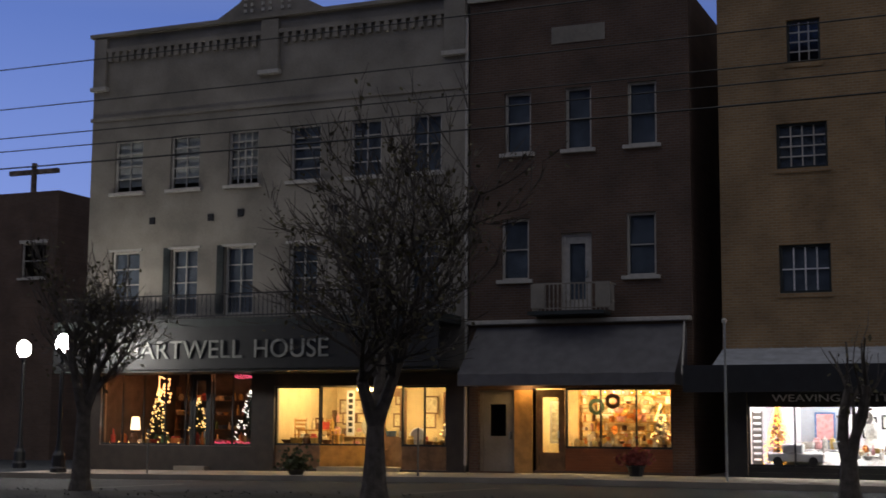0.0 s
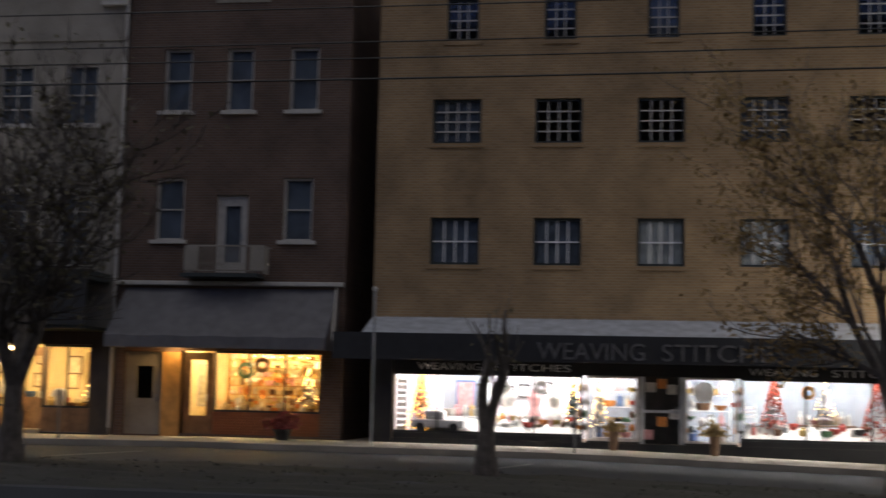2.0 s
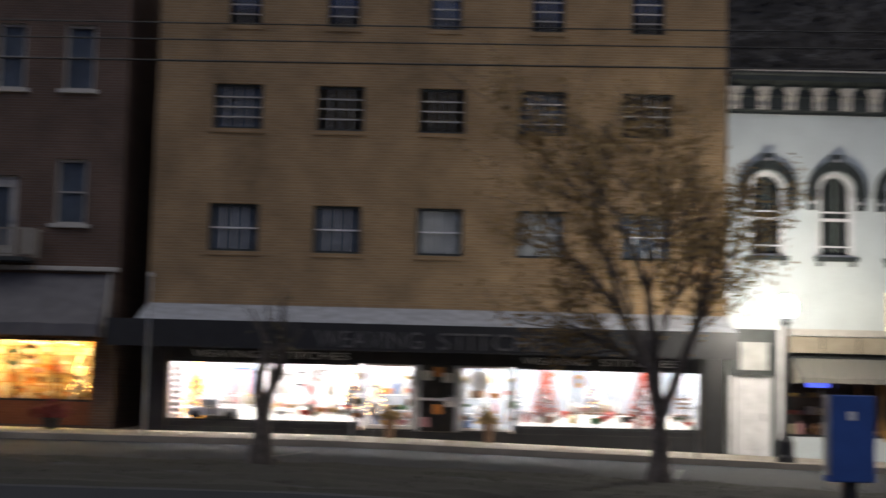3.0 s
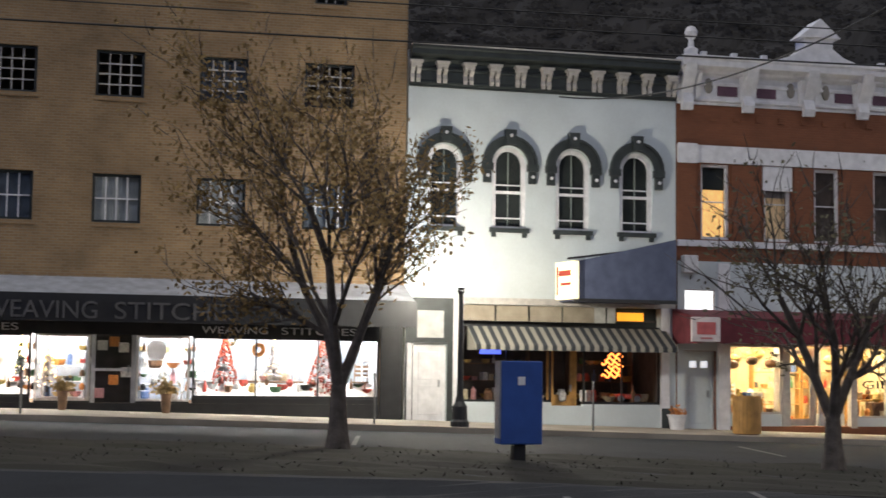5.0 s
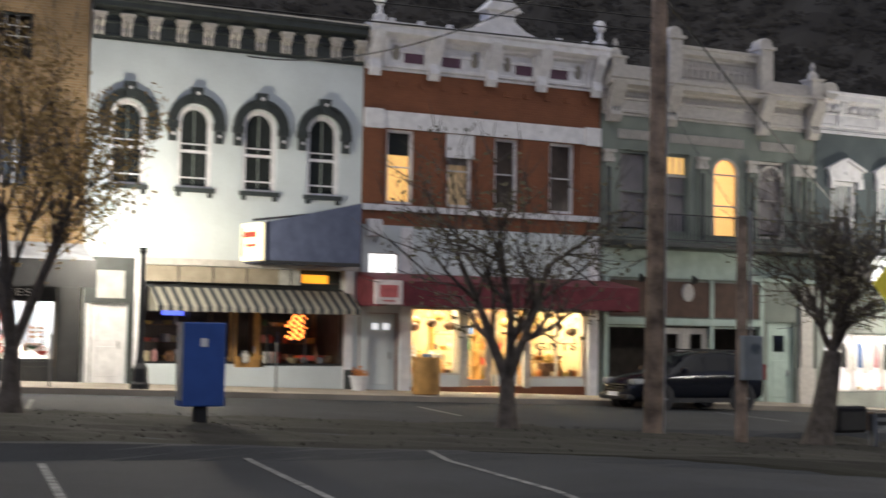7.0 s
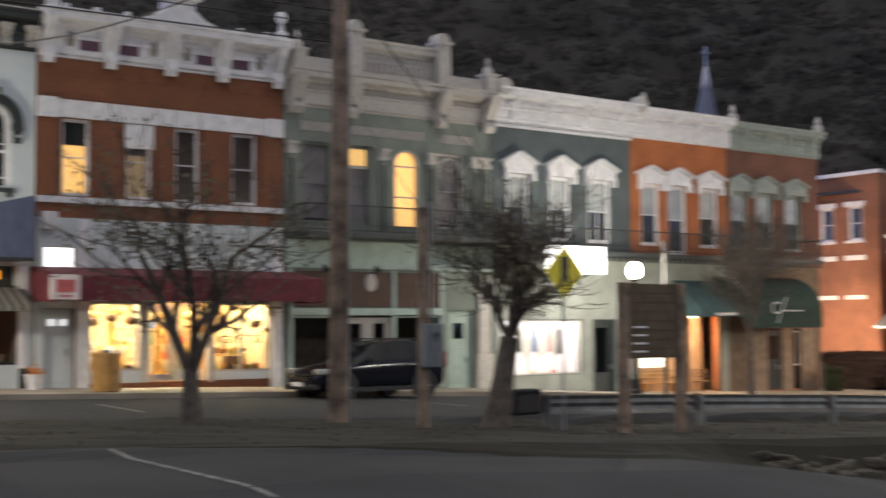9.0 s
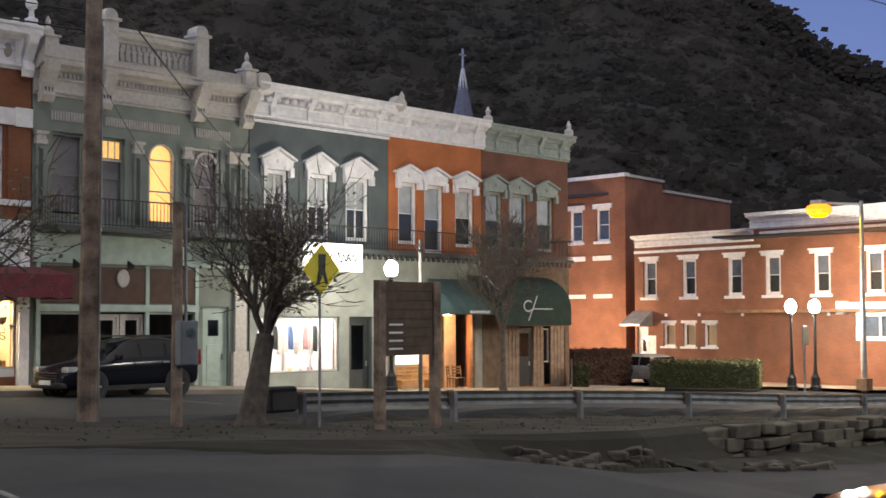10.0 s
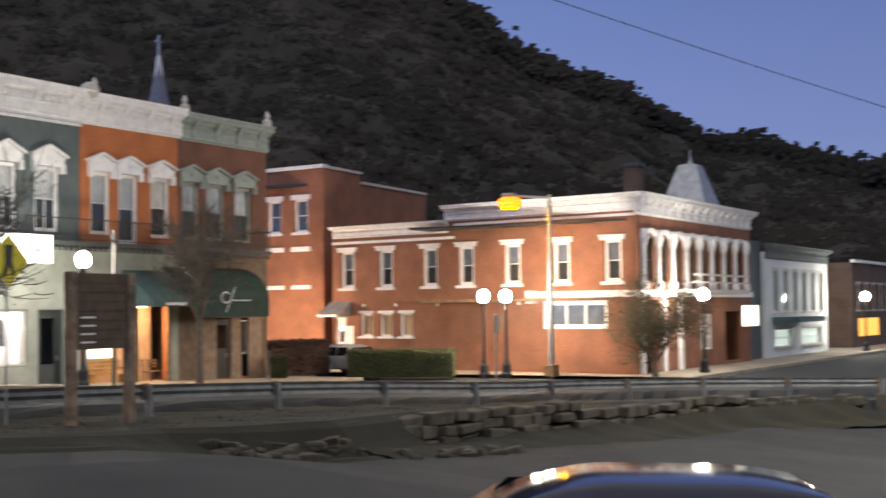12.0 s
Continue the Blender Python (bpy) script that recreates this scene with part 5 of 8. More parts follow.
each("porch_post", [(44.9, 45.05, -0.1, 0.05, -1.6, 1.6), (43.0, 43.12, -0.1, 0.02, -1.6, 1.6)], WOOD, root, m=M)
PLANK = surface("grey_board_siding", (0.3, 0.22, 0.16), vary=0.35)
each("board", [(46.9 + 0.25 * i, 47.12 + 0.25 * i, -0.03, 0.05, -1.65, 1.0) for i in range(18) if i not in (5, 6, 7, 8, 12, 13)], PLANK, root, "weathered vertical boards", m=M)
door(root, M, 48.12, 49.1, -1.65, 0.95, BLACK, y=0.05, light=(-0.3, 0.7, 0.1))
window(root, M, 49.9, 50.4, -0.6, 0.9, CREAM, rows=1)
room(root, M, 46.5, 51.4, -1.6, 1.5, 3.0, DARK_SHOP, DIM_LIGHT, 1)

# ---- corner hotel across the side street: a long flank and an arcaded front ----
HL, HC = Vector((63.2, 42.0)), Vector((59.6, 23.2))
hroot = thing("hotel", "long red brick two-storey corner building with white cornice and trim", "building", pose(HC.x, HC.y, -1.75))
away = hroot.matrix_basis.inverted()
MS = away @ pose(HL.x, HL.y, 0, 0, 0, math.degrees(math.atan2(HC.y - HL.y, HC.x - HL.x)))
flank = (HC - HL).length


def along(turn):
    """How far along the flank, from its far end, the ray at that bearing meets it."""
    d, e = Vector((math.sin(radians(turn)), math.cos(radians(turn)))), (HC - HL) / flank
    det = d.x * -e.y + e.x * d.y
    return (d.x * HL.y - d.y * HL.x) / (d.x * -e.y + d.y * e.x) if det else 0.0


fw7 = [(along(t) - 0.48, along(t) + 0.48) for t in (57.0, 58.55, 60.35, 61.82, 63.7, 65.68, 67.75)]
low4 = [(along(t) - 0.42, along(t) + 0.42) for t in (57.75, 58.54, 59.36)]
fholes = [(a, b, 2.45, 4.4) for a, b in fw7] + [(a, b, -0.1, 1.1) for a, b in low4] + [(along(64.9), along(67.5), 0.3, 1.6), (along(57.0) - 0.4, along(57.0) + 0.4, -1.75, 0.45), (0.15, 0.95, -1.75, 0.9)]
part("flank_wall", pierced(0.0, flank, -3.0, 5.3, [h for h in fholes if h[1] < flank]), HOTEL_BRICK, hroot, m=MS)
part("flank_parapet", one(along(61.07), flank, 0.0, 0.3, 5.3, 6.0), HOTEL_BRICK, hroot, m=MS)
for a, b in fw7:
    window(hroot, MS, a, b, 2.45, 4.4, WHITE, fw=0.16, rows=2, sill=0.14, blind=(0.5, DUSK_BLIND))
    # sheet behind the lower sash, coloured for the darkness inside
    part("lower_blind", one(a + 0.16, b - 0.16, 0.25, 0.26, 2.6, 3.5), NIGHT_SHEET, hroot, m=MS)
    part("lintel", boxes([(a - 0.16, b + 0.16, -0.1, 0.001, 4.36, 4.52), (a - 0.22, b + 0.22, -0.14, 0.001, 4.52, 4.6)]), WHITE, hroot, m=MS)
for a, b in low4:
    window(hroot, MS, a, b, -0.1, 1.1, WHITE, fw=0.1, rows=1, sill=0.1, head=0.14, lit=CURTAIN_DIM)
door(hroot, MS, 0.15, 0.95, -1.75, 0.9, WHITE, light=(-0.4, 0.4, 0.15))
door(hroot, MS, along(57.0) - 0.4, along(57.0) + 0.4, -1.75, 0.45, WHITE)
a, b = along(64.9), along(67.5)
window(hroot, MS, a, b, 0.3, 1.6, WHITE, cols=3, rows=1, fw=0.2, bar=0.12, blind=(1.0, DUSK_BLIND))
part("flank_band", boxes([(a - 0.7, flank + 0.1, -0.25, 0.001, 1.75, 2.05), (a - 0.75, a - 0.3, -0.35, 0.002, 1.5, 2.1)]), WHITE, hroot, m=MS)
cornice(hroot, MS, 0.1, along(61.1), 5.1, 5.72, 0.4, WHITE)
part("string_course", boxes([(0.0, along(61.1) + 0.4, -0.06, 0.001, 4.78, 4.92), (along(61.1) + 0.4, flank, -0.06, 0.001, 5.42, 5.54)]), WHITE, hroot, m=MS)
cornice(hroot, MS, along(61.0), flank + 0.5, 5.65, 6.45, 0.45, WHITE)
part("flank_back", one(0.0, flank - 2.8, 11.7, 12.0, -3, 5.2), HOTEL_BRICK, hroot, m=MS)
part("flank_roof", one(0.0, flank - 2.8, 0.3, 11.7, 4.95, 5.05), BLACK, hroot, m=MS)
part("flank_end", one(-0.0, 0.25, 0.3, 11.7, -3, 5.2), HOTEL_BRICK, hroot, m=MS)
part("flank_storey", one(0.26, flank - 2.8, 0.3, 11.7, 1.9, 2.1), WOOD, hroot, m=MS)
part("porch_hood", profile_x(bmesh.new(), [(0.0, 1.75), (-1.0, 1.05), (-1.0, 0.95), (0, 0.95)], -0.15, 1.3), METAL, hroot, "small sloping porch hood", m=MS)
each("wall_anchor", [(along(t), along(t) + 0.14, -0.05, 0.001, 1.45, 1.6) for t in (57.6, 58.9, 60.6, 63.9)], WHITE, hroot, m=MS)
MF = away @ Matrix.Translation((HC.x, HC.y, 0))
fa = [(0.75 + 1.93 * i, 2.1 + 1.93 * i) for i in range(8)]
part("front_wall", pierced(0.05, 17.0, -3, 6.0, [(p, q, 2.4, 4.5) for p, q in fa] + [(0.6, 2.2, -1.75, 1.2), (8.6, 10.4, -0.9, 0.9), (12.5, 15.5, -1.6, 1.0)]), HOTEL_FRONT, hroot, m=MF)
for p, q in fa:
    window(hroot, MF, p, q, 2.4, 4.5, DARK_TRIM, rows=2)
for i in range(9):
    x = 0.45 + 1.93 * i
    k = part("column", lathe([(0.22, 2.1), (0.22, 2.4), (0.12, 2.5), (0.1, 4.0), (0.17, 4.15), (0.24, 4.4), (0.22, 4.7), (0.08, 4.85)], 10), WHITE, hroot, m=MF @ Matrix.Translation((x, -0.12, 0)))
    if i < 8:
        part("arch_hood", prism_band(bmesh.new(), [(x + 0.965 + 0.95 * math.cos(math.pi * j / 10), 4.4 + 0.5 * math.sin(math.pi * j / 10)) for j in range(11)], [(x + 0.965 + 0.72 * math.cos(math.pi * j / 10), 4.4 + 0.3 * math.sin(math.pi * j / 10)) for j in range(11)], -0.16, 0.001), WHITE, hroot, m=MF)
cornice(hroot, MF, -0.3, 17.0, 5.45, 6.45, 0.5, WHITE, 0.2, WHITE, 14)
part("balcony", boxes([(4.2, 13.0, -1.2, 0.0, 1.9, 2.1), (4.2, 13.0, -1.2, -1.14, 2.75, 2.85), (4.2, 13.0, -1.2, -1.14, 2.4, 2.48)]), CREAM, hroot, m=MF)
part("front_band", one(0.05, 17.0, -0.15, 0.001, 1.75, 2.05), WHITE, hroot, m=MF)
each("front_column", [(0.1, 0.5, -0.15, 0.1, -1.8, 1.75), (5.2, 5.6, -0.15, 0.1, -1.8, 1.75), (2.9, 3.3, -0.15, 0.1, -1.8, 1.75)], WHITE, hroot, m=MF)
window(hroot, MF, 8.6, 10.4, -0.9, 0.9, WHITE, cols=4, rows=3, lit=CURTAIN_DIM)
part("lit_sign", bevelled(0.03, 10.6, 12.6, -1.75, -1.5, 0.25, 1.3), glowing("lit_signboard", (1.0, 0.93, 0.75), 1.6), hroot, "lit yellow-white signboard", m=MF)
part("front_roof", one(0.1, 17.0, 0.3, 12.0, 5.2, 5.3), BLACK, hroot, m=MF)
part("front_end", one(16.7, 17.0, 0.3, 12.0, -3, 5.8), HOTEL_FRONT, hroot, m=MF)
part("front_rear", one(3.5, 16.7, 11.7, 12.0, -3, 5.6), HOTEL_FRONT, hroot, m=MF)
part("front_storey", one(0.3, 16.7, 0.3, 11.7, 1.6, 1.75), WOOD, hroot, m=MF)
cu = part("cupola", lathe([(1.8, 6.4), (1.42, 7.2), (1.05, 8.0), (0.7, 8.75), (0.62, 8.78), (0.3, 8.84)], 4), METAL, hroot, "pale metal mansard cupola", m=MF @ Matrix.Translation((12.0, 1.6, 0)) @ pose(0, 0, 0, 0, 0, 45))
part("cupola_spike", lathe([(0.16, 8.8), (0.06, 9.05), (0.02, 9.6)], 8), METAL, hroot, m=MF @ Matrix.Translation((12.0, 1.6, 0)))
part("cupola_curb", one(10.7, 13.3, 0.31, 2.9, 5.3, 6.4), METAL, hroot, m=MF)
ch = part("chimney", one(10.0, 10.8, 3.8, 4.6, 5.3, 8.7), BROWN_BRICK, hroot, "dark brick chimney", m=MF)
part("chimney_cap", one(9.92, 10.88, 3.72, 4.68, 8.7, 8.9), DARK_TRIM, ch, m=MF)


def plain_house(name, label, x0, x1, y, top, mat, holes, trim, depth=12.0, foot=-2.5):
    r = thing(name, label, "building", pose(x0, y, foot))
    m = Matrix.Translation((-x0, 0, -foot))
    part("front_wall", pierced(x0, x1, foot, top, holes), mat, r, m=m)
    for a, b in ((x0 + 0.01, x0 + 0.3), (x1 - 0.3, x1 - 0.01)):
        part("side_wall", one(a, b, 0.3, depth, foot, top), mat, r, m=m)
    part("roof", one(x0 + 0.3, x1 - 0.3, 0.3, depth, top - 0.5, top - 0.35), BLACK, r, m=m)
    part("back_wall", one(x0 + 0.3, x1 - 0.3, depth, depth + 0.3, foot, top), mat, r, m=m)
    for h in holes:
        window(r, m, *h, trim, rows=2, sill=0.1, head=0.15)
    return r, m


r, m = plain_house("white_shop_house", "narrow white two-storey building with a dark cornice", 80.2, 94.5, 23.4, 4.4, WHITE_WALL, [(82.0 + 2.1 * i, 83.1 + 2.1 * i, 0.9, 3.4) for i in range(6)] + [(82, 86, -1.2, -0.1), (88, 93, -1.2, -0.1)], CREAM)
cornice(r, m, 80.2, 94.5, 4.0, 4.9, 0.4, GREY_WALL)
part("party_wall", one(77.0, 80.1, 0.2, 12, -2.5, 5.0), GREY_WALL, r, m=m)
for a, b in ((82.05, 85.95), (88.05, 92.95)):
    part("lit_window", one(a, b, 0.3, 0.32, -1.2, -0.1), glowing("pale_shop_glow", (0.85, 1.0, 0.92), 0.7), r, "pale lit shop window", m=m)
part("porch_roof", one(81.5, 88.0, -1.5, 0, 0.3, 0.6), TEAL_CANVAS, r, m=m)
r, m = plain_house("far_brick_house", "dim brick two-storey building with a lit shop window", 101.5, 125.0, 23.4, 4.3, BROWN_BRICK, [(103.0 + 2.5 * i, 104.2 + 2.5 * i, 0.9, 2.8) for i in range(7)], CREAM)
part("lit_window", one(103.5, 110.0, -0.02, 0.0, -1.0, 0.3), glowing("orange_shop_glow", (1.0, 0.5, 0.1), 0.9), r, "orange lit shop window", m=m)
part("cornice", one(101.4, 125, -0.3, 0, 4.3, 4.5), WHITE, r, m=m)

# ---- tall red brick house behind, beside the hotel ----
KC = Vector((64.4, 43.4))
r = thing("tall_brick_house", "tall red brick building with white window heads behind the hedge", "building", pose(KC.x, KC.y, -1.75))
away = r.matrix_basis.inverted()
MK = away @ pose(KC.x + 2.4, KC.y + 17, 0, 0, 0, -98.0)
kl = 17.17
kw = [(kl - 2.15, kl - 1.15), (kl - 4.2, kl - 3.2), (kl - 7.4, kl - 6.4)]
part("flank_wall", pierced(0, kl, -3, 9.15, [(a, b, 5.65, 7.5) for a, b in kw]), HOTEL_BRICK, r, m=MK)
for a, b in kw:
    window(r, MK, a, b, 5.65, 7.5, WHITE, fw=0.13, rows=2, sill=0.14, blind=(1.0, NIGHT_SHEET))
    part("lintel", one(a - 0.2, b + 0.2, -0.1, 0.001, 7.47, 7.74), WHITE, r, m=MK)
    part("blind_window_head", one(a - 0.2, b + 0.2, -0.1, 0.001, 4.58, 4.84), WHITE, r, m=MK)
    part("blind_window_sill", one(a - 0.2, b + 0.2, -0.08, 0.001, 2.48, 2.7), WHITE, r, m=MK)
part("coping", one(-0.1, kl + 0.1, -0.15, 0.3, 9.15, 9.35), WHITE, r, m=MK)
part("front_wall", one(0.02, 14.0, 0.0, 0.3, -3, 8.6), HOTEL_FRONT, r, m=away @ pose(KC.x, KC.y, 0, 0, 0, 6))
part("front_upper", one(0.02, 4.6, 0.0, 0.3, 8.6, 9.15), HOTEL_FRONT, r, m=away @ pose(KC.x, KC.y, 0, 0, 0, 6))
part("front_coping", boxes([(0, 4.7, -0.1, 0.35, 9.15, 9.3), (4.7, 14.0, -0.1, 0.35, 8.6, 8.75)]), CREAM, r, m=away @ pose(KC.x, KC.y, 0, 0, 0, 6))
part("roof", one(0.3, 13.5, 0.3, 16, 8.2, 8.35), BLACK, r, m=away @ pose(KC.x, KC.y, 0, 0, 0, 6))
part("back_wall", one(13.7, 14.0, 0.3, 16, -3, 8.6), HOTEL_FRONT, r, m=away @ pose(KC.x, KC.y, 0, 0, 0, 6))

# ---- dark brick block behind at the west ----
r, m = plain_house("rear_brick_block", "dark brick block behind the corner", -62.0, -41.0, 52.0, 12.0, BROWN_BRICK, [(-55 + 4 * i, -53.6 + 4 * i, 8.0, 9.6) for i in range(4)], CREAM)


# ---- wooded hill behind the town, church spire ----
def hill_top(turn):
    return knots([(-180, 3), (-60, 3), (-30, 4), (0, 15), (20, 17), (40, 18), (55, 17.0), (60.5, 13.2), (62.05, 11.75), (63.66, 10.4), (65.5, 9.6), (66.6, 8.85), (68.2, 8.75), (69.5, 7.4), (72.2, 6.5), (74.7, 5.9), (78.3, 4.9), (82, 4.2), (100, 3), (180, 3)], turn)


def hill_z(turn, f):
    d, k = 130 + 300 * f, 55 * f
    z = -3 + d * math.tan(radians(hill_top(turn)) * f ** 0.8) + 3 * f
    return z + (4.0 * noise.noise((turn * 0.55, k * 0.25, 1)) + 2.0 * abs(noise.noise((turn * 1.5, k * 0.55, 5)))) * (0.35 + 0.65 * f)


hb = bmesh.new()
rows = []
for i in range(0, 431):
    turn = -20 + 130 * i / 430
    s, c = math.sin(radians(turn)), math.cos(radians(turn))
    rows.append([hb.verts.new(((130 + 300 * k / 40) * s, (130 + 300 * k / 40) * c, hill_z(turn, k / 40))) for k in range(41)])
for a, b in zip(rows, rows[1:]):
    for k in range(40):
        hb.faces.new((a[k], b[k], b[k + 1], a[k + 1]))
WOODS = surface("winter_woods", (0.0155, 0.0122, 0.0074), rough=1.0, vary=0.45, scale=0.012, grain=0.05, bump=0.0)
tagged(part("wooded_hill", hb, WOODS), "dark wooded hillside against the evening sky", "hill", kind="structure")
rng = random.Random(4)
crown_v, crown_f = [], []
for i in range(9000):
    turn = rng.uniform(-5, 84)
    ridge = i < 1500
    if ridge:
        turn = rng.uniform(48, 84)
    r = rng.uniform(1.8, 4.6) if not ridge else rng.choice((1.6, 2.2, 3.0, 4.6, 6.0))
    f = rng.uniform(0.95, 1.0) if ridge else rng.uniform(0.12, 1.0) ** 0.8
    d = 130 + 300 * f
    top = Vector((d * math.sin(radians(turn)), d * math.cos(radians(turn)), hill_z(turn, f) + (0.3 if ridge else -0.25) * r))
    for q in range(44):
        o = Vector((rng.gauss(0, 1), rng.gauss(0, 1), (0.55 if ridge else 0.35) * rng.gauss(0, 1))).normalized() * r * rng.uniform(0.3, 1.0)
        n = Vector((-0.8 * math.sin(radians(turn)) + rng.gauss(0, 0.14), -0.8 * math.cos(radians(turn)) + rng.gauss(0, 0.14), 0.6 + rng.gauss(0, 0.1))).normalized()
        u = n.orthogonal().normalized()
        w = n.cross(u)
        h = r * rng.uniform(0.12, 0.26)
        n0 = len(crown_v)
        crown_v += [top + o + u * h, top + o + w * h, top + o - u * h * 0.8, top + o - w * h]
        crown_f.append((n0, n0 + 1, n0 + 2, n0 + 3))
mesh = bpy.data.meshes.new("hillside_trees")
mesh.from_pydata(crown_v, [], crown_f)
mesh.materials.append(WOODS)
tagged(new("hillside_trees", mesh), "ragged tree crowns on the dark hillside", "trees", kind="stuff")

# unseen hill added behind the viewer to keep bright sky out of the panes
rows = []
hb = bmesh.new()
for i in range(0, 101):
    turn = 112 + 176 * i / 100
    s, c = math.sin(radians(turn)), math.cos(radians(turn))
    rows.append([hb.verts.new((d * s, d * c, z + 6 * noise.noise((turn * 0.2, z, 9)))) for d, z in ((90, -3), (130, 22), (190, 60), (260, 92))])
for a, b in zip(rows, rows[1:]):
    for k in range(3):
        hb.faces.new((a[k], a[k + 1], b[k + 1], b[k]))
tagged(part("unseen_backing_hill", hb, WOODS), "dark wooded hillside across the valley", "hill", kind="structure")

SLATE = surface("blue_grey_slate", (0.13, 0.14, 0.19), rough=0.6, vary=0.2)
sp = thing("church_spire", "slim pale metal church spire with a cross", "spire", pose(79.1, 67.6, 0))
part("spire", lathe([(1.9, 8), (1.6, 10.5), (0.85, 16.0), (0.05, 20.0)], 8), SLATE, sp, "blue-grey slated spire")
part("spire_ribs", (lambda b: [tube(b, (1.92 * math.cos(a), 1.92 * math.sin(a), 8), (0.07 * math.cos(a), 0.07 * math.sin(a), 20.0), 0.1, 0.05, 4) for a in [math.pi / 4 * i for i in range(8)]] and b)(bmesh.new()), WHITE, sp)
part("cross", boxes([(-0.06, 0.06, -0.06, 0.06, 19.9, 21.5), (-0.35, 0.35, -0.05, 0.05, 20.95, 21.07)]), METAL, sp)
part("tower", one(-2.2, 2.2, -2.2, 2.2, -2, 8.0), RED_BRICK, sp)


# ---- street lamps ----
def street_lamp(x, y, height, glow=None, label="black cast iron street lamp with a glowing globe"):
    z = pave_z(x)
    t = thing("street_lamp", label, "street lamp", pose(x, y, z), "street lamps")
    part("base", lathe([(0.24, -0.05), (0.24, 0.12), (0.2, 0.18), (0.19, 0.5), (0.12, 0.62), (0.1, 0.75)], 12), IRON, t)
    h = height - 0.45
    part("post", lathe([(0.09, 0.7), (0.07, 1.2), (0.06, h - 0.2), (0.1, h - 0.12), (0.06, h - 0.05), (0.14, h)], 12), IRON, t)
    part("globe", lathe([(0.12, h), (0.2, h + 0.1), (0.24, h + 0.26), (0.2, h + 0.42), (0.1, h + 0.52), (0.03, h + 0.56)], 14), glow or LAMP, t, "glowing white globe")
    return t


street_lamp(-32.2, 39.3, 4.2)
street_lamp(-26.9, 34.6, 4.0)
street_lamp(8.55, 34.4, 3.95, glowing("bright_lamp_globe", (1.0, 0.93, 0.8), 370))
street_lamp(36.3, 34.4, 4.5)
for x, y in ((55.5, 28.9), (56.1, 28.1), (62.4, 21.1), (94.5, 20.9)):
    street_lamp(x, y, 3.75)
t = thing("highway_lamp", "tall pale steel lamp mast with an orange sodium lamp", "street lamp", pose(57.2, 26.4, -1.75))
part("mast", tube(bmesh.new(), (0, 0, -0.1), (0, 0, 8.1), 0.13, 0.08, 10), METAL, t)
part("arm", tube(bmesh.new(), (0, 0, 7.95), (-0.9, 1.5, 8.05), 0.06, 0.05, 8), METAL, t)
part("lamp_head", bevelled(0.05, -1.2, -0.7, 1.25, 1.8, 7.98, 8.16), METAL, t)
part("lens", lathe([(0.34, 7.5), (0.48, 7.56), (0.56, 7.74), (0.5, 7.9), (0.34, 7.975)], 18), SODIUM_LENS, t, "glowing orange lens", m=Matrix.Translation((-0.95, 1.5, 0)))
part("bulb", lathe([(0.3, 7.47), (0.32, 7.48), (0.32, 7.493), (0.3, 7.496)], 16), SODIUM, t, "glowing sodium bulb under the lens", m=Matrix.Translation((-0.95, 1.5, 0)))
part("foot_box", bevelled(0.03, -0.3, 0.3, -0.25, 0.25, -0.02, 0.5), WOOD, t)


# car park lamp mast out of view, added for light on poles and fronts
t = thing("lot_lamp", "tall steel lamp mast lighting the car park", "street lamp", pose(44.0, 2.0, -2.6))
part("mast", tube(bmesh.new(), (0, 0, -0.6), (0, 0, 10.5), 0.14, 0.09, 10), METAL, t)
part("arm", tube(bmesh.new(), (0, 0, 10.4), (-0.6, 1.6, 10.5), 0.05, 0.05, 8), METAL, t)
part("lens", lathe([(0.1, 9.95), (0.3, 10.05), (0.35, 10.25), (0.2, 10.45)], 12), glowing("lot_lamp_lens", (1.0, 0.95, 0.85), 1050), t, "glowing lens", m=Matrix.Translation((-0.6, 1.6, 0)))


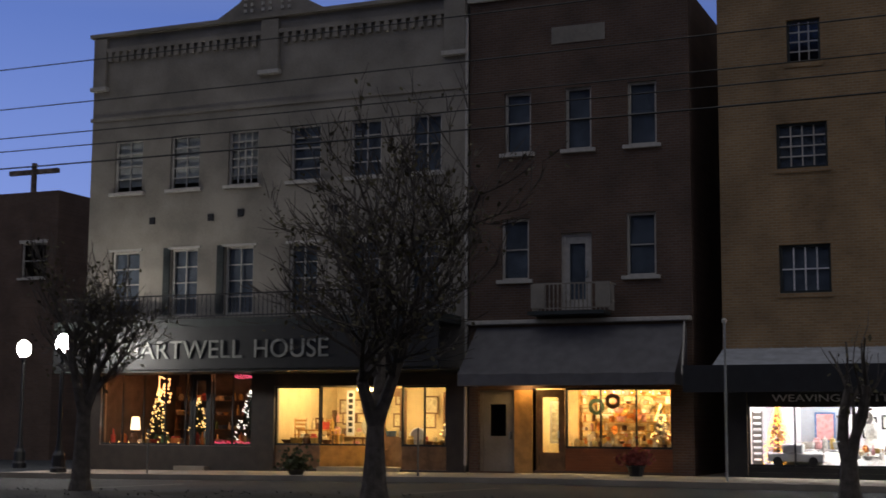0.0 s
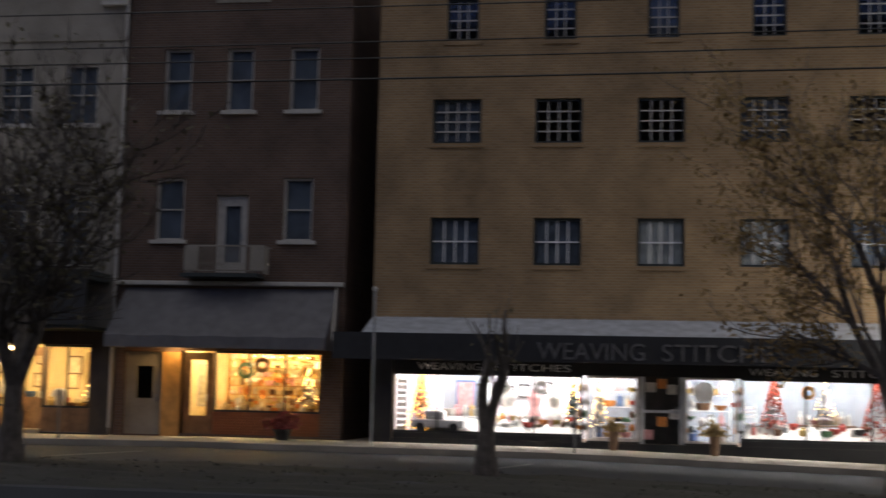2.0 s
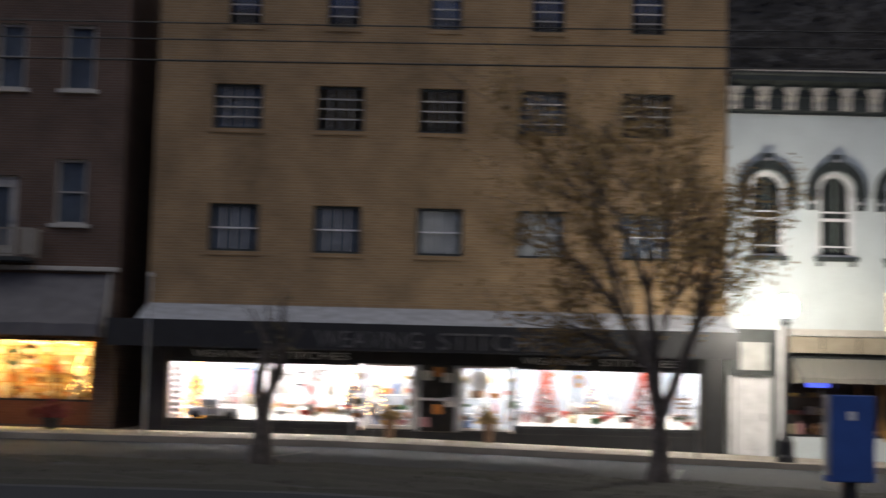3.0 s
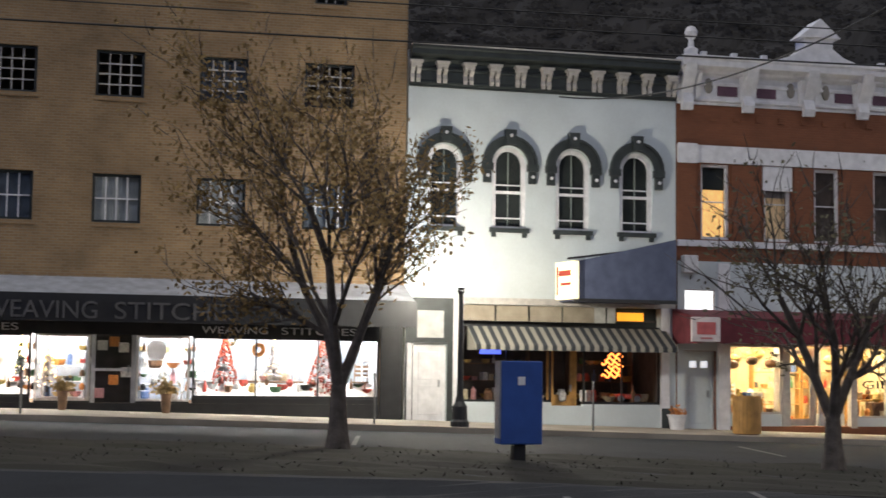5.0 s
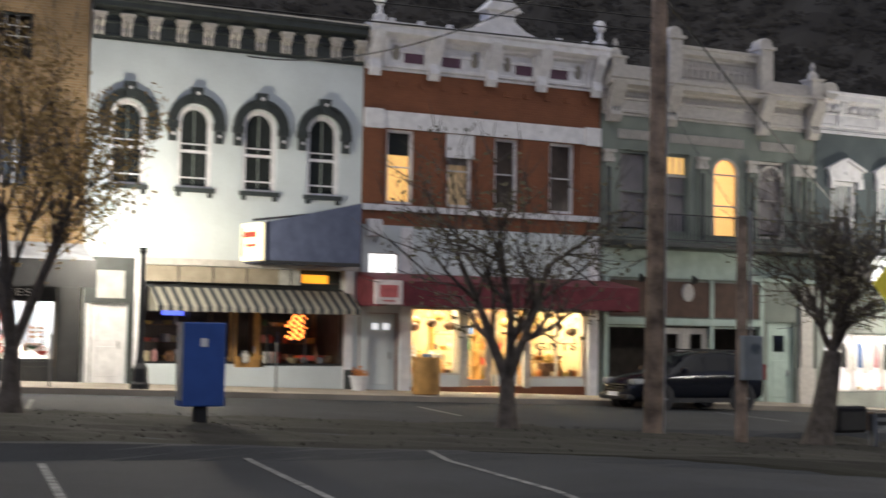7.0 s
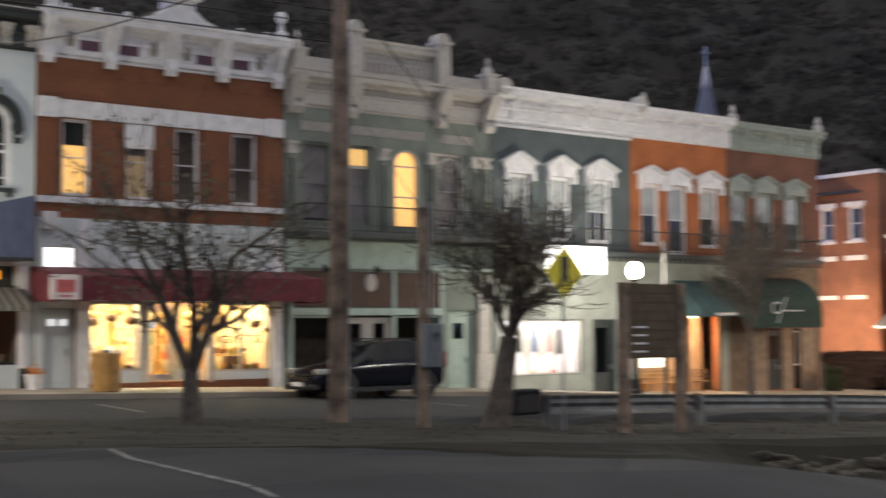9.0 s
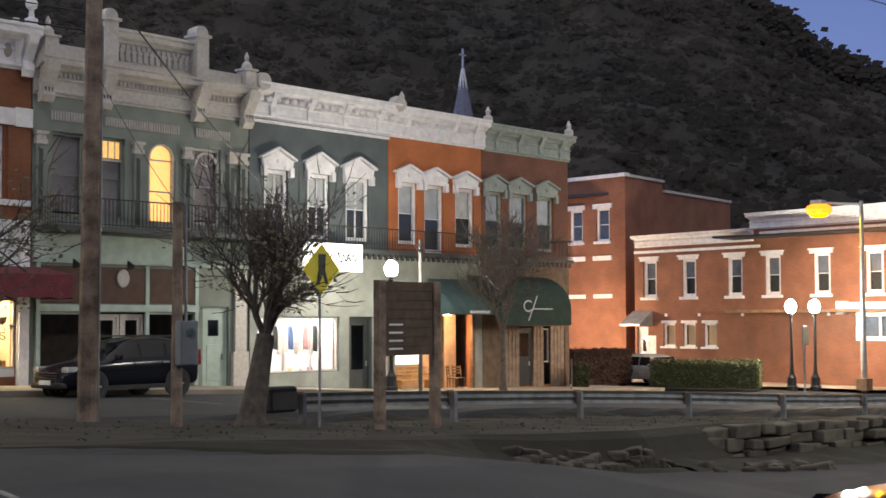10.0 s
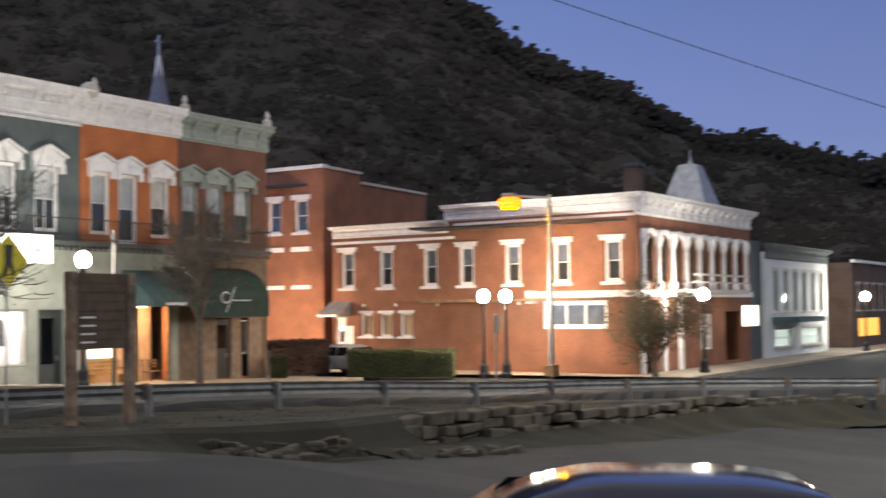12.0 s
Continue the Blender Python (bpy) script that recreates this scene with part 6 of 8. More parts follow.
# ---- trees ----
def tree(x, y, height, seed, spread=1.0, leaves=900, trunk=0.2, fork=1.6, n=3, label="young street tree with a few dry leaves", leaf=None, twigs=0, lean=0.0, levels=4):
    """A street tree: a tapered trunk, forking limbs, fine upright shoots, and what leaves it has kept."""
    rg = random.Random(seed)
    z = ground_z(x, y) if y < 34 else pave_z(x)
    t = thing("street_tree", label, "tree", pose(x, y, z), "street trees")
    wood, tips = bmesh.new(), []

    def limb(p, d, length, r, level):
        steps = 3
        for s in range(steps):
            q = p + d * (length / steps)
            tube(wood, p, q, r, r * 0.8, 7 if level < 2 else 4 if level < 3 else 3)
            d = (d + Vector((rg.gauss(0, 0.14), rg.gauss(0, 0.14), rg.gauss(0.05, 0.08)))).normalized()
            p, r = q, r * 0.8
            if level >= 2:
                tips.append((q, d))
            if level < levels and (s or level):
                for _ in range(2 if level < 3 else 1):
                    a = rg.uniform(0, 2 * math.pi)
                    side = (d.orthogonal().normalized() * math.cos(a) + d.cross(d.orthogonal()).normalized() * math.sin(a))
                    limb(p, (d * rg.uniform(0.75, 1.0) + side * rg.uniform(0.45, 0.85) * spread).normalized(), length * rg.uniform(0.5, 0.72), r * 0.62, level + 1)
    top = Vector((lean, 0.02, fork))
    tube(wood, (-0.1 * lean, 0, -0.15), (0.1 * lean, 0, 0.25), trunk * 1.5, trunk * 1.08, 10)
    tube(wood, (0.1 * lean, 0, 0.24), top * 0.6, trunk * 1.08, trunk * 0.86, 10)
    tube(wood, top * 0.59, top, trunk * 0.862, trunk * 0.74, 10)
    for i in range(n):
        a = 2 * math.pi * i / n + rg.uniform(-0.4, 0.4)
        limb(top - Vector((0, 0, 0.08)), Vector((0.46 * spread * math.cos(a), 0.46 * spread * math.sin(a), 1)).normalized(), (height - fork) * rg.uniform(0.5, 0.62), trunk * 0.62 * math.sqrt(3 / max(n, 3)) * (0.7 if n > 4 else 1), 1)
    for i in range(twigs):
        q, d = rg.choice(tips)
        e = (d + Vector((rg.gauss(0, 0.4), rg.gauss(0, 0.4), rg.uniform(0.0, 0.7)))).normalized()
        k = rg.uniform(0.3, 0.75)
        mid = q + e * k * 0.5
        tube(wood, q, mid, 0.012, 0.009, 3)
        tube(wood, mid, mid + (e + Vector((rg.gauss(0, 0.2), rg.gauss(0, 0.2), 0.15))).normalized() * k * 0.5, 0.009, 0.004, 3)
    part("trunk", wood, BARK, t)
    if not leaves:
        return t
    lf = bmesh.new()
    for i in range(leaves):
        q, d = rg.choice(tips)
        p = q + Vector((rg.gauss(0, 0.13), rg.gauss(0, 0.13), rg.gauss(0, 0.11)))
        u = Vector((rg.gauss(0, 1), rg.gauss(0, 1), rg.gauss(0, 1))).normalized()
        w = u.orthogonal().normalized()
        s = rg.uniform(0.03, 0.075)
        lf.faces.new([lf.verts.new(p + u * s), lf.verts.new(p + w * s * 0.6), lf.verts.new(p - u * s), lf.verts.new(p - w * s * 0.6)])
    tagged(part("crown", lf, leaf or LEAF, t, "sparse dry brown leaves"), kind="stuff")
    return t


tree(-11.65, 24.4, 6.6, 1, 1.0, 1800, 0.23, 1.4, 3, "dark street tree with a dense crown of fine twigs", LEAF_DARK, 1500)
tree(-3.0, 24.9, 3.3, 5, 0.5, 60, 0.19, 0.85, 2, "cut-back street tree with two bare forks", LEAF_DARK, 20, levels=2)
tree(4.05, 25.4, 6.8, 7, 0.8, 9000, 0.185, 1.15, twigs=300)
tree(12.25, 22.4, 5.2, 9, 0.95, 1500, 0.17, 0.95, 3, "street tree with twiggy crown and few withered leaves", LEAF_DARK, 260)
tree(18.45, 21.3, 4.7, 37, 0.95, 1600, 0.25, 1.8, 6, "pollarded leaning street tree with a thick head of twigs", LEAF_DARK, 500, 0.4)
tree(-19.6, 26.0, 4.9, 15, 0.7, 900, 0.2, 1.7, 3, "street tree with thin upright branches", LEAF_DARK, 500)
tree(43.2, 34.9, 6.6, 23, 0.95, 500, 0.13, 2.4, 4, "bare street tree with fine dark twigs on the pavement", LEAF_DARK, 1600)
tree(57.9, 21.8, 4.7, 17, 1.7, 9000, 0.13, 0.8, 4, "small spreading leafy tree before the corner building", LEAF_DARK, 300)

# ---- poles, meter, signs ----
t = thing("utility_pole", "tall weathered wooden utility pole", "utility pole", pose(15.4, 22.4, ground_z(15.4, 22.4)))
part("pole", tube(bmesh.new(), (0, 0, -0.2), (0.1, 0, 10.5), 0.19, 0.14, 12), WOOD_POLE, t)
part("crossarm", one(-1.2, 1.3, -0.12, 0.0, 9.3, 9.45), WOOD_POLE, t)
part("conduit", tube(bmesh.new(), (0.17, -0.1, 0), (0.22, -0.08, 7.5), 0.025, 0.025), METAL, t)
t = thing("meter_post", "wooden service post with a grey meter box", "meter post", pose(16.0, 20.5, ground_z(16.0, 20.5)))
part("post", tube(bmesh.new(), (0, 0, -0.2), (0, 0, 4.1), 0.11, 0.09, 10), WOOD_POLE, t)
part("riser_pipe", tube(bmesh.new(), (0.16, -0.05, 1.9), (0.14, -0.05, 4.2), 0.03, 0.03), METAL, t)
b = part("meter_box", bevelled(0.02, -0.13, 0.27, -0.28, -0.1, 1.15, 1.95), surface("blue_grey_box_paint", (0.15, 0.175, 0.2), rough=0.5), t, "blue-grey metal meter box")
part("meter_glass", lathe([(0.1, 0), (0.1, 0.05), (0.06, 0.08)], 12), GLASS, b, m=Matrix.Translation((0.08, -0.28, 1.72)) @ pose(0, 0, 0, 90))
t = thing("drop_box", "tall blue metal box with a pale label on one leg", "drop box", pose(6.68, 22.8, ground_z(6.68, 22.8)))
part("leg", one(-0.1, 0.1, -0.1, 0.1, -0.1, 0.35), IRON, t)
b = part("cabinet", bevelled(0.02, -0.36, 0.36, -0.2, 0.2, 0.3, 1.68), BLUE_PAINT, t)
part("side_strip", one(-0.385, -0.362, -0.2, 0.1, 0.4, 1.68), METAL, b)
part("label_plate", one(-0.07, 0.05, -0.212, -0.2, 1.28, 1.42), WHITE, b)
part("latch", bevelled(0.008, 0.355, 0.39, -0.12, -0.02, 0.9, 1.1), METAL, b)
t = thing("crossing_sign", "yellow diamond crossing sign on a steel post", "road sign", pose(19.08, 20.0, ground_z(19.08, 20.0)))
part("post", tube(bmesh.new(), (0, 0, -0.2), (0, 0, 3.55), 0.03, 0.03), METAL, t)
s = part("plate", prism(bmesh.new(), [(0, 2.62), (0.5, 3.12), (0, 3.62), (-0.5, 3.12)], -0.06, -0.04), YELLOW, t, "bright yellow diamond plate")
part("symbol", prism(bmesh.new(), [(-0.16, 2.82), (-0.08, 2.82), (0.02, 3.02), (0.1, 2.82), (0.17, 2.84), (0.08, 3.1), (0.1, 3.42), (-0.1, 3.42), (-0.1, 3.1)], -0.068, -0.061), BLACK, s, "plain black mark")
t = thing("flag_pole", "short pale pole with an iron bracket behind the notice board", "pole", pose(37.95, 34.5, pave_z(37.95)))
part("pole", tube(bmesh.new(), (0, 0, -0.05), (0, 0, 5.5), 0.08, 0.07, 10), surface("dull_grey_pole_paint", (0.09, 0.09, 0.085), rough=0.7), t)
part("bracket", tube(bmesh.new(), (-0.3, -0.05, 5.2), (0.3, -0.05, 4.9), 0.03, 0.03, 6), IRON, t)
t = thing("small_sign", "grey sign plate on a pale post between two lamps", "road sign", pose(55.3, 28.2, -1.75))
part("post", tube(bmesh.new(), (0, 0, -0.05), (0, 0, 2.8), 0.05, 0.05, 8), METAL, t)
part("plate", bevelled(0.01, -0.26, 0.26, -0.08, -0.05, 1.95, 2.75), surface("dull_sign_back", (0.2, 0.21, 0.2), metal=0.3), t, "dull grey sign plate")
t = thing("notice_board", "brown wooden notice board on two posts", "notice board", pose(21.5, 19.9, ground_z(21.5, 19.9)))
for x in (-0.84, 0.84):
    part("post", one(x - 0.1, x + 0.1, -0.08, 0.08, -0.2, 3.08), WOOD_POLE, t)
b = part("panel", one(-0.74, 0.74, -0.03, 0.03, 1.54, 3.06), BOARD_WOOD, t)
each("plank", [(-0.74, 0.74, -0.05, -0.031, 1.54 + 0.19 * i, 1.72 + 0.19 * i) for i in range(8)], BOARD_WOOD, b)
each("slat", [(-0.62, -0.22, -0.065, -0.051, 1.66 + 0.165 * i, 1.7 + 0.165 * i) for i in range(4)], WHITE, b)

# ---- guard rail along the curve ----
g = thing("guard_rail", "galvanised steel guard rail along the curve", "guard rail", pose(20, 21.6, ground_z(20, 21.6)))
gi = g.matrix_basis.inverted()
pts = []
for a, b in zip(RAIL, RAIL[1:]):
    k = max(1, round((Vector(b) - Vector(a)).length / 2.45))
    pts += [Vector(a).lerp(Vector(b), i / k) for i in range(k)]
pts.append(Vector(RAIL[-1]))
rail_z = lambda p: pave_z(p.x) - 0.4
for (p, q) in zip(pts, pts[1:]):
    d = (q - p).normalized()
    nrm = Vector((-d.y, d.x))
    bm = bmesh.new()
    prof = [(0.0, 0.42), (0.07, 0.47), (0.07, 0.53), (0.0, 0.58), (0.07, 0.63), (0.07, 0.69), (0.0, 0.74), (-0.01, 0.74), (0.05, 0.66), (-0.012, 0.58), (0.05, 0.5), (-0.01, 0.42)]
    ends = []
    for e in (p, q + d * 0.02):
        ends.append([bm.verts.new((e.x + nrm.x * o, e.y + nrm.y * o, rail_z(e) + h)) for o, h in prof])
    for k in range(len(prof)):
        bm.faces.new((ends[0][k], ends[1][k], ends[1][(k + 1) % len(prof)], ends[0][(k + 1) % len(prof)]))
    part("rail", bm, RAIL_STEEL, g, m=gi)
def on_rail(turn):
    """Where the bearing from the viewer meets the line of the rail."""
    d = Vector((math.sin(radians(turn)), math.cos(radians(turn))))
    for a, b in zip(RAIL, RAIL[1:]):
        p, e = Vector(a), Vector(b) - Vector(a)
        det = d.x * -e.y + e.x * d.y
        k = (d.x * p.y - d.y * p.x) / det if det else -1
        if 0 <= k <= 1:
            return p + e * k
    return Vector(RAIL[-1])


for turn in (42.85, 48.95, 54.05, 58.38, 62.05, 65.13, 68.2, 71.2, 74.5, 78.0, 82.0):
    p = on_rail(turn)
    part("post", one(p.x - 0.05, p.x + 0.05, p.y - 0.16, p.y - 0.02, rail_z(p) - 0.35, rail_z(p) + 0.72), RAIL_STEEL, g, m=gi)
    part("spacer", one(p.x - 0.09, p.x + 0.09, p.y - 0.02, p.y + 0.06, rail_z(p) + 0.4, rail_z(p) + 0.76), WOOD, g, "dark timber spacer block", m=gi)
part("end_shoe", bevelled(0.06, 19.2, 19.95, 21.55, 21.85, pave_z(19.6) - 0.05, pave_z(19.6) + 0.48), IRON, g, "dark rounded end piece", m=gi)

# ---- overhead wires ----
def wire(name, a, b, sag, r=0.012):
    t = thing(name, "thin black overhead wire", "wire", Matrix.Translation(a), "overhead wires")
    a, b = Vector(a), Vector(b)
    q = lambda s: (b - a) * s - Vector((0, 0, 4 * sag * s * (1 - s)))
    bm = bmesh.new()
    side = Vector((0, 0, 1)).cross(b - a).normalized()
    rings = [[bm.verts.new(q(i / 20) + r * (side * math.cos(math.pi / 2 * k) + Vector((0, 0, math.sin(math.pi / 2 * k))))) for k in range(4)] for i in range(21)]
    for u, v in zip(rings, rings[1:]):
        for k in range(4):
            bm.faces.new((u[k], v[k], v[(k + 1) % 4], u[(k + 1) % 4]))
    part("strand", bm, BLACK, t)


for z, y in ((8.75, 22.3), (7.95, 22.4), (7.35, 22.4), (7.1, 22.5), (6.75, 22.5)):
    wire("overhead_wire", (-46, y, z - 0.15), (15.4, y, z), 0.25, 0.016 if z < 7 else 0.012)
wire("service_wire", (15.45, 22.5, 8.0), (34.6, 36.7, 4.2), 0.25, 0.025)
wire("service_wire", (15.4, 22.5, 9.0), (12.2, 37.8, 8.9), 0.9, 0.02)
wire("service_wire", (15.45, 22.5, 6.2), (16.0, 20.55, 3.4), 0.1, 0.012)
t = thing("far_utility_pole", "distant utility pole with a crossarm", "utility pole", pose(-49.0, 60.0, 0))
part("pole", tube(bmesh.new(), (0, 0, -1), (0, 0, 15.2), 0.2, 0.15, 8), WOOD_POLE, t)
part("crossarm", one(-1.6, 1.6, -0.1, 0.1, 14.6, 14.85), WOOD_POLE, t)
wire("overhead_wire", (36.2, 18.8, 11.0), (74.4, 6.4, 8.0), 0.15, 0.017)


# ---- cars ----
def car(name, label, m, body, length=4.7, width=1.85, height=1.75, lamps=True, low=False):
    """A hatchbacked car: lower body, cabin with windows, wheels, lamps; its nose points to -x."""
    t = thing(name, label, "car", m)
    L, W, H = length / 2, width / 2, height
    k = H / 1.75
    side = [(-L, 0.42 * k), (-L + 0.02, 0.7 * k), (-L + 0.16, 0.9 * k), (-L + 0.6, 1.02 * k), (-L + 1.15, 1.09 * k), (L - 0.35, 1.1 * k), (L - 0.02, 1.0 * k), (L, 0.5 * k), (L - 0.1, 0.3 * k), (-L + 0.15, 0.28 * k)]
    bm = prism(bmesh.new(), side, -W, W)
    bmesh.ops.bevel(bm, geom=bm.edges[:], offset=0.09, segments=4, affect="EDGES", profile=0.6)
    b = part("body", bm, body, t, smooth=True)
    bm = bmesh.new()
    cab = [(-L + 1.05, 1.0 * k, 0.97), (-L + 1.85, 1.62 * k, 0.8), (-L + 2.3, H, 0.74), (L - 0.9, H - 0.02, 0.74), (L - 0.45, 1.62 * k, 0.8), (L - 0.12, 1.03 * k, 0.95)]
    rows = [[bm.verts.new((x, s * W * f, z)) for x, z, f in cab] for s in (-1, 1)]
    bm.faces.new(rows[0])
    bm.faces.new(rows[1][::-1])
    for i in range(6):
        bm.faces.new((rows[0][i], rows[1][i], rows[1][(i + 1) % 6], rows[0][(i + 1) % 6]))
    bmesh.ops.bevel(bm, geom=bm.edges[:], offset=0.16, segments=5, affect="EDGES", profile=0.5, clamp_overlap=True)
    part("cabin", bm, body, t, smooth=True)
    tint = surface("tinted_car_glass", (0.012, 0.013, 0.016), rough=0.08, vary=0.1, bump=0.0)
    for s in (-1, 1):
        o = s * W
        for a, c in (((-L + 1.6, -L + 2.42)), ((-L + 2.5, L - 1.35)), ((L - 1.27, L - 0.62))):
            bm = bmesh.new()
            pts = [(max(a, -L + 1.25) - (0.25 if a < -L + 2 else 0), 1.09 * k), (c + (0.12 if c > L - 1 else 0), 1.11 * k), (c - (0.05 if c > L - 1 else 0), 1.6 * k), (a + (0.2 if a < -L + 2 else 0), 1.6 * k)]
            v = [bm.verts.new((x, o * (0.955 if z < 1.3 * k else 0.825) + s * 0.012, z)) for x, z in pts]
            bm.faces.new(v)
            part("side_window", bm, tint, t)
        for nm, x in (("wheel", -L + 0.95), ("wheel", L - 0.9)):
            wm = Matrix.Translation((x, s * (W - 0.12), 0.34 * k)) @ pose(0, 0, 0, 90)
            w = part("wheel", lathe([(0.21, -0.09), (0.3, -0.11), (0.35, -0.09), (0.36, 0.0), (0.35, 0.09), (0.3, 0.11), (0.21, 0.09)], 22), BLACK, t, "black tyre", m=wm)
            part("rim", lathe([(0.03, -0.1), (0.19, -0.095), (0.215, -0.105), (0.215, 0.105), (0.19, 0.095), (0.03, 0.1)], 16), IRON, w, m=wm)
            part("wheel_arch", lathe([(0.39, -0.005), (0.39, 0.006), (0.45, 0.006), (0.45, -0.005)], 24), BLACK, t, m=Matrix.Translation((x, s * (W + 0.003), 0.34 * k)) @ pose(0, 0, 0, 90))
            part("spokes", boxes([(-0.2, 0.2, -0.02, 0.02, -0.112, 0.112), (-0.02, 0.02, -0.2, 0.2, -0.112, 0.112)]), METAL, w, m=wm)
    for s in (-1, 1):
        part("headlight", bevelled(0.03, -L + 0.03, -L + 0.35, s * (W - 0.25) - 0.2, s * (W - 0.25) + 0.2, 0.72 * k, 0.86 * k), METAL, t, "clear headlight")
        part("tail_light", bevelled(0.03, L - 0.16, L - 0.01, s * (W - 0.14) - 0.1, s * (W - 0.14) + 0.1, 0.8 * k, 1.25 * k), surface("tail_red", (0.25, 0.015, 0.012), rough=0.2), t, "dark red tail light")
        part("mirror", bevelled(0.03, -L + 1.45, -L + 1.62, s * (W + 0.1) - 0.1, s * (W + 0.1) + 0.08, 1.06 * k, 1.22 * k), body, t)
    bm = bmesh.new()
    bm.faces.new([bm.verts.new((-L + 1.05 + 0.8 * f - 0.02, y * W, (1.0 + 0.62 * f) * k + 0.03)) for f, y in ((0.2, -0.78), (0.2, 0.78), (0.88, 0.66), (0.88, -0.66))])
    part("windscreen", bm, tint, t)
    part("number_plate", one(-L - 0.015, -L + 0.005, -0.26, 0.26, 0.5 * k, 0.62 * k), WHITE, t)
    part("grille", boxes([(-L - 0.005, -L + 0.03, -0.6, 0.6, 0.64 * k + 0.06 * i, 0.665 * k + 0.06 * i) for i in range(3)]), IRON, t)
    return t


SUV_PAINT = surface("dark_grey_car_paint", (0.013, 0.015, 0.022), rough=0.15, vary=0.1, bump=0.0, metal=0.3)


def rounded_car(name, label, m, paint):
    """A tall rounded car lofted from nose to tail, with glass, lamps, bumpers and wheels; its nose points to -x."""
    t = thing(name, label, "car", m)
    #        x, belt, roof, half width, half roof width, floor
    rows = [(-2.3, 0.6, 0.62, 0.6, 0.5, 0.36), (-2.2, 0.74, 0.77, 0.76, 0.62, 0.28), (-1.95, 0.86, 0.92, 0.85, 0.7, 0.24), (-1.4, 0.98, 1.04, 0.9, 0.74, 0.22), (-1.0, 1.03, 1.1, 0.92, 0.74, 0.22),
            (-0.4, 1.05, 1.5, 0.92, 0.68, 0.22), (0.1, 1.06, 1.66, 0.92, 0.67, 0.22), (1.0, 1.08, 1.68, 0.92, 0.67, 0.22), (1.7, 1.1, 1.6, 0.91, 0.65, 0.24), (2.1, 1.08, 1.32, 0.88, 0.64, 0.28), (2.27, 0.95, 1.02, 0.82, 0.62, 0.34)]
    half = lambda x, b, r, w, c, f: [(0, r + 0.015), (c * 0.7, r), (c, r - 0.07), (w * 0.97, b), (w, b - 0.12), (w, 0.6), (w * 0.97, 0.42), (w * 0.85, f), (0, f)]
    bm, rings = bmesh.new(), []
    for q in rows:
        h = half(*q)
        rings.append([bm.verts.new((q[0], y, z)) for y, z in h] + [bm.verts.new((q[0], -y, z)) for y, z in h[-2:0:-1]])
    for a, b in zip(rings, rings[1:]):
        for k in range(len(a)):
            bm.faces.new((a[k], a[(k + 1) % len(a)], b[(k + 1) % len(a)], b[k]))
    bm.faces.new(rings[0][::-1])
    bm.faces.new(rings[-1])
    body = part("body", bm, paint, t, smooth=True)
    md = body.modifiers.new("round", "SUBSURF")
    md.levels = md.render_levels = 2
    tint = surface("dark_car_glass", (0.012, 0.013, 0.016), rough=0.06, vary=0.1, bump=0.0)
    for side in (-1, 1):
        for i, (u0, u1) in ((4, (0.55, 1.0)), (5, (0.0, 1.0)), (6, (0.06, 0.94)), (7, (0.06, 0.95)), (8, (0.05, 0.6))):
            quad = []
            for u, f in ((u0, 0.93), (u1, 0.93), (u1, 0.2), (u0, 0.2 if i > 4 else 0.7)):
                p, q = half(*rows[i]), half(*rows[i + 1])
                lo = Vector(p[3]).lerp(Vector(q[3]), u)
                hi = Vector(p[2]).lerp(Vector(q[2]), u)
                v = hi.lerp(lo, f)
                quad.append((rows[i][0] + (rows[i + 1][0] - rows[i][0]) * u, side * (v.x + 0.004), v.y))
            gb = bmesh.new()
            gb.faces.new([gb.verts.new(v) for v in quad])
            part("side_window", gb, tint, t)
        part("headlight", bevelled(0.04, -2.2, -1.8, side * 0.68 - 0.15, side * 0.68 + 0.15, 0.72, 0.88), METAL, t, "clear swept headlight")
        part("tail_light", bevelled(0.03, 2.05, 2.28, side * 0.78 - 0.07, side * 0.78 + 0.07, 0.85, 1.3), surface("dark_tail_red", (0.25, 0.015, 0.012), rough=0.2), t, "dark red tail light")
        part("mirror", bevelled(0.04, -0.78, -0.6, side * 1.0 - 0.11, side * 1.0 + 0.09, 1.04, 1.2), paint, t)
        part("sill", one(-1.0, 1.0, side * 0.9 - 0.03, side * 0.9 + 0.03, 0.24, 0.36), BLACK, t, "black plastic sill")
        each("door_handle", [(-0.1, 0.1, side * 0.935 - 0.012, side * 0.935 + 0.012, 0.93, 0.965), (0.85, 1.05, side * 0.935 - 0.012, side * 0.935 + 0.012, 0.94, 0.975)], METAL, t)
        for x in (-1.4, 1.38):
            wm = Matrix.Translation((x, side * 0.82, 0.34)) @ pose(0, 0, 0, 90)
            part("wheel_arch", lathe([(0.3, -0.01), (0.41, -0.012), (0.44, 0.0), (0.41, 0.012), (0.3, 0.01)], 26), BLACK, t, m=Matrix.Translation((x, side * 0.915, 0.36)) @ pose(0, 0, 0, 90))
            w = part("wheel", lathe([(0.22, -0.1), (0.31, -0.115), (0.34, -0.09), (0.345, 0.0), (0.34, 0.09), (0.31, 0.115), (0.22, 0.1)], 24), BLACK, t, "black tyre", m=wm)
            part("rim", lathe([(0.03, -0.105), (0.2, -0.1), (0.225, -0.118), (0.225, 0.118), (0.2, 0.1), (0.03, 0.105)], 18), IRON, w, m=wm)
            for k in range(5):
                part("spoke", one(0.02, 0.21, -0.025, 0.025, -0.122, 0.122), METAL, w, m=wm @ pose(0, 0, 0, 0, 0, 72 * k))
    gb = bmesh.new()
